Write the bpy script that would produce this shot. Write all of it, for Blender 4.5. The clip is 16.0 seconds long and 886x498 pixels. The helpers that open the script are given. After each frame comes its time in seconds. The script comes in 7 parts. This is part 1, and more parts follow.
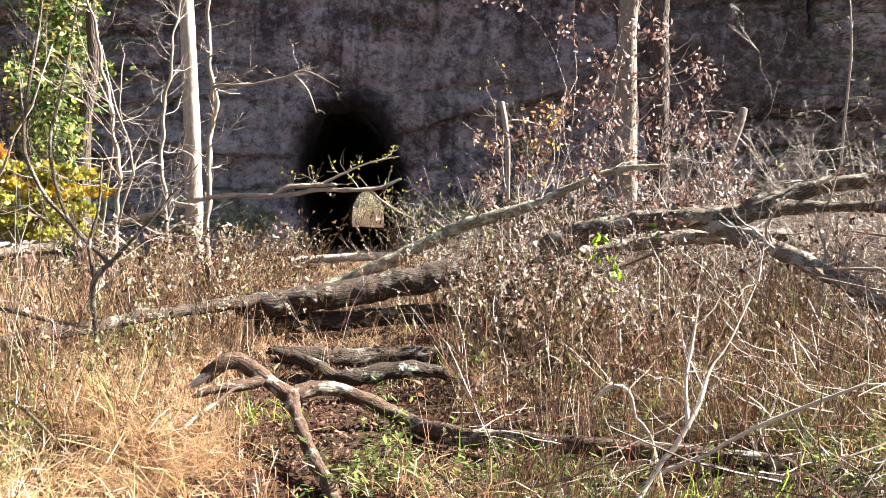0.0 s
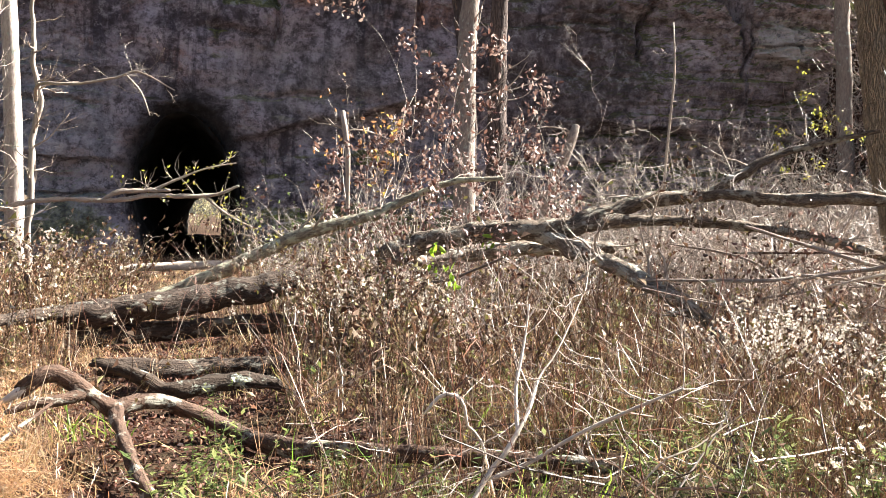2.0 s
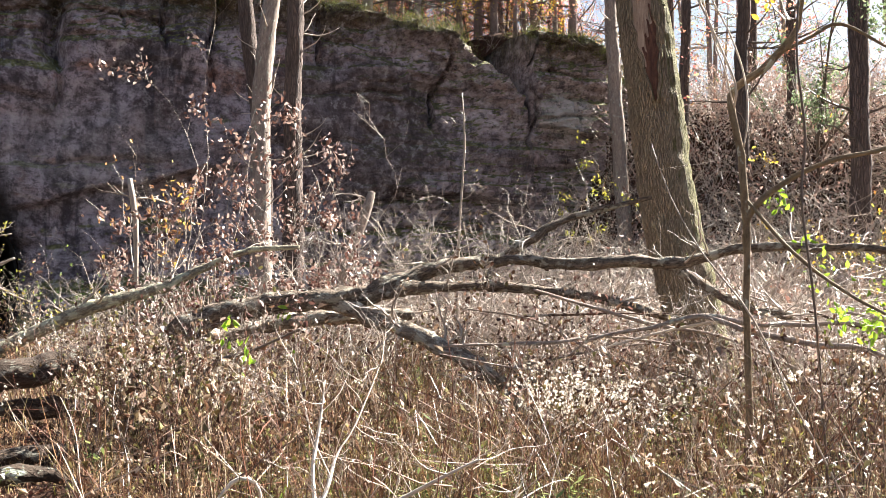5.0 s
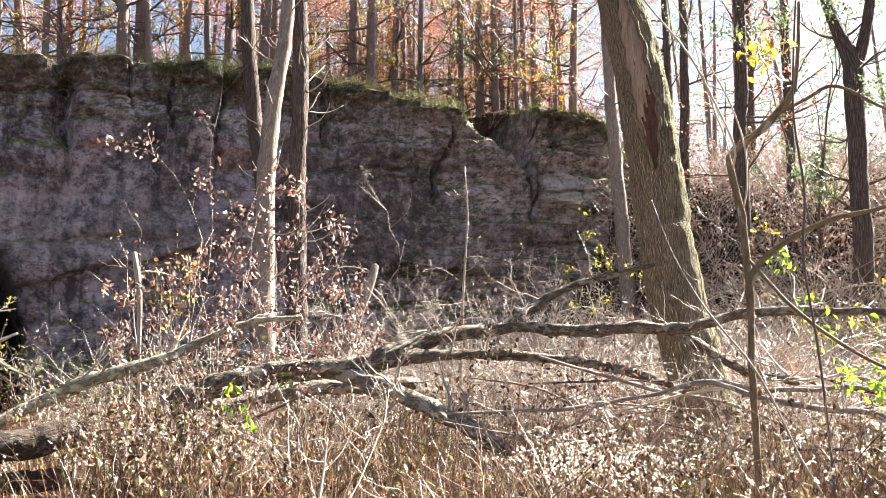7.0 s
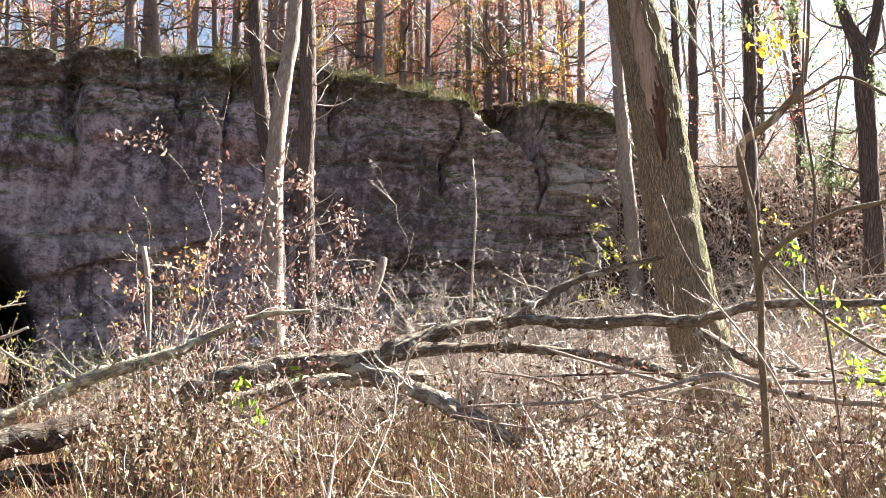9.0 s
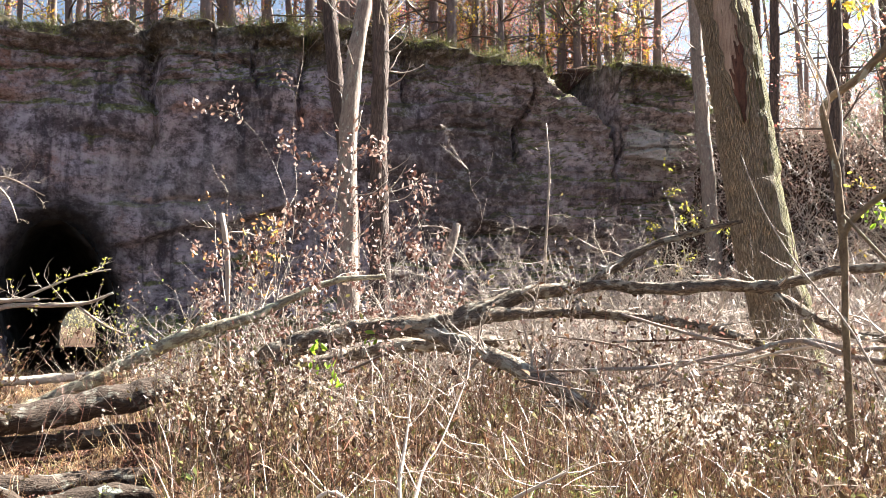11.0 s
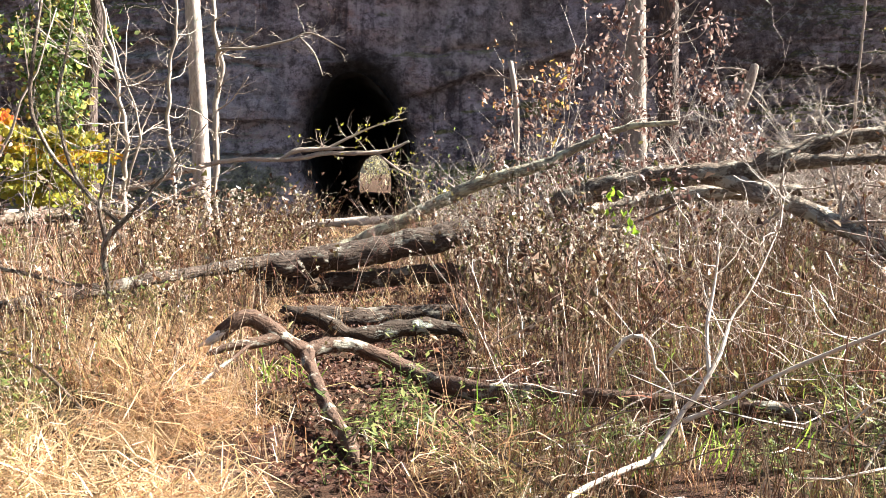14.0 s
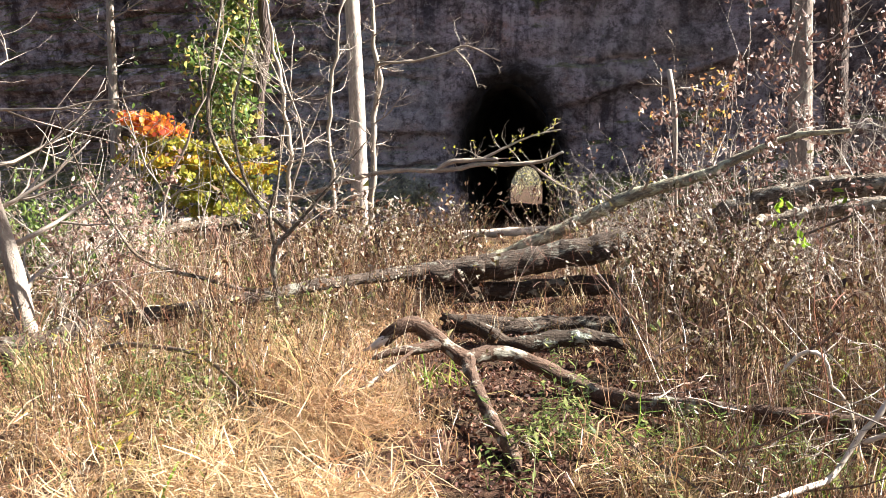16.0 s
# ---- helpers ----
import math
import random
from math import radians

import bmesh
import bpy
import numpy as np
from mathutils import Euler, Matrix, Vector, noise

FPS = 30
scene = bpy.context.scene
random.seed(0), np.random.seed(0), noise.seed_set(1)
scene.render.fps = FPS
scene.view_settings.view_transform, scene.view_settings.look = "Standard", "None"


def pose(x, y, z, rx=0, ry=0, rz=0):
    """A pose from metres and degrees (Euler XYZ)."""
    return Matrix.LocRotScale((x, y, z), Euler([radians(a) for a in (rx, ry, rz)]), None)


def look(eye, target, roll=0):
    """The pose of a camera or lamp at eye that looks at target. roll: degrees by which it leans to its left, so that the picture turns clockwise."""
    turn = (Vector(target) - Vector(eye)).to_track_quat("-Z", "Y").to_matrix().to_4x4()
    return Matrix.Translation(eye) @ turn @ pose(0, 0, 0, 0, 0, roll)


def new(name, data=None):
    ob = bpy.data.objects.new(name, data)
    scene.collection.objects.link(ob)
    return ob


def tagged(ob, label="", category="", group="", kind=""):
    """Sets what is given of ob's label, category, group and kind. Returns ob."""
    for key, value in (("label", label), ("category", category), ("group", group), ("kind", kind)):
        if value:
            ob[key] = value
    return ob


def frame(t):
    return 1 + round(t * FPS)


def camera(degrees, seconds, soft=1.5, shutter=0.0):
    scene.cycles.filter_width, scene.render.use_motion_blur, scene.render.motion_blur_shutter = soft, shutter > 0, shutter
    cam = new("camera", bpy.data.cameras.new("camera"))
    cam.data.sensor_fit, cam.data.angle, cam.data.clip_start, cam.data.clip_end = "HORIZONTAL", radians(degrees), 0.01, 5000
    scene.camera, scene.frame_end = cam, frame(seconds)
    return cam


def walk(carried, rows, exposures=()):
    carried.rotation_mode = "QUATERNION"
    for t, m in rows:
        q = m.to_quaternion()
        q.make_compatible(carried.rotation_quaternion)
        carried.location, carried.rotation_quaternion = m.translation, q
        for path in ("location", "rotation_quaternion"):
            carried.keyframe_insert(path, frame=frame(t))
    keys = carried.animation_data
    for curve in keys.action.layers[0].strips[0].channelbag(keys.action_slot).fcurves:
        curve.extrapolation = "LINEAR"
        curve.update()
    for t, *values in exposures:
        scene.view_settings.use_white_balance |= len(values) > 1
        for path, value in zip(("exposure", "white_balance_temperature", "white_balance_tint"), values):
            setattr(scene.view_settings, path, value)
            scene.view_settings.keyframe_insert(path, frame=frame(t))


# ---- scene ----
# ---------------------------------------------------------------- camera and its walk
cam = camera(49.68, 16.0, soft=0.85)

# seconds, turn to the right, tilt up, lean (degrees), eye x, y, z
ROWS = [
    (0.0, 0.11, -2.56, 0.24, -0.029, -0.045, 1.689), (0.5, 0.44, -2.25, 0.57, -0.027, -0.057, 1.690), (1.0, 2.19, -2.05, 0.48, -0.022, -0.055, 1.688),
    (1.5, 4.63, -2.04, 0.91, -0.013, -0.049, 1.689), (2.0, 9.62, -1.86, 1.17, 0.004, -0.031, 1.686), (2.5, 12.24, -1.51, 1.61, 0.012, -0.035, 1.690),
    (3.0, 14.41, -1.23, 1.54, 0.025, -0.036, 1.694), (3.5, 16.84, -0.86, 1.15, 0.086, 0.036, 1.697), (4.0, 19.44, -0.85, 1.00, 0.093, 0.055, 1.707),
    (4.5, 21.44, -0.17, 0.32, 0.052, 0.025, 1.729), (5.0, 21.53, 2.09, -0.26, 0.052, 0.014, 1.738), (5.2, 21.20, 3.20, -0.32, 0.055, 0.016, 1.738),
    (7.3, 21.36, 6.76, -0.58, 0.054, 0.007, 1.603), (7.5, 21.34, 6.70, -0.63, 0.058, 0.007, 1.602), (8.0, 21.28, 6.59, -0.88, 0.058, 0.008, 1.604),
    (10.3, 18.81, 5.56, -0.73, 0.049, 0.016, 1.647), (10.5, 18.24, 5.40, -0.82, 0.054, 0.011, 1.605), (11.0, 16.41, 4.36, -0.55, 0.062, 0.032, 1.604),
    (11.5, 13.83, 2.80, -0.86, 0.084, 0.080, 1.627), (12.0, 9.49, 1.01, -0.62, 0.092, 0.158, 1.622), (12.5, 6.60, -1.98, -0.28, 0.092, 0.177, 1.612),
    (13.0, 4.06, -3.92, -0.21, 0.008, 0.144, 1.602), (13.5, 1.60, -4.37, -0.14, -0.044, 0.077, 1.601), (14.0, -0.33, -4.61, -0.45, -0.080, 0.022, 1.602),
    (14.5, -2.66, -4.00, -0.50, -0.103, -0.018, 1.604), (15.0, -4.30, -3.83, -0.27, -0.118, -0.023, 1.601), (15.5, -6.84, -3.78, -0.50, -0.142, -0.017, 1.594),
    (16.0, -9.27, -3.88, -0.45, -0.163, -0.027, 1.595),
]


def gaze(turn, tilt, lean, x, y, z):
    a, b = radians(turn), radians(tilt)
    eye = Vector((x, y, z))
    return look(eye, eye + Vector((math.sin(a) * math.cos(b), math.cos(a) * math.cos(b), math.sin(b))), lean)


walk(cam, [(r[0], gaze(*r[1:])) for r in ROWS], exposures=[(0.0, 2.53), (4.0, 2.50), (5.0, 2.63), (7.3, 2.93), (8.0, 2.93), (10.5, 2.91), (11.5, 2.79), (12.5, 2.61), (14.5, 2.44), (16.0, 2.31)])

# ---------------------------------------------------------------- world, sun
SUN_TURN, SUN_HEIGHT = 75.0, 39.0      # degrees: to the right of +y, above the horizon
world = bpy.data.worlds.new("sky")
scene.world = world
world.use_nodes = True
wn, wl = world.node_tree.nodes, world.node_tree.links
wn.clear()
sky = wn.new("ShaderNodeTexSky")
sky.sky_type, sky.sun_disc = "NISHITA", False
sky.sun_elevation, sky.sun_rotation = radians(SUN_HEIGHT), radians(SUN_TURN)
sky.air_density, sky.dust_density, sky.ozone_density = 1.0, 2.2, 1.0
bg = wn.new("ShaderNodeBackground")
bg.inputs["Strength"].default_value = 0.026
wo = wn.new("ShaderNodeOutputWorld")
wl.new(sky.outputs[0], bg.inputs[0])
wl.new(bg.outputs[0], wo.inputs[0])
sun = new("sun", bpy.data.lights.new("sun", "SUN"))
sun.data.energy, sun.data.angle, sun.data.color = 5.0, radians(0.6), (1.0, 0.96, 0.875)
sa, sb = radians(SUN_TURN), radians(SUN_HEIGHT)
sun_way = Vector((math.sin(sa) * math.cos(sb), math.cos(sa) * math.cos(sb), math.sin(sb)))
sun.matrix_world = look(sun_way * 60, (0, 0, 0))


# ---------------------------------------------------------------- materials
class Mat:
    """A small helper round one node material."""

    def __init__(self, name):
        self.m = bpy.data.materials.new(name)
        self.m.use_nodes = True
        self.n, self.l = self.m.node_tree.nodes, self.m.node_tree.links
        self.n.clear()
        self.out = self.n.new("ShaderNodeOutputMaterial")

    def put(self, socket, value):
        if isinstance(value, bpy.types.NodeSocket):
            self.l.new(value, socket)
        elif isinstance(value, tuple) and len(value) == 3 and socket.type == "RGBA":
            socket.default_value = (*value, 1)
        else:
            socket.default_value = value

    def coords(self, flow=False, scale=(1, 1, 1)):
        if flow:
            a = self.n.new("ShaderNodeAttribute")
            a.attribute_name = "flow"
            src = a.outputs["Vector"]
        else:
            src = self.n.new("ShaderNodeTexCoord").outputs["Object"]
        mp = self.n.new("ShaderNodeMapping")
        self.put(mp.inputs["Vector"], src)
        mp.inputs["Scale"].default_value = scale
        return mp.outputs[0]

    def noise(self, vec, scale, detail=4.0, rough=0.55, warp=0.0):
        t = self.n.new("ShaderNodeTexNoise")
        self.put(t.inputs["Vector"], vec)
        for k, v in (("Scale", scale), ("Detail", detail), ("Roughness", rough), ("Distortion", warp)):
            t.inputs[k].default_value = v
        return t.outputs["Fac"]

    def cracks(self, vec, scale, jitter=1.0):
        t = self.n.new("ShaderNodeTexVoronoi")
        t.feature = "DISTANCE_TO_EDGE"
        self.put(t.inputs["Vector"], vec)
        t.inputs["Scale"].default_value, t.inputs["Randomness"].default_value = scale, jitter
        return t.outputs["Distance"]

    def bend(self, vec, scale, amount):
        t = self.n.new("ShaderNodeTexNoise")
        self.put(t.inputs["Vector"], vec)
        t.inputs["Scale"].default_value = scale
        x = self.n.new("ShaderNodeMix")
        x.data_type, x.blend_type = "RGBA", "LINEAR_LIGHT"
        self.put(x.inputs[0], amount)
        self.put(x.inputs[6], vec)
        self.put(x.inputs[7], t.outputs["Color"])
        return x.outputs[2]

    def ramp(self, fac, stops, steps=False):
        r = self.n.new("ShaderNodeValToRGB")
        r.color_ramp.interpolation = "CONSTANT" if steps else "LINEAR"
        e = r.color_ramp.elements
        while len(e) < len(stops):
            e.new(0.5)
        for el, (p, c) in zip(e, stops):
            el.position = p
            el.color = (*c, 1) if isinstance(c, tuple) else (c, c, c, 1)
        self.put(r.inputs[0], fac)
        return r.outputs[0]

    def mix(self, fac, a, b, mode="MIX"):
        x = self.n.new("ShaderNodeMix")
        x.data_type, x.blend_type = "RGBA", mode
        self.put(x.inputs[0], fac)
        self.put(x.inputs[6], a)
        self.put(x.inputs[7], b)
        return x.outputs[2]

    def math(self, op, a, b=0.0):
        x = self.n.new("ShaderNodeMath")
        x.operation = op
        self.put(x.inputs[0], a)
        self.put(x.inputs[1], b)
        return x.outputs[0]

    def up(self):
        g = self.n.new("ShaderNodeNewGeometry")
        s = self.n.new("ShaderNodeSeparateXYZ")
        self.put(s.inputs[0], g.outputs["Normal"])
        return s.outputs[2]

    def island(self):
        return self.n.new("ShaderNodeNewGeometry").outputs["Random Per Island"]

    def finish(self, colour, rough=0.8, bump=None, bump_size=0.02, thin=0.0, thin_colour=None, gloss=0.3):
        b = self.n.new("ShaderNodeBsdfPrincipled")
        self.put(b.inputs["Base Color"], colour)
        self.put(b.inputs["Roughness"], rough)
        b.inputs["Specular IOR Level"].default_value = gloss
        if bump is not None:
            k = self.n.new("ShaderNodeBump")
            k.inputs["Distance"].default_value, k.inputs["Strength"].default_value = bump_size, 1.0
            self.put(k.inputs["Height"], bump)
            self.put(b.inputs["Normal"], k.outputs[0])
        last = b.outputs[0]
        if thin:
            t = self.n.new("ShaderNodeBsdfTranslucent")
            self.put(t.inputs["Color"], thin_colour if thin_colour is not None else colour)
            x = self.n.new("ShaderNodeMixShader")
            x.inputs[0].default_value = thin
            self.put(x.inputs[1], last)
            self.put(x.inputs[2], t.outputs[0])
            last = x.outputs[0]
        self.put(self.out.inputs[0], last)
        return self.m


def bark(name, light, dark, lichen=0.0, moss=0.0, ridge=16.0, deep=0.02, patch=(0.42, 0.45, 0.38), sharp=0.0, stretch=0.16, plates=0.0, plate_len=0.15, plate_dark=0.8, mossy_side=None):
    m = Mat(name)
    v = m.coords(True, (1, 1, stretch))
    n = m.noise(v, ridge, 5, 0.6, 0.4 + 0.8 * (sharp > 0))
    big = m.noise(m.coords(True), 1.3, 3)
    c = m.ramp(n, [(0.3 + 0.12 * sharp, dark), (0.5, tuple((a + b) / 2 for a, b in zip(light, dark))), (0.72 - 0.14 * sharp, light)])
    c = m.mix(m.ramp(big, [(0.35, 0.0), (0.7, 0.55)]), c, tuple(x * 0.55 for x in light))
    relief = n
    if plates:
        # ridges of bark that part and meet again, with dark furrows between
        edge = m.cracks(m.bend(m.coords(True, (1, 1, plate_len)), 7.0, 0.012 if plate_len < 0.15 else 0.03), plates)
        c = m.mix(m.ramp(edge, [(0.0, plate_dark), (0.06, plate_dark * 0.5), (0.14, 0.0)]), c, tuple(x * 0.8 for x in dark))
        relief = m.math("ADD", m.ramp(edge, [(0.0, 0.0), (0.15, 1.0)]), m.math("MULTIPLY", n, 0.5))
    fine = m.noise(m.coords(True), 60, 3)
    c = m.mix(0.25, c, m.ramp(fine, [(0.3, dark), (0.7, light)]))
    if lichen:
        li = m.noise(m.coords(True, (1, 1, 0.7)), 7.5, 4, 0.65)
        c = m.mix(m.ramp(li, [(0.62 - lichen * 0.25, 0.0), (0.68 - lichen * 0.25, 0.85)]), c, patch)
    if moss:
        f = m.math("ADD", m.up(), m.math("MULTIPLY", m.noise(m.coords(True), 3.0, 4), 1.2))
        c = m.mix(m.ramp(f, [(1.5 - moss, 0.0), (1.62 - moss, 0.9)]) if moss < 0.6 else m.ramp(f, [(0.75, 0.0), (0.95, 0.9)]), c, (0.20, 0.19, 0.055))
    if mossy_side is not None:
        # moss and algae on the weather side of the trunk
        d = m.n.new("ShaderNodeVectorMath")
        d.operation = "DOT_PRODUCT"
        m.put(d.inputs[0], m.n.new("ShaderNodeNewGeometry").outputs["Normal"])
        d.inputs[1].default_value = mossy_side
        f = m.math("ADD", d.outputs["Value"], m.math("MULTIPLY", m.noise(m.coords(True, (1, 1, 0.5)), 9.0, 5, 0.7), 0.9))
        c = m.mix(m.ramp(m.math("MULTIPLY", f, 0.5), [(0.53, 0.0), (0.62, 0.85)]), c, m.ramp(fine, [(0.35, (0.045, 0.045, 0.014)), (0.65, (0.17, 0.16, 0.05))]))
    return m.finish(c, 0.9 if deep > 0.004 else 0.5, m.math("ADD", relief, m.math("MULTIPLY", fine, 0.25)), deep, gloss=0.3 if deep > 0.004 else 0.5)


def leaf(name, colours, thin=0.5, rough=0.42, patches=0.0):
    m = Mat(name)
    k = len(colours)
    c = m.ramp(m.island(), [(i / k, col) for i, col in enumerate(colours)], True)
    c = m.mix(m.ramp(m.noise(m.coords(), 40, 2), [(0.3, 0.0), (0.8, 0.35)]), c, tuple(x * 0.5 for x in colours[0]))
    if patches:
        # patches of darker colour, at two noise scales
        f = m.ramp(m.noise(m.coords(), 2.6, 3, 0.6), [(0.44, patches), (0.56, 0.0)])
        c = m.mix(f, c, tuple(x * 0.45 for x in colours[0]))
        f = m.ramp(m.noise(m.coords(), 0.8, 4, 0.6), [(0.40, patches), (0.50, 0.0)])
        c = m.mix(f, c, (0.75, 0.62, 0.58), "MULTIPLY")
    return m.finish(c, rough, thin=thin, gloss=0.5)


def rock_material():
    m = Mat("sandstone")
    v = m.coords()
    beds = m.noise(m.coords(scale=(0.5, 0.5, 1.0)), 1.2, 5, 0.58, 0.5)
    fine = m.noise(m.coords(scale=(1, 1, 1.2)), 4.5, 6, 0.7, 0.2)
    broad = m.noise(m.coords(scale=(1, 1, 0.8)), 0.30, 5, 0.6, 0.4)
    streak = m.noise(m.coords(scale=(1.3, 1.3, 0.13)), 0.9, 6, 0.65, 0.5)
    blot = m.noise(m.coords(scale=(0.8, 0.8, 1.2)), 0.75, 6, 0.68, 0.6)
    c = m.ramp(beds, [(0.30, (0.125, 0.098, 0.096)), (0.48, (0.27, 0.232, 0.232)), (0.68, (0.40, 0.36, 0.37))])
    c = m.mix(m.ramp(broad, [(0.42, 0.0), (0.60, 0.8)]), c, (0.42, 0.395, 0.42))
    c = m.mix(m.ramp(blot, [(0.40, 0.9), (0.52, 0.0)]), c, (0.085, 0.07, 0.072))
    rust = m.noise(m.coords(scale=(1, 1, 1.8)), 0.5, 5, 0.65, 0.5)
    c = m.mix(m.ramp(rust, [(0.53, 0.0), (0.66, 0.6)]), c, (0.27, 0.145, 0.09))
    # seeps: broad blue-black curtains and narrow pale runs down the face
    c = m.mix(m.ramp(streak, [(0.53, 0.0), (0.63, 0.85)]), c, (0.055, 0.05, 0.058))
    lime = m.noise(m.coords(scale=(2.2, 2.2, 0.10)), 0.8, 5, 0.6, 0.4)
    c = m.mix(m.ramp(lime, [(0.60, 0.0), (0.68, 0.5)]), c, (0.50, 0.48, 0.48))
    c = m.mix(m.ramp(fine, [(0.36, 0.8), (0.50, 0.0)]), c, (0.06, 0.05, 0.048))
    pale = m.noise(m.coords(scale=(1, 1, 1.15)), 1.5, 7, 0.78)
    c = m.mix(m.ramp(pale, [(0.56, 0.0), (0.66, 0.55)]), c, (0.54, 0.51, 0.51))
    sx = m.n.new("ShaderNodeSeparateXYZ")
    m.put(sx.inputs[0], v)
    end = m.math("ADD", m.math("MULTIPLY", sx.outputs[0], 0.04), m.math("MULTIPLY", m.noise(v, 0.6, 5, 0.7), 0.5))
    c = m.mix(m.ramp(end, [(0.62, 0.0), (0.95, 0.58)]), c, m.ramp(m.noise(m.coords(scale=(0.6, 0.6, 1.5)), 1.7, 6, 0.7), [(0.40, (0.13, 0.095, 0.075)), (0.52, (0.36, 0.295, 0.25)), (0.66, (0.58, 0.54, 0.49))]))
    f = m.math("ADD", m.up(), m.math("MULTIPLY", m.noise(v, 1.1, 5, 0.65), 0.9))
    c = m.mix(m.ramp(m.math("MULTIPLY", f, 0.5), [(0.38, 0.0), (0.47, 0.92)]), c, m.ramp(m.noise(v, 9, 3), [(0.3, (0.05, 0.055, 0.02)), (0.7, (0.20, 0.21, 0.07))]))
    c = m.mix(1.0, c, (1.15, 1.10, 1.20), "MULTIPLY")
    # stained zones with ragged edges: a dark wet wall, a pale dry one
    rag = m.noise(m.coords(scale=(1, 1, 0.7)), 0.9, 6, 0.7, 0.6)
    for cx, cz, kx, kz, strength, tint in ((11.0, 7.6, 0.21, 0.26, 0.72, (0.085, 0.066, 0.062)), (1.2, 6.6, 0.22, 0.42, 0.22, (0.50, 0.48, 0.50)), (2.6, 9.6, 0.75, 0.9, 0.75, (0.06, 0.055, 0.065)), (19.9, 9.0, 0.6, 0.8, 0.6, (0.52, 0.50, 0.47)), (-9.5, 4.5, 0.19, 0.22, 0.42, (0.50, 0.50, 0.56))):
        px_ = m.math("MULTIPLY", m.math("ADD", sx.outputs[0], -cx), kx)
        pz_ = m.math("MULTIPLY", m.math("ADD", sx.outputs[2], -cz), kz)
        d = m.math("ADD", m.math("ADD", m.math("MULTIPLY", px_, px_), m.math("MULTIPLY", pz_, pz_)), m.math("MULTIPLY", rag, 1.6))
        c = m.mix(m.ramp(m.math("MULTIPLY", d, 0.4), [(0.42, strength), (0.66, 0.0)]), c, tint)
    # soil and moss below the brink, with the overhang's shade put into the colour
    moss_shade = m.math("ADD", m.math("MULTIPLY", sx.outputs[2], 0.4), m.math("MULTIPLY", m.noise(m.coords(scale=(1, 1, 0.35)), 0.8, 6, 0.7), 1.4))
    c = m.mix(m.ramp(m.math("MULTIPLY", moss_shade, 0.15), [(0.775, 0.0), (0.85, 0.85)]), c, m.ramp(fine, [(0.4, (0.04, 0.032, 0.02)), (0.6, (0.12, 0.10, 0.055))]))
    # sharp flecks of lichen and broken grains all over
    fleck = m.noise(v, 2.4, 10, 0.82)
    c = m.mix(m.ramp(fleck, [(0.42, 0.7), (0.49, 0.0)]), c, (0.05, 0.042, 0.042))
    c = m.mix(m.ramp(fleck, [(0.53, 0.0), (0.60, 0.5)]), c, (0.50, 0.48, 0.49))
    # ragged dark ring round the tunnel mouth, fading outward
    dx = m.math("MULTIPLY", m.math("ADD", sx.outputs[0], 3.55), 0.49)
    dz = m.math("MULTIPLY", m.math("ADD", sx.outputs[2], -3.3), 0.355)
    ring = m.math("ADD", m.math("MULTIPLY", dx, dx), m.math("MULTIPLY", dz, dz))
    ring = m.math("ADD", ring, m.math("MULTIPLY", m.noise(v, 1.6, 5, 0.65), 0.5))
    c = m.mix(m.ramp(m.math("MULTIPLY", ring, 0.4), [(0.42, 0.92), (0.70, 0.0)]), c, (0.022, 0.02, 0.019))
    h = m.math("ADD", m.math("MULTIPLY", beds, 1.0), m.math("MULTIPLY", fine, 0.6))
    return m.finish(c, 0.92, h, 0.15, gloss=0.15)


def soil_material():
    m = Mat("leaf_strewn_soil")
    v = m.coords()
    a, b, d = m.noise(v, 0.6, 4), m.noise(v, 7, 5, 0.7), m.noise(v, 45, 4, 0.7)
    c = m.ramp(b, [(0.3, (0.026, 0.014, 0.010)), (0.5, (0.07, 0.034, 0.024)), (0.7, (0.14, 0.072, 0.047))])
    c = m.mix(m.ramp(a, [(0.45, 0.0), (0.65, 0.6)]), c, (0.06, 0.055, 0.025))
    c = m.mix(m.ramp(d, [(0.4, 0.6), (0.6, 0.0)]), c, (0.035, 0.025, 0.018))
    return m.finish(c, 0.95, m.math("ADD", b, m.math("MULTIPLY", d, 0.5)), 0.05, gloss=0.1)


def plain(name, light, dark, scale=20.0, rough=0.8, thin=0.0):
    m = Mat(name)
    c = m.ramp(m.noise(m.coords(), scale, 4), [(0.3, dark), (0.7, light)])
    return m.finish(c, rough, thin=thin)


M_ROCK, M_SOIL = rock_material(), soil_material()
# near-black: the dark of the unlit bore is put into the rock colour
M_BORE_DARK = plain("unlit_black_rock", (0.05, 0.045, 0.042), (0.015, 0.014, 0.014), 2.5, 0.95)
M_BARK_OAK = bark("furrowed_oak_bark", (0.56, 0.44, 0.30), (0.12, 0.085, 0.057), ridge=60, deep=0.03, stretch=0.12, plates=46.0, plate_len=0.14, plate_dark=0.55, mossy_side=(0.81, -0.59, 0.0))
M_BARK_GREY = bark("smooth_grey_bark", (0.58, 0.485, 0.415), (0.17, 0.13, 0.11), ridge=13, deep=0.035, lichen=0.12, stretch=0.35)
M_BARK_DARK = bark("dark_shaggy_bark", (0.25, 0.185, 0.16), (0.05, 0.037, 0.034), ridge=12, deep=0.035, plates=16.0)
M_BARK_LOG = bark("rough_dead_log_bark", (0.125, 0.088, 0.067), (0.017, 0.012, 0.010), lichen=0.22, ridge=20, deep=0.05, sharp=0.4, stretch=0.3, patch=(0.22, 0.21, 0.175))
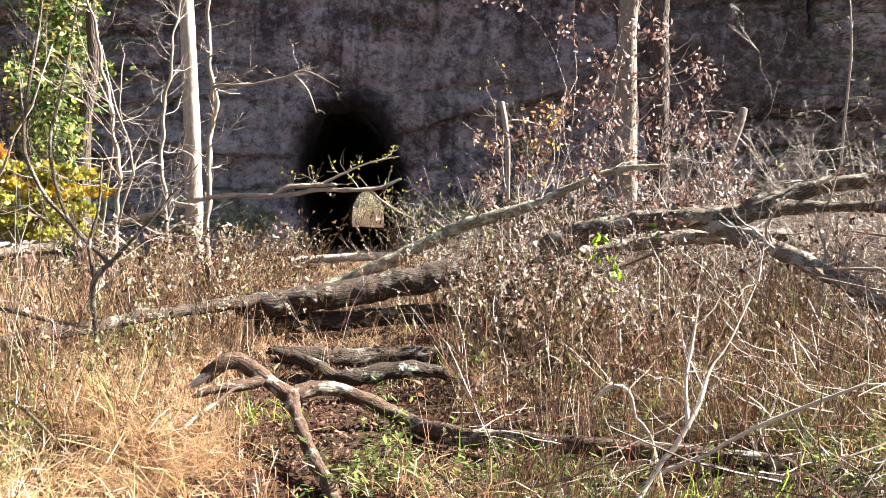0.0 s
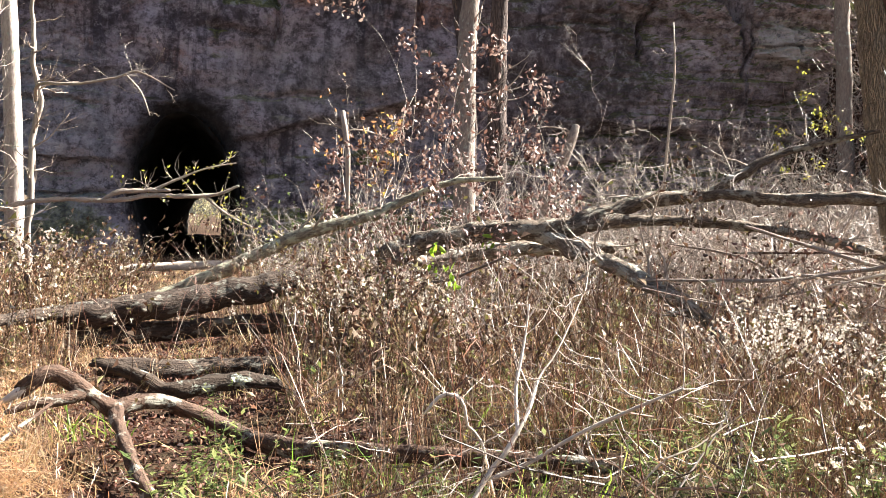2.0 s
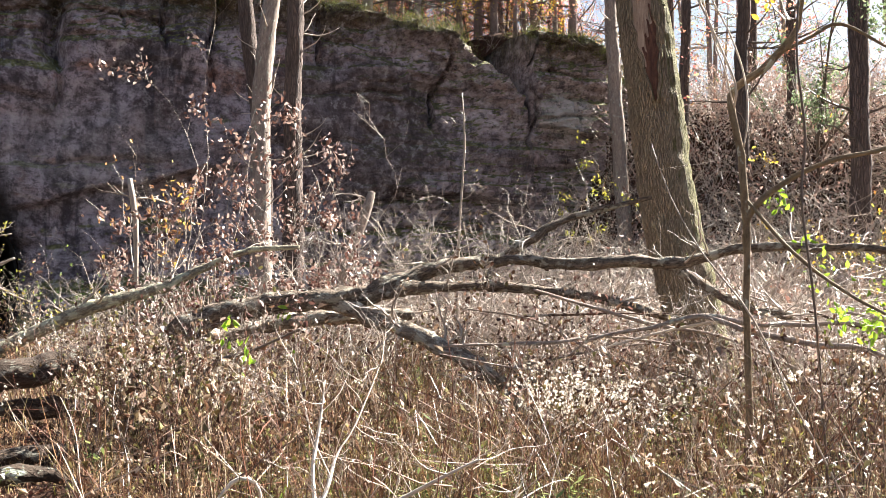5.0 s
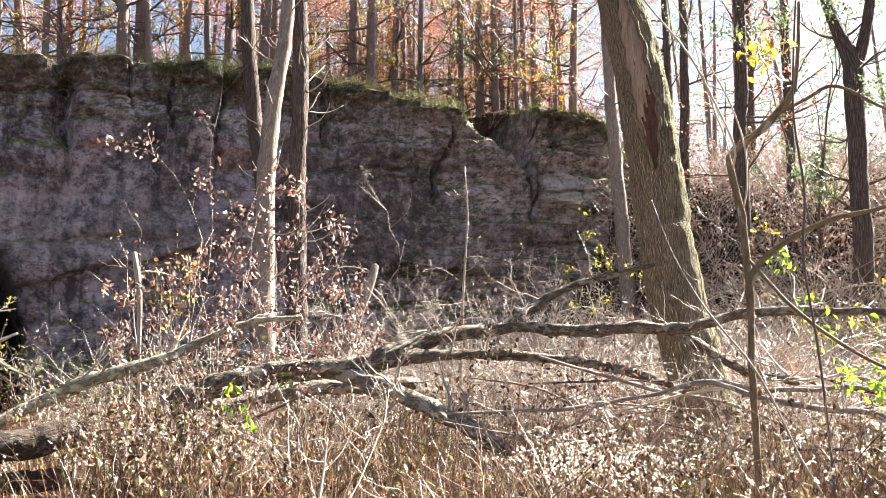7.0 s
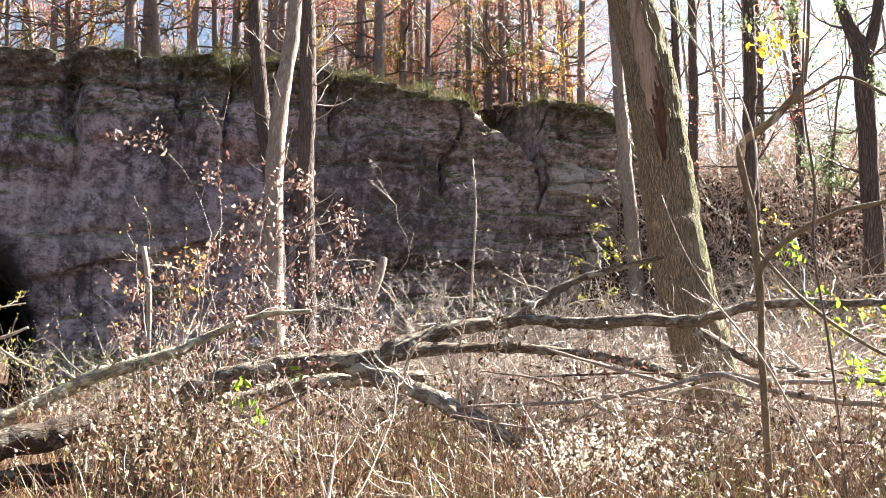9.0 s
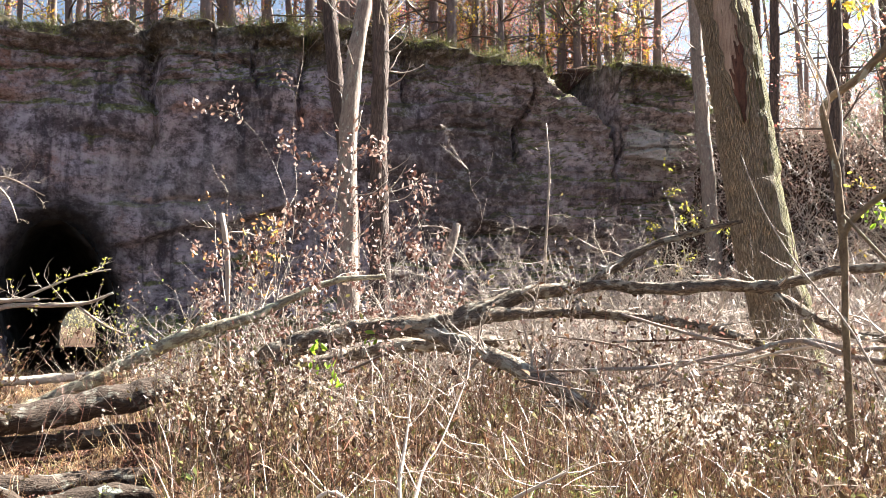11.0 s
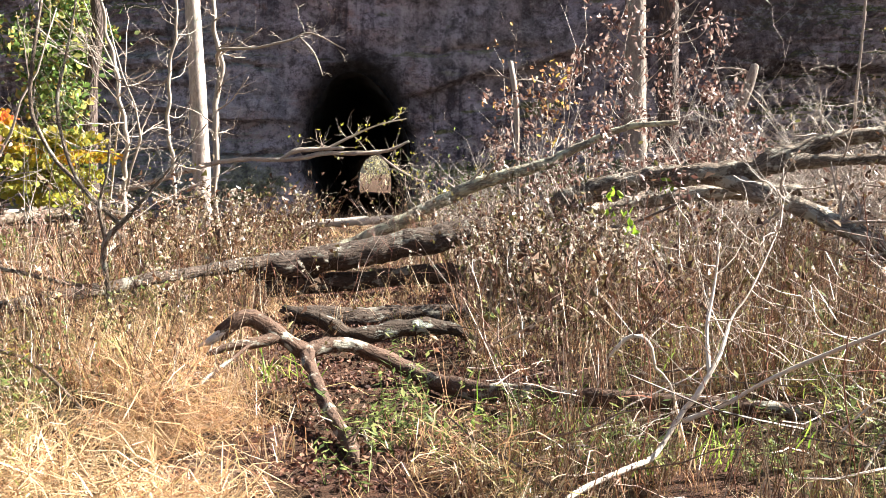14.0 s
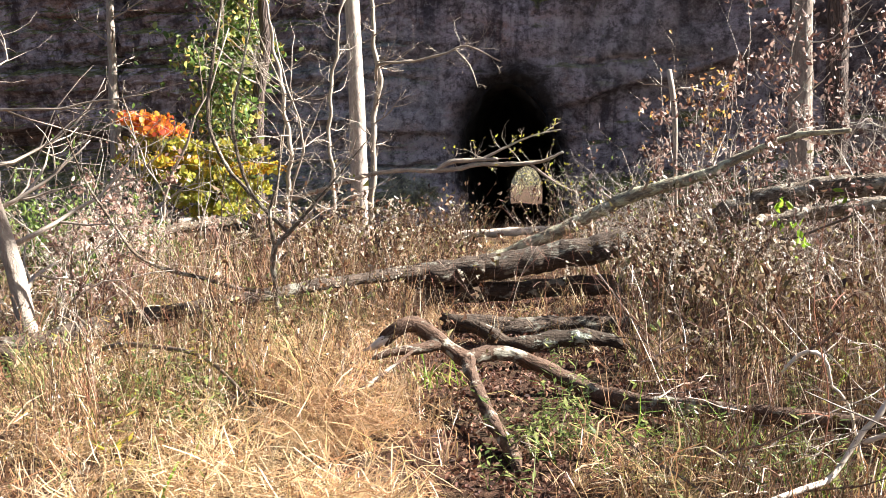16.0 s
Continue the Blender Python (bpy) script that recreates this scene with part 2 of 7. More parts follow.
M_BARK_LICHEN = bark("lichen_crusted_bark", (0.40, 0.35, 0.26), (0.09, 0.07, 0.05), lichen=0.55, moss=0.46, ridge=22, deep=0.03, patch=(0.50, 0.49, 0.35), sharp=0.4, stretch=0.35)
M_BARK_FORK = bark("grey_brown_fallen_bark", (0.29, 0.22, 0.165), (0.03, 0.021, 0.016), lichen=0.36, ridge=40, deep=0.05, sharp=0.8, stretch=0.25, patch=(0.40, 0.37, 0.30))
M_BARK_LIMB = bark("weathered_limb_bark", (0.165, 0.098, 0.068), (0.024, 0.014, 0.010), lichen=0.25, ridge=15, deep=0.03, sharp=0.4, stretch=0.5, patch=(0.36, 0.34, 0.28))
M_BARK_GREYLIMB = bark("grey_lichened_limb_bark", (0.33, 0.265, 0.205), (0.055, 0.04, 0.032), lichen=0.42, ridge=22, deep=0.04, sharp=0.5, stretch=0.3, patch=(0.46, 0.44, 0.37))
M_BARK_MOSSY = bark("mossy_limb_bark", (0.085, 0.058, 0.042), (0.02, 0.014, 0.010), lichen=0.16, moss=0.36, ridge=18, deep=0.04, sharp=0.4, stretch=0.3)
M_BARK_PALE = bark("pale_pinkish_bark", (0.76, 0.65, 0.59), (0.30, 0.225, 0.195), ridge=14, deep=0.02, stretch=0.4, lichen=0.05)
M_BARK_ASH = bark("mottled_ash_bark", (0.46, 0.375, 0.32), (0.13, 0.10, 0.085), ridge=16, deep=0.035, lichen=0.12, stretch=0.3)
# far trunks: glare from the sky is put into a lighter bark colour
M_BARK_FAR = bark("hazy_forest_bark", (0.34, 0.27, 0.255), (0.11, 0.085, 0.08), ridge=10, deep=0.03, stretch=0.3)
M_BARK_SAPLING = bark("smooth_olive_tan_bark", (0.31, 0.235, 0.15), (0.085, 0.06, 0.038), ridge=24, deep=0.012, stretch=0.3, lichen=0.08)
M_TWIG = bark("grey_twig_bark", (0.52, 0.44, 0.37), (0.22, 0.17, 0.14), ridge=20, deep=0.003)
M_TWIG_MID = leaf("brown_grey_brush", [(0.26, 0.18, 0.15), (0.50, 0.40, 0.34), (0.10, 0.065, 0.052), (0.38, 0.28, 0.23), (0.64, 0.54, 0.47)], 0.0, 0.5)
M_BANKLEAF = leaf("old_leaf_litter", [(0.52, 0.38, 0.32), (0.32, 0.21, 0.17), (0.64, 0.52, 0.45), (0.42, 0.29, 0.24), (0.70, 0.59, 0.52)], 0.4, 0.7)
M_PALETWIG = bark("pale_bare_twig", (0.66, 0.57, 0.49), (0.34, 0.27, 0.22), ridge=20, deep=0.003)
M_TWIG_DARK = bark("dark_twig_bark", (0.17, 0.12, 0.09), (0.06, 0.042, 0.032), ridge=20, deep=0.003)
M_DEADWOOD = bark("barkless_bleached_wood", (0.82, 0.74, 0.64), (0.46, 0.35, 0.28), ridge=26, deep=0.006)
M_WORNWOOD = bark("weathered_bare_wood", (0.56, 0.43, 0.33), (0.20, 0.12, 0.085), ridge=24, deep=0.02, sharp=0.3, stretch=0.1)
M_HEARTWOOD = bark("red_brown_heartwood", (0.21, 0.10, 0.068), (0.035, 0.017, 0.013), ridge=26, deep=0.03, sharp=0.4)
M_STEM = leaf("dry_weed_stem", [(0.05, 0.026, 0.017), (0.24, 0.115, 0.07), (0.56, 0.41, 0.27), (0.032, 0.017, 0.013), (0.78, 0.66, 0.49), (0.085, 0.042, 0.027), (0.38, 0.22, 0.13), (0.20, 0.17, 0.07)], 0.1, 0.32, 0.5)
M_DRYLEAF = leaf("curled_dry_leaf", [(0.20, 0.095, 0.055), (0.48, 0.33, 0.22), (0.05, 0.025, 0.018), (0.62, 0.50, 0.37), (0.075, 0.038, 0.026), (0.36, 0.21, 0.13), (0.24, 0.24, 0.08), (0.11, 0.075, 0.035), (0.40, 0.36, 0.16)], 0.22, 0.40, 0.55)
M_FLUFF = leaf("seed_fluff", [(0.70, 0.61, 0.50), (0.82, 0.76, 0.67), (0.50, 0.38, 0.28)], 0.5, 0.9)
M_SILK = leaf("white_seed_down", [(0.74, 0.69, 0.60), (0.84, 0.80, 0.73), (0.60, 0.50, 0.40), (0.80, 0.74, 0.66)], 0.45, 0.9)
M_CANE = leaf("bare_cane", [(0.40, 0.26, 0.19), (0.17, 0.062, 0.042), (0.62, 0.49, 0.39), (0.055, 0.024, 0.018), (0.28, 0.115, 0.075), (0.10, 0.045, 0.032)], 0.05)
M_STALK = leaf("red_brown_dry_stalk", [(0.40, 0.20, 0.11), (0.07, 0.03, 0.02), (0.66, 0.48, 0.31), (0.22, 0.10, 0.06), (0.84, 0.72, 0.55), (0.035, 0.017, 0.013), (0.50, 0.30, 0.17), (0.10, 0.05, 0.03), (0.30, 0.27, 0.11)], 0.08, 0.30, 0.5)
M_IVY = leaf("mixed_green_leaf", [(0.13, 0.21, 0.05), (0.32, 0.40, 0.10), (0.05, 0.09, 0.025), (0.50, 0.48, 0.15), (0.17, 0.28, 0.065), (0.07, 0.12, 0.03), (0.58, 0.40, 0.12), (0.09, 0.15, 0.04), (0.42, 0.50, 0.20)], 0.45)
M_STICK = leaf("broken_stick", [(0.60, 0.48, 0.38), (0.06, 0.032, 0.025), (0.36, 0.23, 0.16), (0.10, 0.055, 0.04), (0.27, 0.155, 0.105), (0.05, 0.03, 0.022), (0.18, 0.095, 0.065)], 0.0, 0.6)
M_STRAW = leaf("straw_grass", [(0.80, 0.55, 0.30), (0.86, 0.73, 0.53), (0.36, 0.17, 0.085), (0.81, 0.59, 0.37), (0.52, 0.27, 0.13), (0.70, 0.48, 0.27), (0.13, 0.06, 0.032), (0.52, 0.43, 0.17), (0.84, 0.69, 0.52), (0.26, 0.115, 0.06)], 0.42, 0.34, 0.7)
M_GREEN = leaf("green_forb_leaf", [(0.13, 0.20, 0.045), (0.20, 0.29, 0.07), (0.08, 0.13, 0.035), (0.29, 0.36, 0.10)], 0.5)
M_BRINK = leaf("mossy_grass", [(0.09, 0.105, 0.028), (0.16, 0.17, 0.05), (0.13, 0.09, 0.045), (0.06, 0.065, 0.025), (0.24, 0.26, 0.07)], 0.35)
M_BLADE = leaf("fresh_green_blade", [(0.20, 0.34, 0.04), (0.32, 0.44, 0.07), (0.14, 0.24, 0.03), (0.45, 0.47, 0.12)], 0.5)
M_FORB = leaf("yellowing_forb_leaf", [(0.12, 0.17, 0.045), (0.26, 0.31, 0.09), (0.07, 0.10, 0.03), (0.36, 0.38, 0.14)], 0.5)
M_LIME = leaf("backlit_green_leaf", [(0.22, 0.36, 0.03), (0.30, 0.44, 0.05)], 0.6)
M_YELLOW = leaf("yellow_autumn_leaf", [(0.62, 0.46, 0.05), (0.55, 0.52, 0.09), (0.68, 0.36, 0.05)], 0.55)
M_YELLOWGREEN = leaf("yellow_green_leaf", [(0.45, 0.42, 0.06), (0.36, 0.40, 0.07), (0.52, 0.44, 0.08)], 0.55)
M_PALE = leaf("pale_far_leaf", [(0.46, 0.42, 0.24), (0.40, 0.40, 0.22), (0.52, 0.44, 0.27), (0.33, 0.30, 0.2)], 0.5)
M_MAPLE = leaf("orange_maple_leaf", [(0.72, 0.30, 0.05), (0.68, 0.16, 0.05), (0.74, 0.40, 0.05), (0.60, 0.10, 0.06)], 0.55)
M_OLIVE = leaf("olive_turning_leaf", [(0.36, 0.34, 0.06), (0.50, 0.40, 0.06), (0.26, 0.27, 0.05)], 0.55)
M_RUSSET = leaf("russet_crown_leaf", [(0.50, 0.23, 0.14), (0.44, 0.13, 0.11), (0.58, 0.36, 0.16), (0.32, 0.10, 0.09), (0.52, 0.19, 0.17), (0.56, 0.30, 0.23), (0.46, 0.38, 0.16)], 0.6)
M_WINE = leaf("wine_red_crown_leaf", [(0.44, 0.10, 0.09), (0.52, 0.17, 0.13), (0.36, 0.07, 0.08), (0.56, 0.28, 0.20), (0.48, 0.22, 0.12)], 0.6)
M_OAKLEAF = leaf("clinging_brown_leaf", [(0.21, 0.11, 0.085), (0.44, 0.31, 0.26), (0.085, 0.04, 0.033), (0.52, 0.40, 0.35), (0.14, 0.065, 0.053), (0.29, 0.18, 0.145)], 0.30)
M_HEADS = leaf("withered_flower_head", [(0.54, 0.38, 0.31), (0.40, 0.24, 0.19), (0.72, 0.57, 0.49), (0.22, 0.11, 0.085)], 0.42, 0.7)
M_TAWNY = leaf("tawny_oak_leaf", [(0.50, 0.27, 0.09), (0.33, 0.17, 0.08), (0.60, 0.44, 0.10), (0.40, 0.20, 0.10)], 0.5)
M_PINE = leaf("pale_pine_needle", [(0.16, 0.21, 0.11), (0.24, 0.28, 0.15), (0.11, 0.15, 0.08)], 0.5)
M_LITTER = leaf("fallen_leaf", [(0.13, 0.05, 0.034), (0.25, 0.115, 0.075), (0.04, 0.017, 0.013), (0.16, 0.08, 0.053), (0.075, 0.029, 0.021), (0.34, 0.19, 0.12)], 0.2, 0.75)


# ---------------------------------------------------------------- mesh tools
class Geo:
    """Collects vertices and faces (with one material slot a face) and links them as one mesh."""

    def __init__(self):
        self.v, self.f, self.k, self.c, self.count = [], [], [], [], 0

    def add(self, verts, faces, slot=0, flow=None):
        verts = np.asarray(verts, float).reshape(-1, 3)
        faces = np.asarray(faces, int)
        if faces.shape[1] == 3:
            faces = np.c_[faces, np.full(len(faces), -10 ** 9)]
        self.v.append(verts)
        self.c.append(verts if flow is None else flow)
        self.f.append(faces + self.count)
        self.k.append(np.broadcast_to(np.asarray(slot), (len(faces),)))
        self.count += len(verts)
        return self

    def arrays(self):
        return np.concatenate(self.v), np.concatenate(self.f), np.concatenate(self.k), np.concatenate(self.c)

    def mesh(self, name, materials, smooth=True):
        v, f, k, c = self.arrays()
        me = bpy.data.meshes.new(name)
        tri = f[:, 3] < 0
        sizes = np.where(tri, 3, 4)
        loops = f.ravel()[(f >= 0).ravel()]
        me.vertices.add(len(v))
        me.vertices.foreach_set("co", v.ravel())
        me.loops.add(len(loops))
        me.loops.foreach_set("vertex_index", loops)
        me.polygons.add(len(f))
        me.polygons.foreach_set("loop_start", np.r_[0, np.cumsum(sizes)[:-1]])
        me.polygons.foreach_set("material_index", k)
        me.polygons.foreach_set("use_smooth", np.full(len(f), smooth))
        at = me.attributes.new("flow", "FLOAT_VECTOR", "POINT")
        at.data.foreach_set("vector", c.ravel())
        for m in materials:
            me.materials.append(m)
        me.update(calc_edges=True)
        me.validate()
        return me


def thing(name, at, label, category, group="", kind=""):
    ob = new(name)
    ob.location = at
    ob.empty_display_size = 0.2
    return tagged(ob, label, category, group, kind)


def part(name, geo, materials, parent, label="", smooth=True, kind=""):
    """One mesh under a thing; the geometry is given in world places."""
    ob = new(name, geo.mesh(name, materials, smooth))
    if parent is not None:
        base = parent
        at = Vector(base.location)
        if base.parent is not None:
            at = at + base.parent.location
        ob.data.transform(Matrix.Translation(-at))
        ob.parent = parent
    return tagged(ob, label, kind=kind)


def smooth_line(points, step=0.12):
    """A Catmull-Rom line through points (x, y, z, radius), resampled."""
    p = np.asarray(points, float)
    if len(p) < 3:
        p = np.insert(p, 1, p.mean(0), 0)
    q = np.vstack([2 * p[0] - p[1], p, 2 * p[-1] - p[-2]])
    out = []
    for i in range(1, len(q) - 2):
        n = max(2, int(np.linalg.norm(q[i + 1, :3] - q[i, :3]) / step))
        t = np.linspace(0, 1, n, endpoint=False)[:, None]
        a, b, c, d = q[i - 1], q[i], q[i + 1], q[i + 2]
        out.append(0.5 * (2 * b + (c - a) * t + (2 * a - 5 * b + 4 * c - d) * t ** 2 + (3 * b - a - 3 * c + d) * t ** 3))
    return np.vstack(out + [p[-1:]])


def tube(geo, line, sides=8, slot=0, lumps=0.0, rng=None, caps=True):
    """A tapered round limb along a line (x, y, z, radius)."""
    line = np.asarray(line, float)
    p, r = line[:, :3], np.maximum(line[:, 3], 0.0008)
    n = len(p)
    d = np.gradient(p, axis=0)
    d /= np.linalg.norm(d, axis=1)[:, None] + 1e-9
    ref = np.array([0.0, 0, 1]) if abs(d[:, 2]).mean() < 0.8 else np.array([1.0, 0, 0])
    u = np.cross(d, ref)
    u /= np.linalg.norm(u, axis=1)[:, None] + 1e-9
    w = np.cross(d, u)
    a = np.arange(sides) * 2 * np.pi / sides
    rr = np.repeat(r[:, None], sides, 1)
    s = np.r_[0, np.cumsum(np.linalg.norm(np.diff(p, axis=0), axis=1))]
    if lumps and rng is not None:
        ph = rng.uniform(0, 6.28, 6)
        for j, (fa, fs) in enumerate(((1, 2.1), (2, 5.3), (3, 2.4), (2, 13.0), (5, 8.0), (1, 21.0))):
            rr = rr * (1 + lumps * np.sin(fa * a[None] + ph[j] + fs * s[:, None]) / (1 + 0.3 * j))
    v = p[:, None] + rr[..., None] * (np.cos(a)[None, :, None] * u[:, None] + np.sin(a)[None, :, None] * w[:, None])
    flow = np.stack([np.cos(a)[None] * r[:, None], np.sin(a)[None] * r[:, None], np.repeat(s[:, None], sides, 1)], -1)
    off = 0.0 if rng is None else rng.uniform(0, 40)
    i, j = np.meshgrid(np.arange(n - 1), np.arange(sides), indexing="ij")
    k = (j + 1) % sides
    f = np.stack([i * sides + j, i * sides + k, (i + 1) * sides + k, (i + 1) * sides + j], -1).reshape(-1, 4)
    v, flow = v.reshape(-1, 3), flow.reshape(-1, 3) + off
    if caps and sides > 3:
        v = np.vstack([v, p[0] - d[0] * r[0] * 0.15, p[-1] + d[-1] * r[-1] * 0.4])
        flow = np.vstack([flow, flow[:1], flow[-1:]])
        b, e = n * sides, n * sides + 1
        jj = np.arange(sides)
        tri = np.vstack([np.c_[np.full(sides, b), (jj + 1) % sides, jj], np.c_[np.full(sides, e), (n - 1) * sides + jj, (n - 1) * sides + (jj + 1) % sides]])
        f = np.vstack([f, np.c_[tri, np.full(len(tri), -10 ** 9)]])
    geo.add(v, f, slot, flow)


def roughen(geo, line, sides, rng, amount=0.10, torn=0.0):
    """Breaks up the last tube of geo: bark plates, hollows and torn ends."""
    n = len(line)
    v = geo.v[-1][: n * sides].reshape(n, sides, 3)
    off = rng.uniform(0, 50)
    d = np.gradient(line[:, :3], axis=0)
    d /= np.linalg.norm(d, axis=1)[:, None] + 1e-9
    for i in range(n):
        r = line[i, 3]
        for j in range(sides):
            out = (v[i, j] - line[i, :3]) / (r + 1e-6)
            a = noise.noise((out[0] * 1.4 + off, out[2] * 1.4 + out[1], i * 0.16)) * 0.7 + 0.5 * noise.noise((out[0] * 4 + off, out[2] * 4, i * 0.45 + out[1] * 4))
            v[i, j] += out * r * amount * a
            if torn and (i < 2 or i > n - 3):
                q = noise.noise((out[0] * 3 + off, out[2] * 3 + out[1] * 3, 9.0))
                v[i, j] += d[i] * (1 if i > n - 3 else -1) * torn * r * q


def sides_for(r):
    return 12 if r > 0.15 else 8 if r > 0.05 else 6 if r > 0.02 else 4 if r > 0.008 else 3


def grow(rng, start, way, length, radius, depth, lines, tips, kids=4, wiggle=0.22, lift=0.05, spread=0.8, segs=7, shrink=0.55, thin=0.0015):
    """A branch with side branches; lines takes (x, y, z, r) arrays, tips the end points with their direction."""
    p, d = np.array(start, float), np.array(way, float)
    d /= np.linalg.norm(d)
    pts = [np.r_[p, radius]]
    for i in range(segs):
        d = d + rng.normal(0, wiggle, 3) * 0.5 + np.array([0, 0, lift])
        d /= np.linalg.norm(d)
        p = p + d * length / segs
        pts.append(np.r_[p, max(radius * (1 - 0.75 * (i + 1) / segs), thin * 0.6)])
    pts = np.array(pts)
    lines.append(pts)
    tips.append((pts[-1, :3], d))
    if depth > 0:
        for _ in range(kids):
            k = rng.integers(2, segs + 1)
            base = pts[k - 1] + (pts[k] - pts[k - 1]) * rng.uniform()
            dd = pts[k, :3] - pts[k - 1, :3]
            dd /= np.linalg.norm(dd)
            side = np.cross(dd, rng.normal(0, 1, 3))
            side /= np.linalg.norm(side) + 1e-9
            grow(rng, base[:3], dd + side * spread * rng.uniform(0.6, 1.3), length * shrink * rng.uniform(0.6, 1.2), max(base[3] * 0.65, thin),
                 depth - 1, lines, tips, max(2, kids - 1), wiggle, lift, spread, max(4, segs - 2), shrink, thin)


def put_lines(geo, lines, slot=0, far=False):
    for ln in lines:
        tube(geo, ln, 3 if far else sides_for(ln[0, 3]), slot, caps=ln[0, 3] > 0.01 and not far)


def leaves(geo, rng, centres, size, slot=0, jitter=0.1, ratio=0.55, droop=0.0, fold=0.25, tiny=False):
    """Small leaves folded along the rib, about the given places; tiny ones are single rhombs."""
    c = np.asarray(centres, float) + rng.normal(0, jitter, (len(centres), 3))
    n = len(c)
    a = rng.normal(0, 1, (n, 3)) + np.array([0, 0, -droop])
    a /= np.linalg.norm(a, axis=1)[:, None]
    b = np.cross(a, rng.normal(0, 1, (n, 3)))
    b /= np.linalg.norm(b, axis=1)[:, None]
    h = np.cross(a, b)
    s = size * rng.uniform(0.6, 1.3, n)[:, None]
    if tiny:
        v = np.stack([c - a * s * 0.5, c + b * s * ratio * 0.5 + h * s * fold, c + a * s * 0.5, c - b * s * ratio * 0.5 + h * s * fold], 1)
        q = np.arange(n)[:, None] * 4
        geo.add(v.reshape(-1, 3), np.vstack([np.c_[q, q + 1, q + 2], np.c_[q, q + 2, q + 3]]), slot)
        return
    w, curl = s * ratio * 0.5, h * s * rng.uniform(-0.25, 0.25, n)[:, None]
    v = np.stack([c - a * s * 0.5, c - a * s * 0.15 + b * w + h * s * fold * 0.6, c + a * s * 0.22 + b * w * 0.8 + h * s * fold * 0.6 + curl * 0.5, c + a * s * 0.5 + curl,
                  c + a * s * 0.22 - b * w * 0.8 + h * s * fold * 0.6 + curl * 0.5, c - a * s * 0.15 - b * w + h * s * fold * 0.6], 1)
    q = np.arange(n)[:, None] * 6
    geo.add(v.reshape(-1, 3), np.vstack([np.c_[q, q + 1, q + 2, q + 3], np.c_[q, q + 3, q + 4, q + 5]]), slot)


def scatter(geo, rng, templates, places, scales, lean=0.12, turn=None):
    """Copies of template plants (verts, faces, slots) at the places, joined into geo."""
    pick = rng.integers(0, len(templates), len(places))
    for ti, (v, f, k, _) in enumerate(templates):
        idx = np.where(pick == ti)[0]
        if not len(idx):
            continue
        a = rng.uniform(0, 6.283, len(idx))
        ca, sa_ = np.cos(a), np.sin(a)
        s = scales[idx][:, None]
        x = (v[None, :, 0] * ca[:, None] - v[None, :, 1] * sa_[:, None]) * s
        y = (v[None, :, 0] * sa_[:, None] + v[None, :, 1] * ca[:, None]) * s
        z = v[None, :, 2] * s
        lx, ly = rng.normal(0, lean, (2, len(idx), 1))
        x, y = x + lx * z, y + ly * z
        w = np.stack([x, y, z], -1) + places[idx][:, None]
        n = len(v)
        ff = (f[None] + (np.arange(len(idx)) * n)[:, None, None]).reshape(-1, 4)
        ff[np.tile(f[:, 3] < 0, len(idx)), 3] = -10 ** 9
        geo.add(w.reshape(-1, 3), ff, np.tile(k, len(idx)), np.tile(v, (len(idx), 1)))


# ---------------------------------------------------------------- the lie of the land
def hump(a, lo, hi):
    t = np.clip((a - lo) / (hi - lo), 0, 1)
    return t * t * (3 - 2 * t)


def land(x, y):
    """Height of the ground: flat bottom, a bank that climbs on the right behind the big tree, and the ridge behind the cliff."""
    x, y = np.asarray(x, float), np.asarray(y, float)
    z = 0.05 * np.sin(x * 1.3 + 0.7 * y) + 0.04 * np.sin(0.9 * y - 2.1 * x + 1) + 0.03 * np.sin(3.1 * x + 2.3 * y)
    z = z * hump(abs(x + 0.6 + 0.06 * y), 0.3, 1.2)
    s = (x - 13) * 0.55 + (y - 17) * 0.62
    bank = 9.5 * hump(s, 0.0, 19.0) * hump(x, 16.0, 25.0)
    return z + bank + hump(x, 60, 160) * 6 + hump(-x, 60, 160) * 6


# tunnel mouth: half width as a function of height, about a leaning centre line
MOUTH_X, MOUTH_TOP = -3.5, 5.85


def mouth(n=40):
    """Outline of the tunnel's mouth, from the left foot over the crown to the right foot (x, z)."""
    pts = np.array([(-4.85, -0.4), (-5.15, 0.9), (-5.45, 2.2), (-5.35, 3.4), (-4.95, 4.4), (-4.45, 5.1), (-3.8, 5.42), (-3.1, 5.2), (-2.5, 4.6), (-2.0, 3.8), (-1.6, 2.8), (-1.5, 1.4), (-1.95, -0.4)])
    q = smooth_line(np.c_[pts[:, 0], pts[:, 0] * 0, pts[:, 1], pts[:, 1] * 0], 0.18)
    return q[:, [0, 2]]


def inside(poly, x, z):
    hit = np.zeros(x.shape, bool)
    n = len(poly)
    for i in range(n):
        (x0, z0), (x1, z1) = poly[i], poly[(i + 1) % n]
        with np.errstate(divide="ignore", invalid="ignore"):
            cross = ((z0 > z) != (z1 > z)) & (x < (x1 - x0) * (z - z0) / (z1 - z0 + 1e-12) + x0)
        hit ^= cross
    return hit


def fbm(x, y, z, octaves=4):
    out = np.empty(len(x))
    for i in range(len(x)):
        out[i] = noise.fractal((x[i], y[i], z[i]), 0.6, 2.1, octaves)
    return out


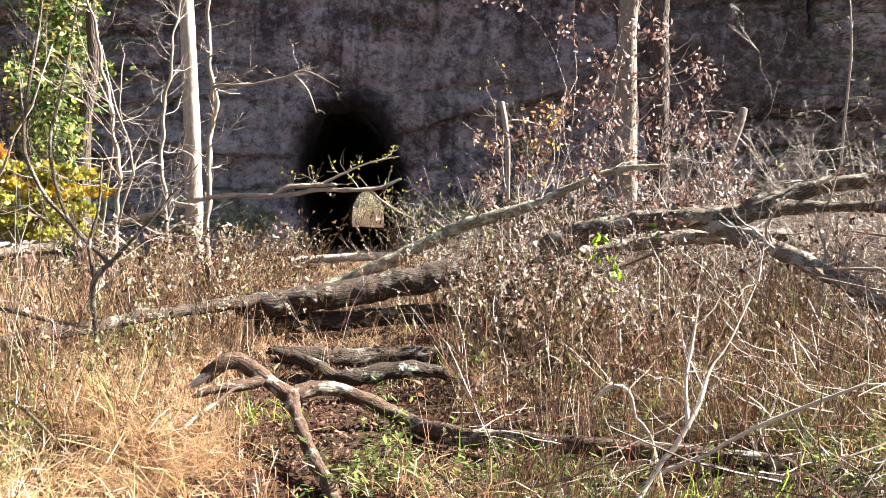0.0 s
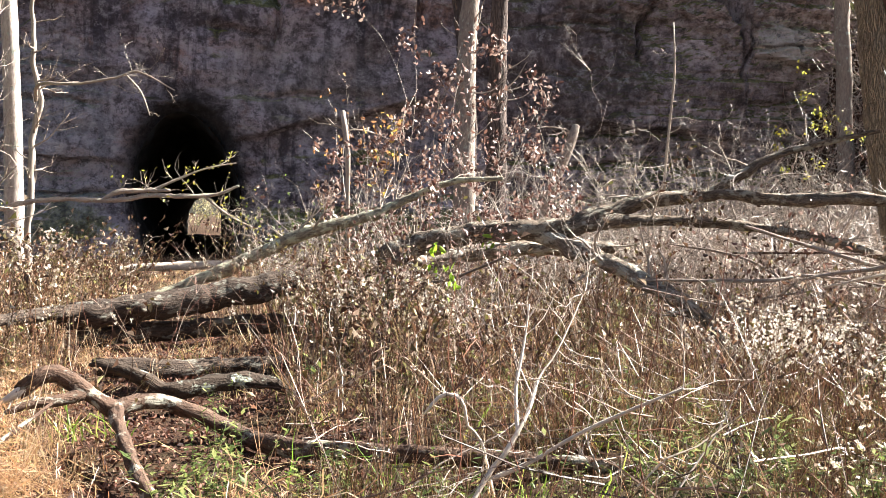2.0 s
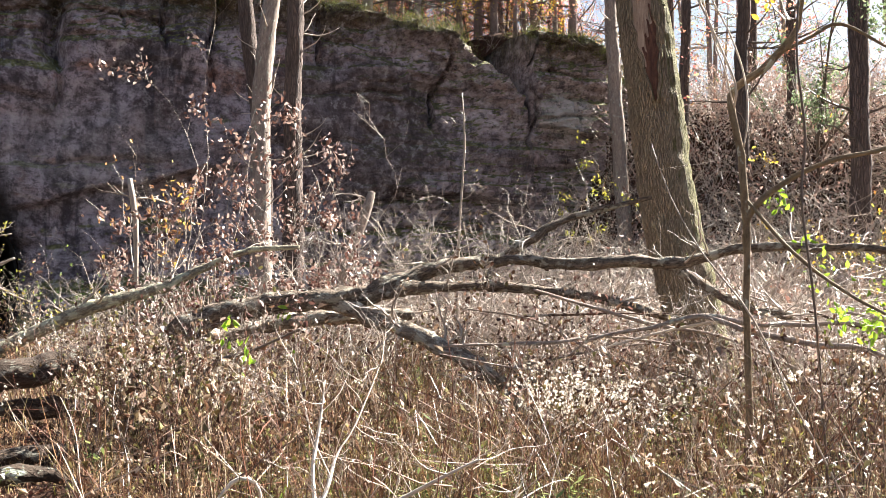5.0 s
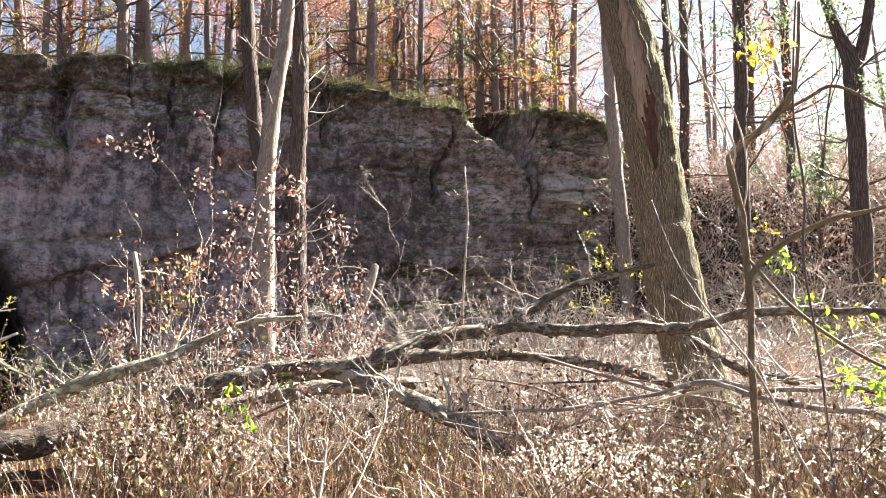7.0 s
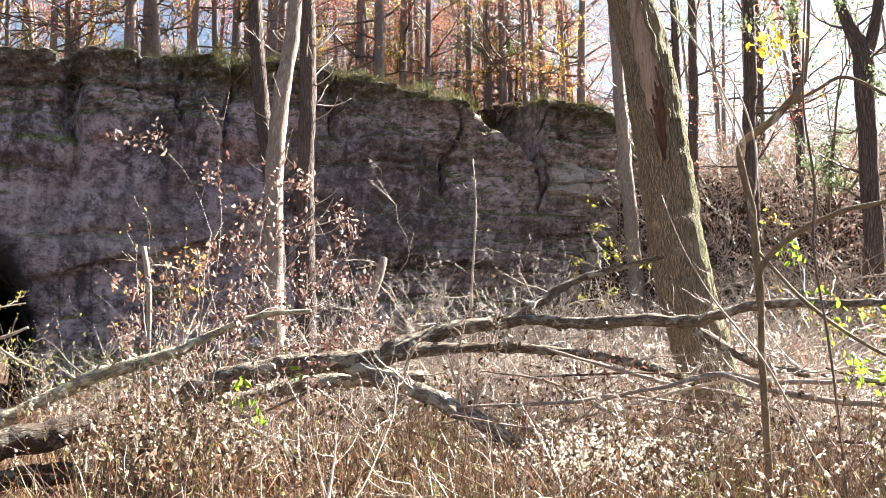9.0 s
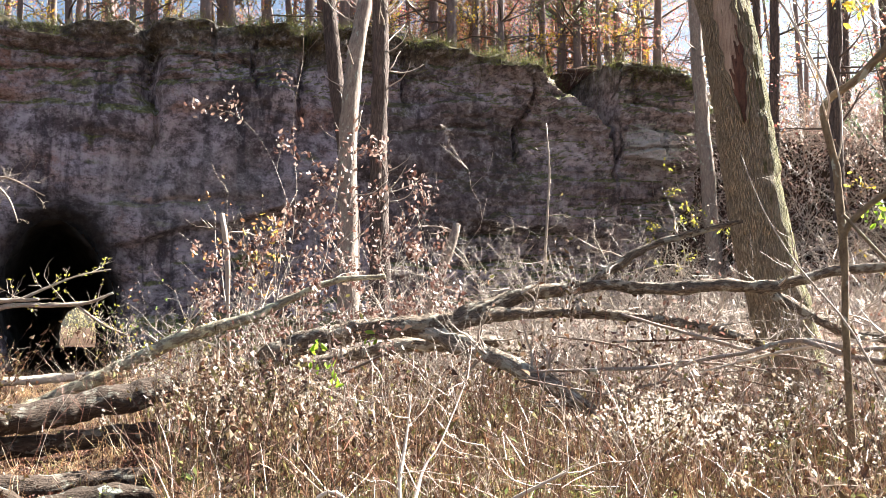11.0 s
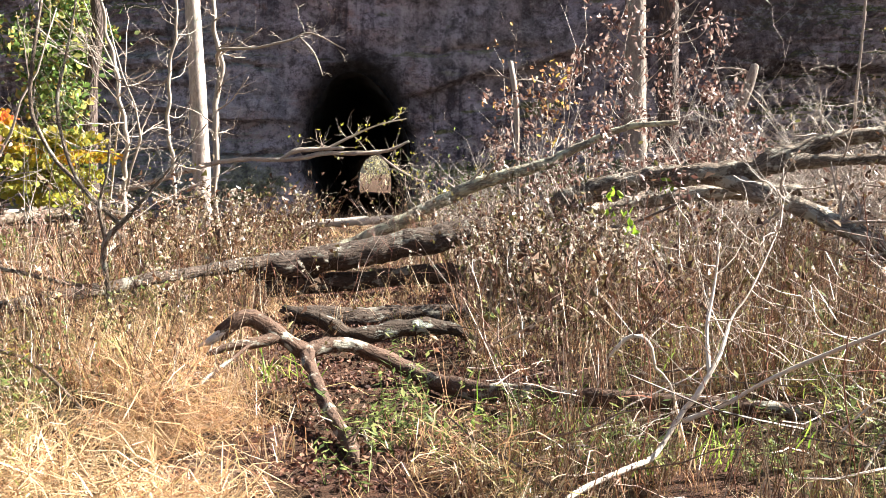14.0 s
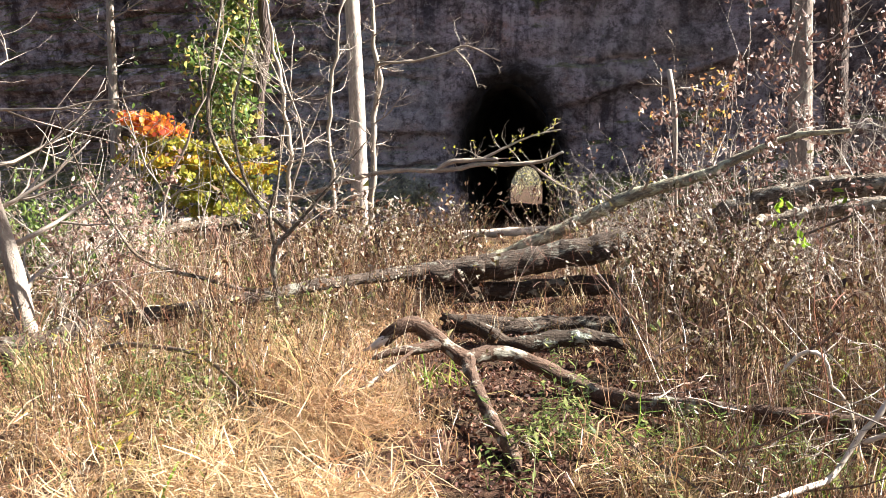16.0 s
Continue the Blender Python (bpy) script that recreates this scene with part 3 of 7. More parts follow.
def cliff_top(x):
    brink = np.interp(x, [-40, -24, -12, -3, 0, 4, 8.7, 10.8, 12.3, 14.5, 16.2, 18.25, 18.4, 21, 22.1, 22.3, 24, 26], [11.7, 12.5, 12.9, 13.0, 13.35, 13.45, 13.4, 13.2, 12.95, 12.65, 12.45, 12.4, 12.68, 12.62, 12.0, 11.6, 11.4, 11.2])
    return brink + (0.10 * np.sin(x * 1.9) + 0.07 * np.sin(x * 4.3 + 1)) * (x < 17)


def cliff_face(x):
    """How far off the face stands."""
    return np.interp(x, [-40, -24, -12, -5, 0, 8, 15, 18.3, 18.42, 22.0, 22.16, 24, 26], [33.5, 34.5, 36.0, 36.6, 36.6, 36.5, 36.6, 36.7, 36.0, 36.05, 37.4, 38.0, 38.6])


def make_cliff():
    xs = np.concatenate([np.arange(-40, -14, 0.22), np.arange(-14, 26, 0.13), np.arange(18.25, 18.55, 0.03), np.arange(21.9, 22.25, 0.03)])
    xs = np.sort(xs)
    nz = 150
    X = np.repeat(xs[:, None], nz, 1)
    top = cliff_top(xs)[:, None]
    # the last rows roll over on to the top
    t = np.linspace(0, 1, nz)[None]
    Z = -0.5 + (top + 0.5) * t
    n1 = fbm((X * 0.12).ravel(), (Z * 0.0 + 3).ravel(), (Z * 0.16).ravel(), 3).reshape(X.shape)
    warp = fbm((X * 0.10).ravel(), (Z * 0 + 9).ravel(), (Z * 0.5).ravel(), 3).reshape(X.shape)
    beds = fbm((X * 0.05).ravel(), (Z * 0).ravel(), (Z * 1.1 + warp * 0.35).ravel(), 5).reshape(X.shape)
    rough = fbm((X * 0.7).ravel(), (Z * 0 + 5).ravel(), (Z * 1.3).ravel(), 4).reshape(X.shape)
    busy = 0.22 + 0.6 * hump(-X, 6, 12) + 0.40 * hump(X, 9.5, 14) + 0.5 * hump(Z, 8.5, 11)
    blocks = np.round(fbm((X * 0.33).ravel(), (Z * 0 + 21).ravel(), (Z * 0.45).ravel(), 2).reshape(X.shape) * 3.0) / 3.0
    n1 = n1 * (1 - 0.75 * hump(X, 15.5, 18.3))
    layer = (Z + 0.5 * warp + 0.05 * np.sin(X * 0.8)) / 0.55
    lo = np.floor(layer).astype(int)
    offs = np.random.default_rng(3).uniform(-1, 1, 80)
    fr = hump(layer - lo, 0.80, 1.0)
    steps = offs[np.clip(lo + 10, 0, 78)] * (1 - fr) + offs[np.clip(lo + 11, 0, 78)] * fr
    D = n1 * 0.6 + steps * 0.17 * busy + np.tanh(beds * 3.0) * 0.10 * busy + rough * 0.16 * busy + blocks * 0.36 * busy
    # cap rock juts out, then weathers back
    D -= 0.35 * hump(Z / top, 0.90, 0.94) * (1 - hump(Z / top, 0.965, 1.0))
    D += 2.2 * hump(Z / top, 0.955 + 0.03 * hump(X, 18.3, 18.4), 1.0) ** 2
    # the shoulder beside the end block: a mossy edge falls to the right, and what lies above it slopes back
    edge = np.interp(X, [11.8, 12.8, 14.5, 15.9, 16.9, 18.2, 18.36], [12.8, 12.55, 12.1, 11.4, 10.65, 9.7, 8.2]) + 0.10 * np.sin(X * 3.1) + 0.06 * np.sin(X * 7.7)
    on = hump(X, 12.0, 13.2) * (1 - hump(X, 18.33, 18.4))
    D += on * hump(Z - edge, -0.02, 0.14) * (0.35 + np.clip(1.3 * (Z - edge), 0, 2.8) + 1.1 * hump(X, 16.1, 16.5) * hump(Z - edge, 0.1, 0.5))
    D -= on * 0.45 * hump(X, 14.0, 17.5) * hump(edge - Z, -0.05, 0.12) * (1 - hump(edge - Z, 1.6, 4.5))
    # clefts: foot (x, z), head (x, z), width, depth
    for x0, z0, x1, z1, w, dp in ((-0.35, 8.0, -0.25, 9.6, 0.10, 0.5), (-0.35, 9.6, -0.55, 12.9, 0.32, 0.9), (-2.35, 8.3, -2.25, 10.2, 0.12, 0.3), (5.0, 9.0, 5.35, 12.9, 0.12, 0.7),
                                 (3.35, 10.4, 3.4, 12.0, 0.07, 0.4), (1.9, 11.0, 1.95, 12.6, 0.08, 0.35), (13.95, 8.3, 14.75, 10.7, 0.08, 0.8), (18.47, 7.6, 18.43, 12.2, 0.06, 0.9),
                                 (19.3, 10.5, 19.4, 11.4, 0.06, 0.3), (20.6, 8.5, 20.5, 9.7, 0.06, 0.3), (20.9, 10.4, 20.8, 12.1, 0.07, 0.3), (-10.5, 5, -10.2, 12, 0.2, 0.6), (-19, 4, -18.5, 11, 0.3, 0.9), (9.2, 10.2, 9.4, 13, 0.1, 0.4)):
        a = np.clip((Z - z0) / (z1 - z0), 0, 1)
        cx = x0 + (x1 - x0) * a + 0.12 * np.sin(Z * 2.3 + x0)
        D += dp * np.exp(-((X - cx) / w) ** 2) * hump(Z, z0 - 0.3, z0 + 0.5) * (1 - hump(Z, z1, z1 + 1.5))
    # sloping ledges: from (x, z) to (x, z), how far what lies below steps back
    for x0, z0, x1, z1, st in ((-1.5, 4.6, 6.5, 6.4, 0.55), (-0.3, 6.1, 4, 6.5, 0.12), (12.6, 11.9, 16.6, 10.1, 0.30), (13.0, 10.45, 14.9, 10.3, 0.50), (14.6, 10.6, 18.2, 8.7, 0.32), (11.0, 9.2, 16.5, 8.9, 0.2), (12.0, 5.6, 18.2, 5.2, 0.5), (18.8, 12.15, 22.0, 12.0, 0.42), (18.8, 6.6, 21.9, 6.3, 0.3), (-14, 4.4, -5.8, 3.4, 0.35), (-24, 3.9, -13, 3.6, 1.3), (-24, 5.9, -14, 6.3, -0.5),
                               (18.8, 11.45, 22.0, 11.3, -0.22), (18.8, 10.4, 22.0, 10.25, 0.28), (18.8, 9.75, 22.0, 9.6, -0.30), (18.8, 8.35, 22.0, 8.1, 0.45), (-3, 8.6, -0.5, 8.5, 0.1)):
        zc = z0 + (z1 - z0) * (X - x0) / (x1 - x0) + 0.1 * np.sin(X * 1.7)
        on = hump(X, x0 - 0.8, x0 + 0.8) * (1 - hump(X, x1 - 0.8, x1 + 0.8))
        D += st * on * hump(zc - Z, -0.06, 0.10) * (1 - hump(zc - Z, 0.5, 2.8))
    # bulge of the foot
    D -= 0.8 * (1 - hump(Z, 0.0, 2.2)) * (1 - np.exp(-((X - MOUTH_X) / 3.0) ** 4))
    # thin open bedding joints
    for z0, x0, x1, dp in ((8.6, -3.2, -0.4, 0.25), (10.9, -8, 2, 0.18), (6.2, -1.5, 3.5, 0.2), (9.7, -12, -3, 0.2), (7.3, 6, 12, 0.2), (9.4, 7, 13, 0.25), (5.2, 10, 17, 0.3), (6.6, 18.3, 22, 0.3), (8.9, 18.3, 22, 0.25), (10.7, 18.3, 22, 0.3), (11.5, 6, 12, 0.25), (2.6, 4, 16, 0.3), (4.0, 8, 18, 0.25),
                           (11.6, -14, 4, 0.3), (2.4, -14, -6, 0.3), (5.6, -14, -6.2, 0.25), (6.9, -20, -7, 0.25), (8.2, -22, -9, 0.25)):
        zc = z0 + 0.14 * np.sin(X * 0.9 + z0 * 5) + 0.05 * np.sin(X * 3.7 + z0)
        D += dp * np.exp(-((Z - zc) / 0.07) ** 2) * hump(X, x0, x0 + 0.8) * (1 - hump(X, x1 - 0.8, x1))
    # the rim of the mouth is worn round
    poly = mouth()
    cx, cz = MOUTH_X, 2.4
    dist = np.full(X.shape, 99.0)
    near = (abs(X - cx) < 5) & (Z < 9)
    seg = poly
    for px, pz in seg:
        dist[near] = np.minimum(dist[near], np.hypot(X[near] - px, Z[near] - pz))
    D += 0.45 * np.exp(-(dist / 0.3) ** 2)
    V = np.stack([X, cliff_face(X) + D, Z], -1)
    # rim vertices fall on the outline
    flat = V.reshape(-1, 3)
    dd, sel = dist.ravel(), np.where(dist.ravel() < 0.085)[0]
    for i in sel:
        j = np.argmin(np.hypot(poly[:, 0] - flat[i, 0], poly[:, 1] - flat[i, 2]))
        flat[i, 0], flat[i, 2] = poly[j]
    nx = len(xs)
    i, j = np.meshgrid(np.arange(nx - 1), np.arange(nz - 1), indexing="ij")
    f = np.stack([i * nz + j, (i + 1) * nz + j, (i + 1) * nz + j + 1, i * nz + j + 1], -1).reshape(-1, 4)
    mid = flat[f].mean(1)
    f = f[~inside(poly, mid[:, 0], mid[:, 2])]
    g = Geo().add(flat, f)
    # right flank of the buttress, running back into the bank
    m = 50
    yy = np.linspace(0, 1, 20)
    zt = np.linspace(0, 1, m)
    A, B = np.meshgrid(yy, zt, indexing="ij")
    e = V[-1, :, :]
    tz = np.interp(B.ravel(), np.linspace(0, 1, nz), e[:, 2])
    ty = np.interp(B.ravel(), np.linspace(0, 1, nz), e[:, 1])
    fx = 26 - 0.13 + A.ravel() * 3 + 0.3 * np.sin(A.ravel() * 9 + B.ravel() * 7)
    g2 = np.stack([fx, ty + A.ravel() * 14, tz], -1)
    i, j = np.meshgrid(np.arange(19), np.arange(m - 1), indexing="ij")
    g.add(g2, np.stack([i * m + j, (i + 1) * m + j, (i + 1) * m + j + 1, i * m + j + 1], -1).reshape(-1, 4))
    ob = thing("cliff", (0, 36, 0), "tall grey-brown layered sandstone cliff with dark water stains", "cliff", kind="structure")
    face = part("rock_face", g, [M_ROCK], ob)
    # broken ledges keep hard edges; the dressed wall stays smooth
    polys = face.data.polygons
    mids = np.empty(len(polys) * 3)
    polys.foreach_get("center", mids)
    mids = mids.reshape(-1, 3)
    polys.foreach_set("use_smooth", (mids[:, 0] > -7) & (mids[:, 0] < 10.5) & (mids[:, 2] < 10.5))
    # the bore, from the mouth to the far end
    g = Geo()
    rings = 46
    rng = np.random.default_rng(5)
    last = np.array([(-7.0, -0.4), (-7.1, 0.8), (-7.0, 1.6), (-6.75, 2.3), (-6.3, 2.8), (-5.8, 2.95), (-5.3, 2.8), (-4.9, 2.35), (-4.6, 1.7), (-4.55, 0.8), (-4.6, -0.4)])
    lq = smooth_line(np.c_[last[:, 0], last[:, 0] * 0, last[:, 1], last[:, 1] * 0], 0.06)[:, [0, 2]]
    K = len(poly)
    lq = np.stack([np.interp(np.linspace(0, 1, K), np.linspace(0, 1, len(lq)), lq[:, c]) for c in (0, 1)], -1)
    verts = []
    for r in range(rings):
        s = r / (rings - 1)
        y = 36.75 + (76 - 36.75) * s ** 1.3
        shrinkage = 0.04 + 0.96 * hump(s, 0.05, 0.9) if r else 0.0
        mid = np.array([-3.5 - 2.35 * (y - 36.75) / 39.25, 0.0])
        ring = (poly - [-3.5, 0.0]) * (1 - shrinkage) + (lq - [-5.85, 0.0]) * shrinkage + mid
        wob = 1 + 0.03 * np.sin(y * 1.7 + np.arange(K) * 0.9) + rng.normal(0, 0.015, K) * (0 < r < rings - 1)
        c = ring.mean(0)
        if r == 0:
            wob = 1.0 + 0 * wob
        q = c + (ring - c) * np.stack([wob, wob], -1)
        verts.append(np.c_[q[:, 0], np.full(K, y), np.maximum(q[:, 1], -0.4)])
    i, j = np.meshgrid(np.arange(rings - 1), np.arange(K - 1), indexing="ij")
    g.add(np.vstack(verts), np.stack([i * K + j, i * K + j + 1, (i + 1) * K + j + 1, (i + 1) * K + j], -1).reshape(-1, 4))
    part("tunnel_bore", g, [M_BORE_DARK], ob, "rough-hewn tunnel through the rock, its unlit darkness put into the colour")
    return V


cliff_points = make_cliff()


def recess(x):
    """How far the brink draws back behind the sloping shoulder."""
    return 3.0 * hump(x, 12.6, 16.4) * (1 - hump(x, 18.2, 18.5))


def ridge_height(x, y):
    y0 = cliff_face(x) + 2.0 + recess(x)
    back = hump(y, 62, 76)
    return (cliff_top(x) - 0.12 + 0.30 * np.clip(y - y0, 0, 3.5) + 0.04 * np.clip(y - y0 - 3.5, 0, 30) + 0.25 * np.sin(x * 0.7) * np.sin(y * 0.5)) * (1 - back) - 0.5 * back


def make_ridge():
    xs = np.concatenate([np.arange(-60, 11.9, 0.7), np.arange(12, 19.2, 0.2), np.arange(19.5, 26.1, 0.6)])
    t = np.r_[np.linspace(0, 0.25, 18), np.linspace(0.3, 1, 24)]
    X = np.repeat(xs[:, None], len(t), 1)
    start = cliff_face(np.clip(X, -40, 23)) + 1.5 + recess(X)
    Y = start + (76 - start) * t[None]
    Z = ridge_height(np.clip(X, -40, 23), Y) + 0.15 * np.sin(X * 2.1 + Y) * 0.6
    # stay clear of the far mouth
    gone = np.exp(-((X + 5.85) / 3.0) ** 4) * hump(Y, 70, 75)
    Z = Z + gone * 4.2
    n, k = X.shape
    i, j = np.meshgrid(np.arange(n - 1), np.arange(k - 1), indexing="ij")
    f = np.stack([i * k + j, (i + 1) * k + j, (i + 1) * k + j + 1, i * k + j + 1], -1).reshape(-1, 4)
    ob = new("ridge_top", Geo().add(np.stack([X, Y, Z], -1).reshape(-1, 3), f).mesh("ridge_top", [M_SOIL]))
    tagged(ob, "wooded leaf-covered ground on top of the cliff", "ground", kind="structure")


make_ridge()


def make_ground():
    a = np.concatenate([-np.geomspace(900, 31, 22), np.linspace(-30, 40, 150), np.geomspace(41, 900, 22)])
    b = np.concatenate([-np.geomspace(900, 13, 18), np.linspace(-12, 45, 120), np.geomspace(46, 900, 30)])
    X, Y = np.meshgrid(a, b, indexing="ij")
    Z = land(X, Y)
    n, k = X.shape
    i, j = np.meshgrid(np.arange(n - 1), np.arange(k - 1), indexing="ij")
    f = np.stack([i * k + j, (i + 1) * k + j, (i + 1) * k + j + 1, i * k + j + 1], -1).reshape(-1, 4)
    ob = new("ground", Geo().add(np.stack([X, Y, Z], -1).reshape(-1, 3), f).mesh("ground", [M_SOIL]))
    tagged(ob, "brown earth strewn with dead leaves and litter", "ground", kind="structure")


make_ground()


# ---------------------------------------------------------------- standing trees
def tree(label, points, material, name="tree", seed=1, twigs=0, twig_from=0.3, twig_len=1.5, twig_mat=None, lumps=0.05, flare=0.0, top=None, crown=None, crown_n=0, leaf_size=0.1, depth=1, lift=0.05, step=0.3, group="", side_way=None, crown_loose=1.2, crook=0.0, forks=(), crown_tufts=0):
    """A trunk along points (x, y, z, radius), with side branches and, where there is one, a crown of leaves."""
    rng = np.random.default_rng(seed)
    pts = [tuple(p) for p in points]
    ob = thing(name, (pts[0][0], pts[0][1], pts[0][2]), label, "tree", group)
    if top:
        pts.append(top)
    line = smooth_line(pts, step)
    if crook:
        h = line[:, 2] - line[0, 2]
        ph = rng.uniform(0, 6.28, 6)
        for axis in (0, 1):
            line[:, axis] += crook * hump(h, 0.0, 1.0) * (np.sin(h * 1.9 + ph[axis]) + 0.6 * np.sin(h * 4.3 + ph[axis + 2]) + 0.35 * np.sin(h * 9.1 + ph[axis + 4]))
    if flare:
        h = line[:, 2] - line[0, 2]
        line[:, 3] *= 1 + flare * np.exp(-h / 0.35)
    g = Geo()
    tube(g, line, 18 if line[0, 3] > 0.2 else 10, 0, lumps, rng)
    part("trunk", g, [material], ob)
    for fork in forks:
        g = Geo()
        tube(g, smooth_line(fork, step), 10, 0, lumps, rng)
        part("limb", g, [material], ob)
    every = []
    n = len(line)
    far = line[0, 1] > 37
    for _ in range(twigs):
        lines, tips = [], []
        k = int(rng.uniform(twig_from, 0.98) * (n - 1))
        a = rng.uniform(0, 6.283) if side_way is None else rng.choice(side_way) + rng.normal(0, 0.5)
        way = np.array([math.cos(a), math.sin(a), rng.uniform(-0.1, 0.7)])
        grow(rng, line[k, :3] + way * line[k, 3] * 0.7, way, twig_len * rng.uniform(0.5, 1.2), min(line[k, 3] * 0.35, 0.012 + 0.012 * twig_len), depth, lines, tips, 4, 0.3, lift, segs=5 if far else 7, thin=0.0055 if line[0, 1] > 13 else 0.002)
        g = Geo()
        put_lines(g, lines, 0, far)
        part("branch", g, [twig_mat or material], ob)
        every += lines
    if crown_n and every:
        g = Geo()
        allp = np.vstack([ln[len(ln) // 3:, :3] for ln in every])
        c = allp[rng.integers(0, len(allp), crown_n)]
        if crown_tufts:
            # leaves gather in tufts with gaps between
            c = allp[rng.integers(0, len(allp), crown_tufts)]
            c = c[rng.integers(0, len(c), crown_n)] + rng.normal(0, 1, (crown_n, 3)) * [0.42, 0.42, 0.26]
        leaves(g, rng, c, leaf_size, 0, leaf_size * crown_loose, 0.6, 0, 0.2, far)
        part("crown", g, [crown], ob)
    return ob


def make_big_tree():
    ob = thing("oak_tree", (8.22, 10.8, 0), "thick leaning tree with furrowed tan bark and a torn wound", "tree")
    rng = np.random.default_rng(11)
    line = smooth_line([(8.24, 10.76, -0.15, 0.470), (8.11, 10.84, 0.59, 0.418), (7.95, 10.96, 1.6, 0.399), (7.81, 11.06, 2.52, 0.390), (7.63, 11.19, 4.09, 0.374), (7.49, 11.28, 5.68, 0.357), (7.27, 11.42, 6.75, 0.324), (6.95, 11.6, 8.6, 0.291), (6.7, 11.8, 12, 0.235)], 0.05)
    h = line[:, 2]
    line[:, 3] *= 1 + 0.25 * np.exp(-np.maximum(h, 0) / 0.3)
    g = Geo()
    sides = 72
    tube(g, line, sides, 0, 0.025, rng)
    # furrows of the bark as real relief
    v = g.v[0]
    n = len(line)
    ring = v[: n * sides].reshape(n, sides, 3)
    s = np.r_[0, np.cumsum(np.linalg.norm(np.diff(line[:, :3], axis=0), axis=1))]
    for a in range(sides):
        c = math.cos(a * 2 * math.pi / sides), math.sin(a * 2 * math.pi / sides)
        for i in range(n):
            w = noise.noise((c[0] * 9, c[1] * 9, s[i] * 1.3))
            w2 = noise.noise((c[0] * 16, c[1] * 16, s[i] * 2.4))
            d = -0.016 * max(0, 0.22 - abs(w)) / 0.22 - 0.014 * max(0, 0.2 - abs(w2)) / 0.2
            ring[i, a] += (ring[i, a] - line[i, :3]) / line[i, 3] * d
    trunk = part("trunk", g, [M_BARK_OAK], ob)
    # the wound: bare wood sunk between lips of bark on the side that looks south
    g = Geo()
    spots = [(7.30, 6.75, 0.06), (7.34, 6.3, 0.12), (7.40, 5.9, 0.145), (7.45, 5.58, 0.15), (7.51, 5.25, 0.155), (7.565, 4.92, 0.14), (7.62, 4.6, 0.105), (7.66, 4.2, 0.03)]
    cols = 11
    rows = []
    ln = smooth_line([(x, 0, z, w) for x, z, w in spots], 0.06)
    for x, _, z, w in ln:
        k = int(np.argmin(abs(line[:, 2] - z)))
        cx, cy, r = line[k, 0], line[k, 1], line[k, 3]
        eye = np.array([0.05 - cx, -cy])
        eye /= np.linalg.norm(eye)
        right = np.array([-eye[1], eye[0]])
        mid = (x - cx) * right[0] * 0.9
        row = []
        for t in np.linspace(-1, 1, cols):
            o = mid + t * w * (1 + 0.12 * math.sin(z * 17 + t))
            depth = math.sqrt(max(r * r - o * o, 0.0)) + 0.006
            p = np.array([cx, cy]) + right * o + eye * depth
            row.append((p[0], p[1], z + 0.02 * math.sin(t * 9 + z * 5)))
        rows.append(row)
    V = np.array(rows)
    n = len(V)
    i, j = np.meshgrid(np.arange(n - 1), np.arange(cols - 1), indexing="ij")
    f = np.stack([i * cols + j, i * cols + j + 1, (i + 1) * cols + j + 1, (i + 1) * cols + j], -1).reshape(-1, 4)
    fz, fc = V[:, :, 2].reshape(-1)[f].mean(1), np.tile(np.arange(cols - 1), n - 1)
    slot = np.where(fz + 0.09 * np.sin(fc * 2.3 + fz * 9) > 4.62 + 0.10 * fc, 1, 0)
    g.add(V.reshape(-1, 3), f, slot, V.reshape(-1, 3)[:, [0, 1, 2]])
    part("wound", g, [M_HEARTWOOD, M_WORNWOOD], trunk, "torn patch of bare red-brown wood")
    # raised lips round the wound
    for sgn, nm in ((0, "bark_lip"), (cols - 1, "bark_lip")):
        g = Geo()
        tube(g, np.c_[V[:, sgn], np.full(n, 0.03)], 6, 0, 0.25, rng)
        part(nm, g, [M_BARK_OAK], trunk)
    # limbs high up
    lines, tips = [], []
    for z, a, ln_ in ((8.8, 2.4, 3.5), (9.6, 0.3, 4.0), (10.4, 4.0, 3.5), (11.2, 1.4, 3.0), (12, 3, 3), (12, 5.2, 3)):
        k = int(np.argmin(abs(line[:, 2] - z)))
        grow(rng, line[k, :3], (math.cos(a), math.sin(a), 0.6), ln_, 0.11, 2, lines, tips, 4)
    g = Geo()
    put_lines(g, lines)
    part("branches", g, [M_BARK_OAK], ob)
    return ob


make_big_tree()

GREY = "pale grey bare-stemmed tree in the undergrowth, lit on one side"
tree(GREY, [(5.22, 27.5, 0, 0.36), (5.27, 27.53, 1.79, 0.335), (5.26, 27.53, 5.91, 0.275), (5.37, 27.51, 8.44, 0.26), (5.67, 27.45, 10.5, 0.225), (5.83, 27.41, 11.89, 0.20), (6.3, 27.4, 17, 0.12)], M_BARK_ASH, "tree", 21, 34, 0.15, 1.1, M_PALETWIG, 0.05, 0.2, lift=0.15, depth=0)
tree("dark shaggy-barked tree with short upcurved twigs", [(6.75, 30.27, 0, 0.36), (6.83, 30.27, 3.97, 0.33), (6.8, 30.27, 7.3, 0.28), (6.9, 30.25, 10.7, 0.27), (6.87, 30.26, 13.0, 0.25), (6.9, 30.3, 19, 0.14)], M_BARK_DARK, "tree", 22, 46, 0.2, 1.3, M_PALETWIG, 0.06, 0.2, lift=0.15, depth=0, side_way=(0.0, 0.3, -0.4, 3.1))
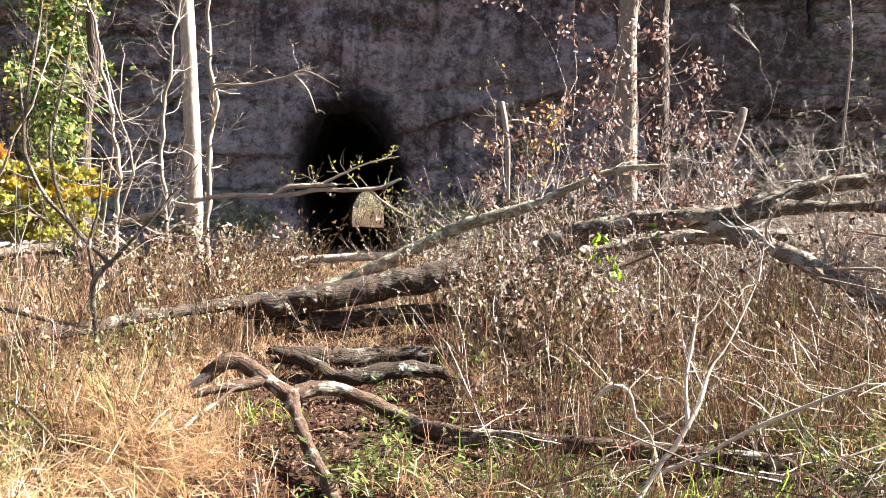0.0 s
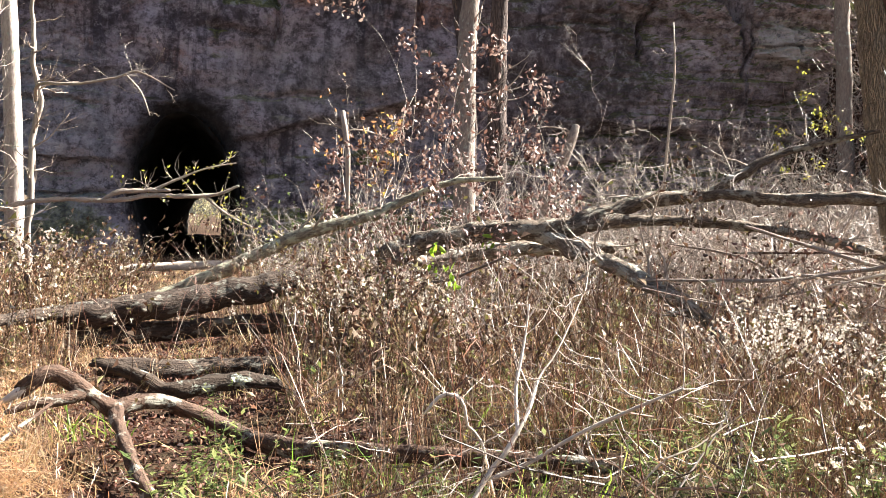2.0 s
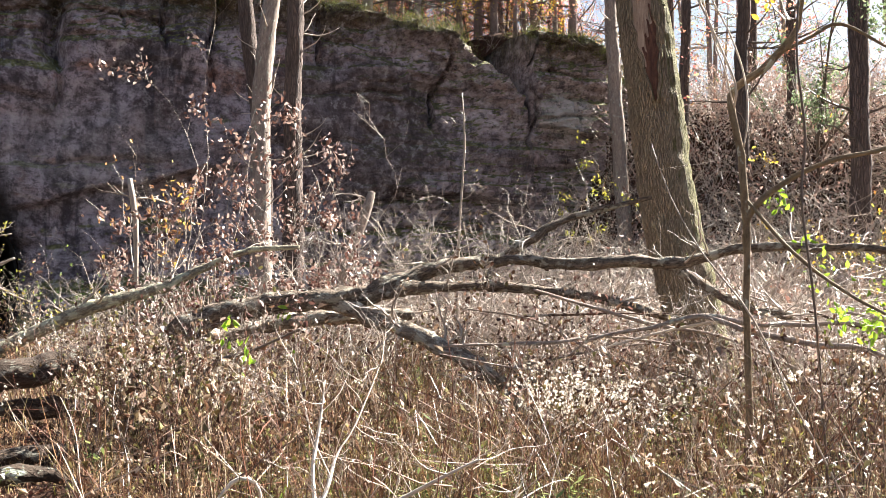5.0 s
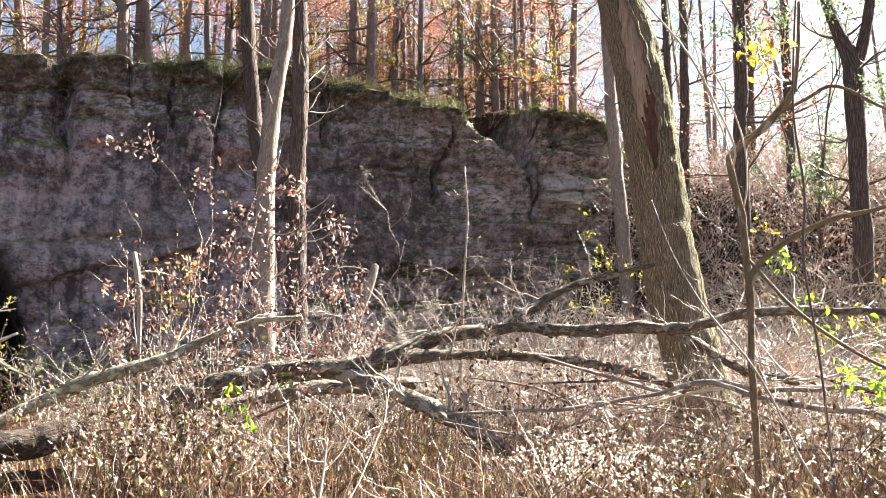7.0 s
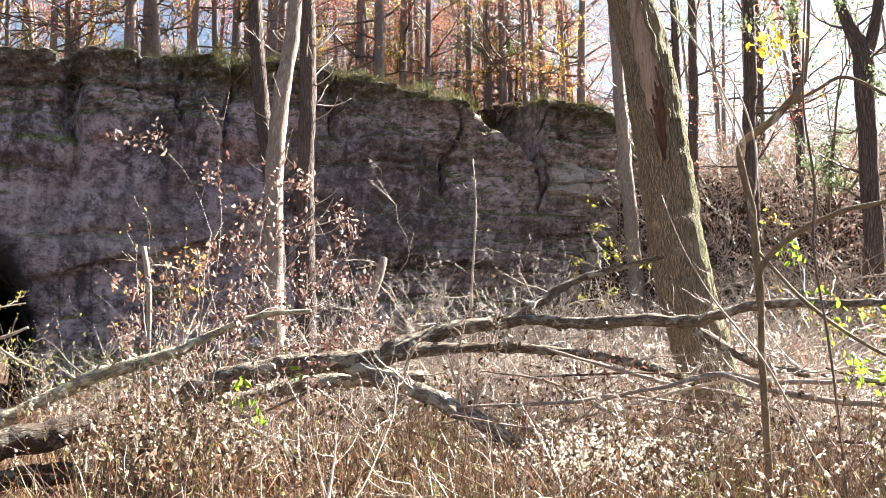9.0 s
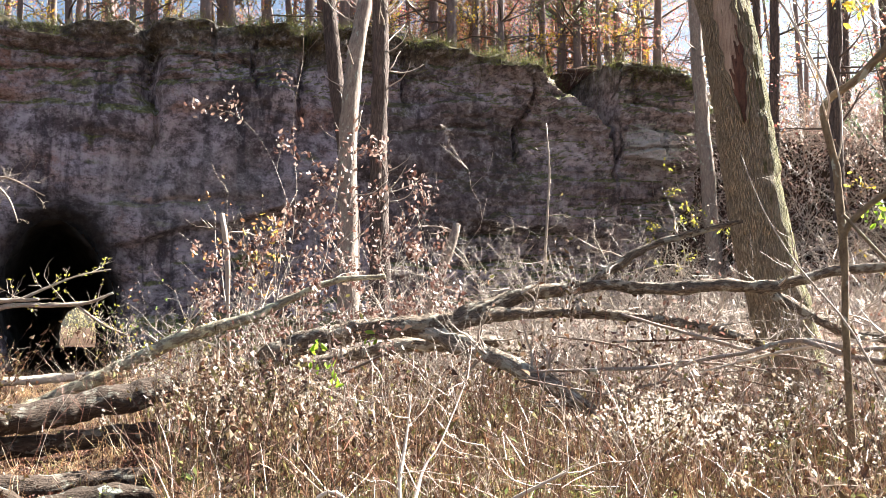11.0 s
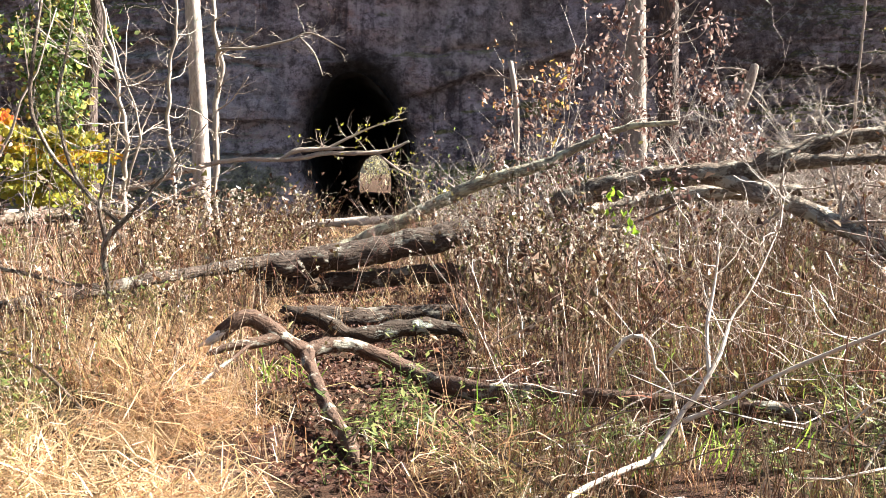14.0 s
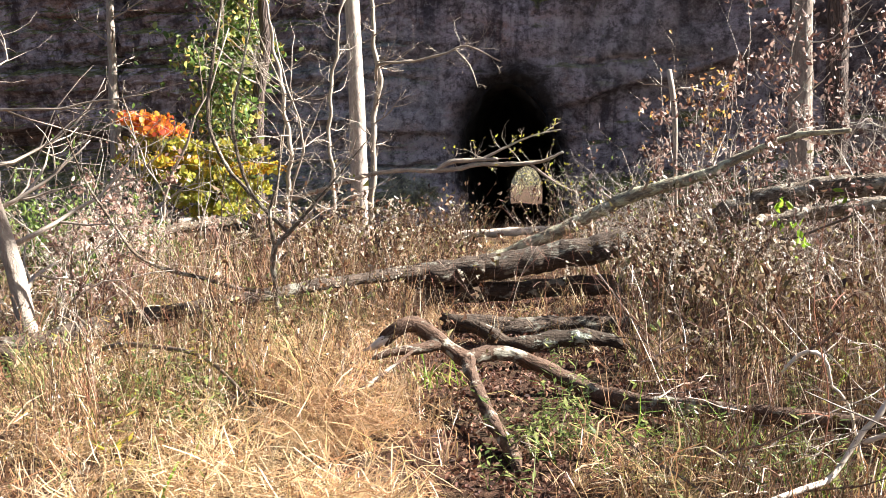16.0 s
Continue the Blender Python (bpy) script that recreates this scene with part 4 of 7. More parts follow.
tree("dark straight tree close before the cliff", [(6.55, 33.4, 0, 0.30), (6.5, 33.4, 5, 0.29), (6.2, 33.4, 8.5, 0.28), (5.88, 33.45, 11, 0.27), (5.68, 33.5, 14, 0.25), (5.5, 33.6, 19, 0.15)], M_BARK_DARK, "tree", 23, 16, 0.2, 1.1, M_TWIG, lift=0.15, depth=0)
tree("grey straight tree at the end of the cliff", [(19.9, 31.2, 0.3, 0.32), (19.85, 31.25, 2.6, 0.30), (19.66, 31.39, 7.16, 0.27), (19.51, 31.48, 10.43, 0.25), (19.3, 31.6, 17, 0.18)], M_BARK_ASH, "tree", 24, 10, 0.5, 1.6, M_TWIG)
tree("tall slender pale tree beside the path", [(-7.0, 27.07, 0, 0.265), (-7.04, 27.06, 2.7, 0.24), (-7.12, 27.02, 5.86, 0.215), (-7.2, 27.01, 7.42, 0.205), (-7.5, 27, 14, 0.11)], M_BARK_PALE, "tree", 25, 14, 0.45, 1.0, M_TWIG, 0.02, 0.25)
tree("crooked thin grey tree", [(-6.45, 26.19, 0, 0.0900), (-6.41, 26.19, 1.8, 0.0863), (-6.41, 26.19, 3.29, 0.0825), (-6.15, 26.25, 4.37, 0.0750), (-6.36, 26.2, 5.43, 0.0638), (-6.39, 26.2, 6.5, 0.0562), (-6.2, 26.22, 8.5, 0.0375)], M_TWIG, "tree", 26, 18, 0.2, 1.2, M_TWIG, crook=0.04, step=0.15)


# ---------------------------------------------------------------- fallen timber
def knotty(line, rng, amount=0.25):
    """Small bends, swellings and pinches, as grown wood has them."""
    line = line.copy()
    s = np.r_[0, np.cumsum(np.linalg.norm(np.diff(line[:, :3], axis=0), axis=1))]
    r = np.clip(line[:, 3], 0.008, 0.12)
    o = rng.uniform(0, 60, 4)
    ease = hump(s, 0.0, 0.25)
    for i in range(len(line)):
        k = 0.35 / (0.06 + r[i])
        line[i, :3] += ease[i] * amount * r[i] * np.array([noise.noise((s[i] * k, o[j], 1.0)) + 0.5 * noise.noise((s[i] * k * 2.7, o[j], 5.0)) for j in range(3)])
        line[i, 3] *= 1 + 0.11 * noise.noise((s[i] * k * 1.6, o[3], 2.0)) + 0.07 * noise.noise((s[i] * k * 4.5, o[3], 7.0))
    return line


def log(label, points, material, seed, name="fallen_log", limbs=(), lumps=0.10, moss=None, twigs=0, twig_len=0.8, limb_mats=(), category="log", leaf_n=0, leaf_mat=None):
    """A fallen stem with its limbs; every limb is a part."""
    rng = np.random.default_rng(seed)
    p0 = points[len(points) // 2]
    ob = thing(name, (p0[0], p0[1], 0), label, category)
    g = Geo()
    line = knotty(smooth_line(points, 0.045), rng)
    k = {12: 26, 8: 18, 6: 12, 4: 8, 3: 6}[sides_for(line[:, 3].max())]
    tube(g, line, k, 0, lumps * 0.5, rng)
    roughen(g, line, k, rng, lumps * 2.2, 1.2)
    stems = [part("trunk", g, [material], ob)]
    all_lines = [line]
    for li, lim in enumerate(limbs):
        g = Geo()
        l2 = knotty(smooth_line(lim, 0.045), rng)
        k = {12: 22, 8: 16, 6: 10, 4: 7, 3: 6}[sides_for(l2[:, 3].max())]
        tube(g, l2, k, 0, lumps * 0.5, rng)
        roughen(g, l2, k, rng, lumps * 2.0, 0.8)
        stems.append(part("limb", g, [limb_mats[li] if li < len(limb_mats) else material], ob))
        all_lines.append(l2)
    hung = []
    for _ in range(twigs):
        lines, tips = [], []
        on = int(rng.integers(0, len(all_lines)))
        ln = all_lines[on]
        k = rng.integers(len(ln) // 4, len(ln))
        way = rng.normal(0, 1, 3) + np.array([0, 0, 0.6])
        grow(rng, ln[k, :3], way, twig_len * rng.uniform(0.4, 1.2), max(0.004, ln[k, 3] * 0.22), 1, lines, tips, 3, 0.35, thin=0.0055 if ln[0, 1] > 13 else 0.0025)
        g = Geo()
        put_lines(g, lines)
        part("twig", g, [M_TWIG], stems[on])
        hung += lines
    if leaf_n and hung:
        pts = np.vstack([ln[1:, :3] for ln in hung])
        g = Geo()
        leaves(g, rng, pts[rng.integers(0, len(pts), leaf_n)], 0.09, 0, 0.05, 0.5, 0.8)
        part("foliage", g, [leaf_mat], ob)
    return ob


log("long tapering fallen trunk sunk in the weeds", [(-6.1, 6.6, 0.10, 0.125), (-5.15, 7.8, 0.20, 0.115), (-4.6, 8.55, 0.30, 0.09), (-4.04, 9.3, 0.39, 0.072), (-3.2, 10.5, 0.47, 0.068), (-2.33, 11.66, 0.53, 0.085), (-1.6, 11.85, 0.55, 0.08)], M_BARK_LOG, 30)
log("thick dark fallen log lying across the path", [(-2.42, 11.72, 0.44, 0.15), (-2.3, 11.75, 0.45, 0.165), (-1.2, 12.19, 0.58, 0.172), (-0.06, 12.55, 0.75, 0.188), (0.35, 12.68, 0.82, 0.185), (0.52, 12.73, 0.85, 0.16)], M_BARK_LOG, 31, lumps=0.08)
log("dark rotten log lying under another log", [(-2.32, 11.82, 0.20, 0.125), (-1.41, 12.25, 0.22, 0.13), (-0.2, 12.58, 0.25, 0.13), (0.4, 12.75, 0.2, 0.11)], M_BARK_LOG, 32)
log("short dark log on the ground", [(-1.75, 9.81, 0.14, 0.09), (-1.14, 9.89, 0.11, 0.10), (-0.52, 10.14, 0.09, 0.09), (0.2, 10.3, 0.08, 0.08)], M_BARK_LOG, 33)
log("forked crooked dead limb lying over the path", [(-1.70, 6.74, 0.46, 0.045), (-1.62, 6.75, 0.53, 0.056), (-1.48, 6.8, 0.56, 0.064), (-1.27, 6.84, 0.42, 0.058), (-1.12, 6.86, 0.32, 0.068), (-0.93, 6.99, 0.35, 0.052), (-0.66, 7.12, 0.26, 0.055), (-0.36, 7.14, 0.10, 0.06), (-0.15, 6.84, 0.07, 0.062), (0.02, 6.6, 0.09, 0.066), (0.51, 6.34, 0.11, 0.066), (0.98, 6.15, 0.12, 0.062), (1.48, 6.0, 0.12, 0.056), (2.07, 5.85, 0.10, 0.046), (2.5, 5.7, 0.04, 0.025)], M_BARK_LIMB, 34, "fallen_limb", lumps=0.15, twigs=8, twig_len=0.35,
    limb_mats=(M_BARK_LIMB, M_DEADWOOD, M_BARK_LIMB), limbs=[[(-1.12, 6.86, 0.32, 0.05), (-0.98, 6.38, 0.22, 0.046), (-0.81, 5.8, 0.13, 0.042), (-0.66, 5.41, 0.06, 0.042), (-0.6, 5.1, 0.03, 0.03)],
           [(-1.66, 6.74, 0.49, 0.03), (-1.73, 6.72, 0.45, 0.034), (-1.80, 6.70, 0.41, 0.02), (-1.85, 6.69, 0.39, 0.006)],
           [(-1.30, 6.83, 0.44, 0.045), (-1.45, 6.70, 0.40, 0.04), (-1.62, 6.62, 0.40, 0.03), (-1.75, 6.55, 0.36, 0.014)]])
log("mossy dead limb with a yellow-green crust", [(-1.5, 8.12, 0.45, 0.034), (-1.17, 8.07, 0.36, 0.063), (-0.89, 8.1, 0.21, 0.073), (-0.52, 8.24, 0.25, 0.069), (-0.08, 8.35, 0.23, 0.06), (0.07, 8.35, 0.14, 0.035)], M_BARK_MOSSY, 35, "fallen_limb", lumps=0.14)
log("lichen-crusted pole leaning over the path", [(-2.1, 14.8, 0.30, 0.086), (-1.59, 14.87, 0.52, 0.092), (-0.95, 14.92, 0.78, 0.104), (-0.25, 14.95, 1.1, 0.104), (0.45, 14.94, 1.44, 0.097), (1.33, 14.89, 1.68, 0.083), (1.94, 14.82, 1.97, 0.062), (2.63, 14.72, 2.25, 0.048), (3.4, 14.56, 2.32, 0.034)], M_BARK_LICHEN, 36, twigs=10)
log("pale barkless pole lying before the tunnel", [(-4.2, 25.7, 0.16, 0.10), (-3.34, 25.74, 0.25, 0.107), (-2.38, 25.84, 0.30, 0.118), (-1.48, 25.91, 0.34, 0.107), (-0.6, 25.95, 0.36, 0.09)], M_DEADWOOD, 37)
log("long fallen bough hung across the tunnel mouth", [(-13.0, 21.9, 0.30, 0.117), (-10.99, 22.49, 0.64, 0.104), (-9.94, 22.97, 0.75, 0.095), (-8.83, 23.41, 1.07, 0.088), (-7.67, 23.81, 1.34, 0.069), (-5.77, 24.33, 1.9, 0.058), (-4.07, 24.67, 1.96, 0.058), (-3.2, 24.79, 2.10, 0.058), (-2.48, 24.87, 2.09, 0.057), (-1.67, 24.93, 2.16, 0.047), (-1.08, 24.96, 2.4, 0.026)], M_BARK_GREY, 38, "fallen_bough",
    limbs=[[(-4.36, 24.62, 1.95, 0.045), (-3.92, 24.69, 2.17, 0.064), (-2.77, 24.84, 2.24, 0.044)], [(-3.2, 24.79, 2.21, 0.041), (-2.62, 24.86, 2.5, 0.033), (-1.88, 24.92, 2.82, 0.022), (-1.15, 24.96, 2.98, 0.015)], [(-1.96, 24.91, 2.12, 0.033), (-1.31, 24.95, 1.64, 0.028), (-0.72, 24.97, 1.34, 0.017)]], twigs=34, twig_len=0.8, leaf_n=130, leaf_mat=M_YELLOWGREEN)
log("dark fallen trunk that forks into several limbs", [(1.30, 11.96, 1.12, 0.135), (1.46, 11.94, 1.25, 0.155), (1.88, 11.87, 1.40, 0.150), (2.55, 11.75, 1.54, 0.128), (3.22, 11.59, 1.55, 0.1193), (3.63, 11.47, 1.62, 0.1193), (4.16, 11.5, 1.83, 0.1025), (4.71, 11.51, 1.98, 0.0983), (5.2, 11.52, 2.04, 0.0840), (5.44, 11.51, 2.09, 0.0689), (6.14, 11.39, 2.52, 0.0512), (6.71, 11.18, 2.72, 0.0386), (7.22, 10.7, 2.86, 0.0260)], M_BARK_FORK, 39, lumps=0.17, limb_mats=(M_BARK_FORK, M_BARK_GREYLIMB, M_BARK_GREYLIMB),
    limbs=[[(3.49, 11.51, 1.55, 0.096), (3.9, 11.38, 1.65, 0.090), (4.33, 11.33, 1.7, 0.074), (5.07, 11.24, 1.72, 0.064), (5.81, 11.11, 1.64, 0.059), (6.5, 10.84, 1.53, 0.054), (7.33, 10.12, 1.24, 0.048)],
           [(3.02, 11.68, 1.52, 0.07), (3.36, 11.50, 1.44, 0.100), (3.73, 11.12, 1.24, 0.100), (4.21, 10.63, 0.99, 0.101), (4.52, 10.18, 0.78, 0.085), (4.73, 9.86, 0.54, 0.064), (4.9, 9.5, 0.1, 0.05)],
           [(1.7, 12.2, 1.15, 0.05), (1.95, 12.4, 1.12, 0.078), (2.55, 12.47, 1.22, 0.097), (3.15, 12.43, 1.28, 0.098), (3.72, 12.28, 1.31, 0.091), (4.4, 12.3, 1.35, 0.08)]], twigs=64, twig_len=0.7)
log("grey fallen limb propped across the big trunk", [(4.9, 10.6, 2.0, 0.063), (5.22, 10.4, 2.03, 0.068), (5.71, 10.03, 1.98, 0.067), (6.22, 9.72, 2.0, 0.070), (6.64, 9.32, 1.95, 0.071), (6.84, 9.05, 2.03, 0.056), (7.12, 8.71, 2.13, 0.051), (7.65, 8.24, 2.12, 0.047), (8.16, 7.74, 2.07, 0.042), (9.5, 6.5, 1.6, 0.035), (11, 5.4, 0.2, 0.035)], M_BARK_FORK, 40, "fallen_limb", lumps=0.17,
    limbs=[[(6.67, 9.3, 1.87, 0.052), (6.94, 9.09, 1.65, 0.057), (7.17, 8.79, 1.45, 0.051), (7.47, 8.41, 1.37, 0.045)]], twigs=40, twig_len=0.9)
log("thin bleached limb among the weeds", [(5.4, 9.7, 0.9, 0.012), (5.62, 9.5, 1.11, 0.018), (6.15, 9.17, 1.24, 0.024), (6.65, 8.81, 1.37, 0.030), (7.03, 8.52, 1.28, 0.027), (7.42, 8.18, 1.28, 0.024), (8.0, 7.62, 1.2, 0.020), (9, 6.9, 0.1, 0.02)], M_BARK_ASH, 41, "fallen_limb", limbs=[[(6.41, 8.49, 1.38, 0.026), (6.81, 8.18, 1.21, 0.032), (7.23, 7.81, 1.1, 0.034), (7.71, 7.34, 0.97, 0.030), (8.4, 6.6, 0.1, 0.03)]], twigs=14)
log("bleached branch standing out of the weeds", [(0.38, 4.33, 0.02, 0.0115), (0.52, 4.42, 0.10, 0.0137), (0.74, 4.58, 0.14, 0.0151), (0.93, 4.76, 0.15, 0.0158), (1.01, 4.85, 0.19, 0.0151), (1.15, 4.93, 0.37, 0.0137), (1.19, 4.90, 0.43, 0.0144), (1.35, 5.02, 0.63, 0.0101), (1.45, 5.16, 0.80, 0.0072), (1.58, 5.25, 0.94, 0.0050), (1.82, 5.5, 1.28, 0.0036)], M_DEADWOOD, 42, "dead_branch",
    limbs=[[(1.12, 4.84, 0.32, 0.015), (1.3, 4.75, 0.43, 0.012), (1.5, 4.61, 0.6, 0.010), (1.7, 4.44, 0.75, 0.009), (1.9, 4.24, 0.9, 0.006)], [(1.28, 4.96, 0.52, 0.013), (1.30, 5.1, 0.75, 0.011), (1.36, 5.2, 0.95, 0.008), (1.42, 5.3, 1.2, 0.004)]], twigs=34, twig_len=0.6, lumps=0.14)
log("thin bleached twig bent into an arch", [(0.83, 5.39, 0.55, 0.008), (0.91, 5.37, 0.65, 0.013), (1.0, 5.36, 0.67, 0.012), (1.06, 5.35, 0.6, 0.01), (1.08, 5.34, 0.49, 0.008), (1.16, 5.33, 0.4, 0.008), (1.25, 5.3, 0.02, 0.008)], M_DEADWOOD, 43, "dead_branch")

log("dark rotting stick on the ground under the weeds", [(3.2, 5.0, 0.03, 0.025), (3.42, 5.14, 0.10, 0.029), (3.96, 5.38, 0.2, 0.035), (4.51, 5.59, 0.28, 0.034), (4.84, 5.58, 0.2, 0.026), (5.3, 5.5, 0.03, 0.02)], M_BARK_LIMB, 50, "fallen_limb", twigs=5, twig_len=0.5)
log("thin dark stick lying in the grass", [(-4.3, 7.0, 0.02, 0.016), (-3.95, 6.79, 0.34, 0.018), (-3.4, 6.52, 0.42, 0.018), (-2.88, 6.32, 0.36, 0.015), (-2.4, 6.1, 0.02, 0.010)], M_TWIG_DARK, 51, "dead_branch", twigs=5, twig_len=0.5)
log("thin brown stick lying in the grass", [(-2.0, 5.7, 0.02, 0.012), (-1.8, 5.95, 0.18, 0.014), (-1.65, 6.19, 0.28, 0.015), (-1.46, 6.54, 0.42, 0.010)], M_BARK_LIMB, 52, "dead_branch", twigs=3, twig_len=0.4)
log("dark dead stem slanting out of the weeds", [(0.9, 9.5, 0.02, 0.016), (1.31, 9.46, 0.9, 0.015), (1.74, 9.39, 1.09, 0.013), (2.2, 9.3, 1.3, 0.014)], M_TWIG_DARK, 53, "dead_branch", twigs=4, twig_len=0.4)

# dead branches fallen from the crowns, lying across one another round the foot of the big tree
rng = np.random.default_rng(61)
for i in range(16):
    x, y, z = rng.uniform(5.0, 9.2), 0.0, rng.uniform(0.35, 1.35)
    y = rng.uniform(9.4, 10.3) - 0.75 * (x - 6.2) * (x > 6.2) + rng.normal(0, 0.4)
    a, n = rng.normal(-0.55, 0.35), rng.uniform(0.9, 2.0)
    tilt = rng.normal(-0.05, 0.16)
    r = rng.uniform(0.010, 0.026)
    k = [rng.normal(0, 0.05, 3) * n for _ in range(4)]
    line = [(x + math.cos(a) * n * t + k[j][0], y + math.sin(a) * n * t + k[j][1], max(0.05, z + tilt * n * t + k[j][2]), r * (1 - 0.55 * abs(t + 0.2))) for j, t in enumerate((-0.9, -0.3, 0.3, 0.9))]
    line.append((line[-1][0] + 0.3, line[-1][1] - 0.25, 0.03, r * 0.4))
    log(("grey dead branch lying across the fallen limbs", "dark dead branch lying among weeds", "bleached dead branch lying among twigs")[i % 3], line, (M_BARK_ASH, M_BARK_LIMB, M_DEADWOOD)[i % 3], 900 + i, "dead_branch", twigs=6, twig_len=0.55, category="branch")
# bleached branches in the near weeds
for i in range(6):
    x, y = rng.uniform(1.0, 4.2), rng.uniform(4.5, 6.6)
    a, n = rng.normal(0.5, 0.7), rng.uniform(0.5, 1.1)
    up = rng.uniform(0.10, 0.9)
    r = rng.uniform(0.006, 0.013)
    line = [(x + math.cos(a) * n * t + rng.normal(0, 0.03), y + 0.6 * math.sin(a) * n * t + rng.normal(0, 0.03), 0.02 + 0.05 * j + up * n * t, r * (1 - 0.6 * t)) for j, t in enumerate((0.0, 0.35, 0.7, 1.0))]
    log("thin bleached branch stuck in the weeds", line, (M_DEADWOOD, M_DEADWOOD, M_PALETWIG)[i % 3], 930 + i, "dead_branch", twigs=5, twig_len=0.45, category="branch")

# the near sapling
log("slender crooked tan sapling with pale upright shoots", [(4.78, 5.84, -0.05, 0.033), (4.79, 5.83, 0.9, 0.028), (4.78, 5.84, 1.36, 0.027), (4.79, 5.83, 1.99, 0.026), (4.78, 5.84, 2.37, 0.030), (4.77, 5.85, 2.71, 0.027), (4.72, 5.89, 3.02, 0.028), (4.73, 5.88, 3.19, 0.028), (4.89, 5.74, 3.34, 0.030), (5.04, 5.61, 3.54, 0.026), (5.1, 5.56, 3.78, 0.016), (5.13, 5.53, 4.3, 0.010)], M_BARK_SAPLING, 44, "sapling",
    limbs=[[(4.72, 5.87, 3.05, 0.009), (4.68, 5.79, 3.2, 0.009), (4.59, 5.86, 3.52, 0.009), (4.44, 5.97, 3.94, 0.008), (4.19, 6.14, 4.38, 0.006), (3.9, 6.3, 4.9, 0.003)],
           [(4.77, 5.83, 2.75, 0.007), (4.75, 5.76, 2.9, 0.007), (4.73, 5.74, 3.2, 0.007), (4.66, 5.8, 3.55, 0.007), (4.51, 5.92, 3.97, 0.005), (4.3, 6.05, 4.5, 0.003)],
           [(4.72, 5.87, 3.06, 0.006), (4.62, 5.83, 3.3, 0.006), (4.57, 5.87, 3.5, 0.006), (4.5, 5.92, 3.85, 0.004), (4.4, 6.0, 4.5, 0.002)],
           [(4.79, 5.83, 1.9, 0.026), (4.8, 5.82, 2.23, 0.025), (4.99, 5.66, 2.47, 0.022), (5.23, 5.44, 2.62, 0.019), (5.49, 5.18, 2.69, 0.016), (6.0, 4.7, 2.9, 0.01)],
           [(4.79, 5.82, 2.35, 0.013), (4.87, 5.5, 2.0, 0.014), (5.01, 5.23, 1.74, 0.013), (5.08, 4.88, 1.55, 0.012), (5.3, 4.4, 1.3, 0.008)],
           [(4.95, 5.69, 3.42, 0.012), (5.15, 5.51, 3.55, 0.013), (5.3, 5.38, 3.62, 0.014), (5.52, 5.15, 3.41, 0.010), (5.8, 4.9, 3.2, 0.006)]],
    limb_mats=(M_DEADWOOD, M_DEADWOOD, M_DEADWOOD), lumps=0.06, twigs=16, twig_len=0.5, category="tree")


# ---------------------------------------------------------------- shrubs, saplings
def shrub(label, at, height, seed, stems=5, name="shrub", mat=None, leaf_mat=None, leaf_n=0, leaf_size=0.06, spread=0.35, radius=0.018, depth=2, kids=4, group="", lift=0.05, wiggle=0.25, leaf_low=0.3, category="shrub", clump=1):
    """A bush of several stems, each with its twigs; leaves where it still has some."""
    rng = np.random.default_rng(seed)
    z = float(land(at[0], at[1])) if len(at) == 2 else at[2]
    ob = thing(name, (at[0], at[1], z), label, category, group)
    every = []
    for i in range(stems):
        a = rng.uniform(0, 6.283)
        way = np.array([math.cos(a) * spread, math.sin(a) * spread, 1.0])
        lines, tips = [], []
        grow(rng, (at[0] + 0.12 * math.cos(a), at[1] + 0.12 * math.sin(a), z - 0.03), way, height * rng.uniform(0.65, 1.1), radius * rng.uniform(0.7, 1.2), depth, lines, tips, kids, wiggle, lift, 0.7, 8, 0.45, 0.0036 if at[1] > 13 else 0.002)
        g = Geo()
        put_lines(g, lines)
        part("stem", g, [mat or M_TWIG], ob)
        every += lines
    if leaf_n:
        pts = np.vstack([ln[1:, :3] for ln in every])
        pts = pts[pts[:, 2] > z + height * leaf_low]
        g = Geo()
        few = pts[rng.integers(0, len(pts), max(3, leaf_n // clump))]
        leaves(g, rng, few[rng.integers(0, len(few), leaf_n)], leaf_size, 0, leaf_size * (0.6 if clump < 2 else 1.0), 0.5, 0.8)
        part("foliage", g, [leaf_mat], ob)
    return ob


BUSH = "bare grey many-stemmed shrub at the foot of the cliff"
for i, (x, y, h, st) in enumerate(((5.4, 20.4, 3.6, 5), (6.0, 20.2, 4.8, 6), (6.6, 20.0, 4.2, 5), (7.2, 19.8, 4.0, 5), (8.3, 18.3, 4.0, 5), (9.0, 18.0, 3.6, 5), (9.8, 18.5, 3.2, 5), (10.6, 17.5, 3.0, 5), (4.3, 19.5, 2.8, 5), (3.4, 20.5, 2.6, 5), (11.5, 20, 3.4, 5), (7.6, 19, 5.0, 6), (8.8, 19.5, 5.2, 6), (9.6, 17.2, 4.4, 6), (10.4, 19.5, 5.0, 6), (11.4, 18.2, 4.6, 6), (12.4, 19.5, 5.0, 6), (13.2, 18, 4.4, 6), (6.3, 18.8, 5.0, 6), (5.0, 18.6, 4.2, 5), (14.2, 19.0, 4.4, 6), (9.2, 20.6, 5.4, 6), (4.0, 17.6, 3.4, 5), (10.9, 16.2, 3.6, 5))):
    shrub(BUSH, (x, y), h * 0.85, 100 + i, st, mat=(M_PALETWIG, M_TWIG, M_PALETWIG, M_TWIG_DARK)[i % 4], group="bare shrubs before the cliff", spread=0.6, radius=0.013, kids=6, wiggle=0.62, lift=0.0)
BRUSH = "tangled leafless shrub beside the tunnel mouth"
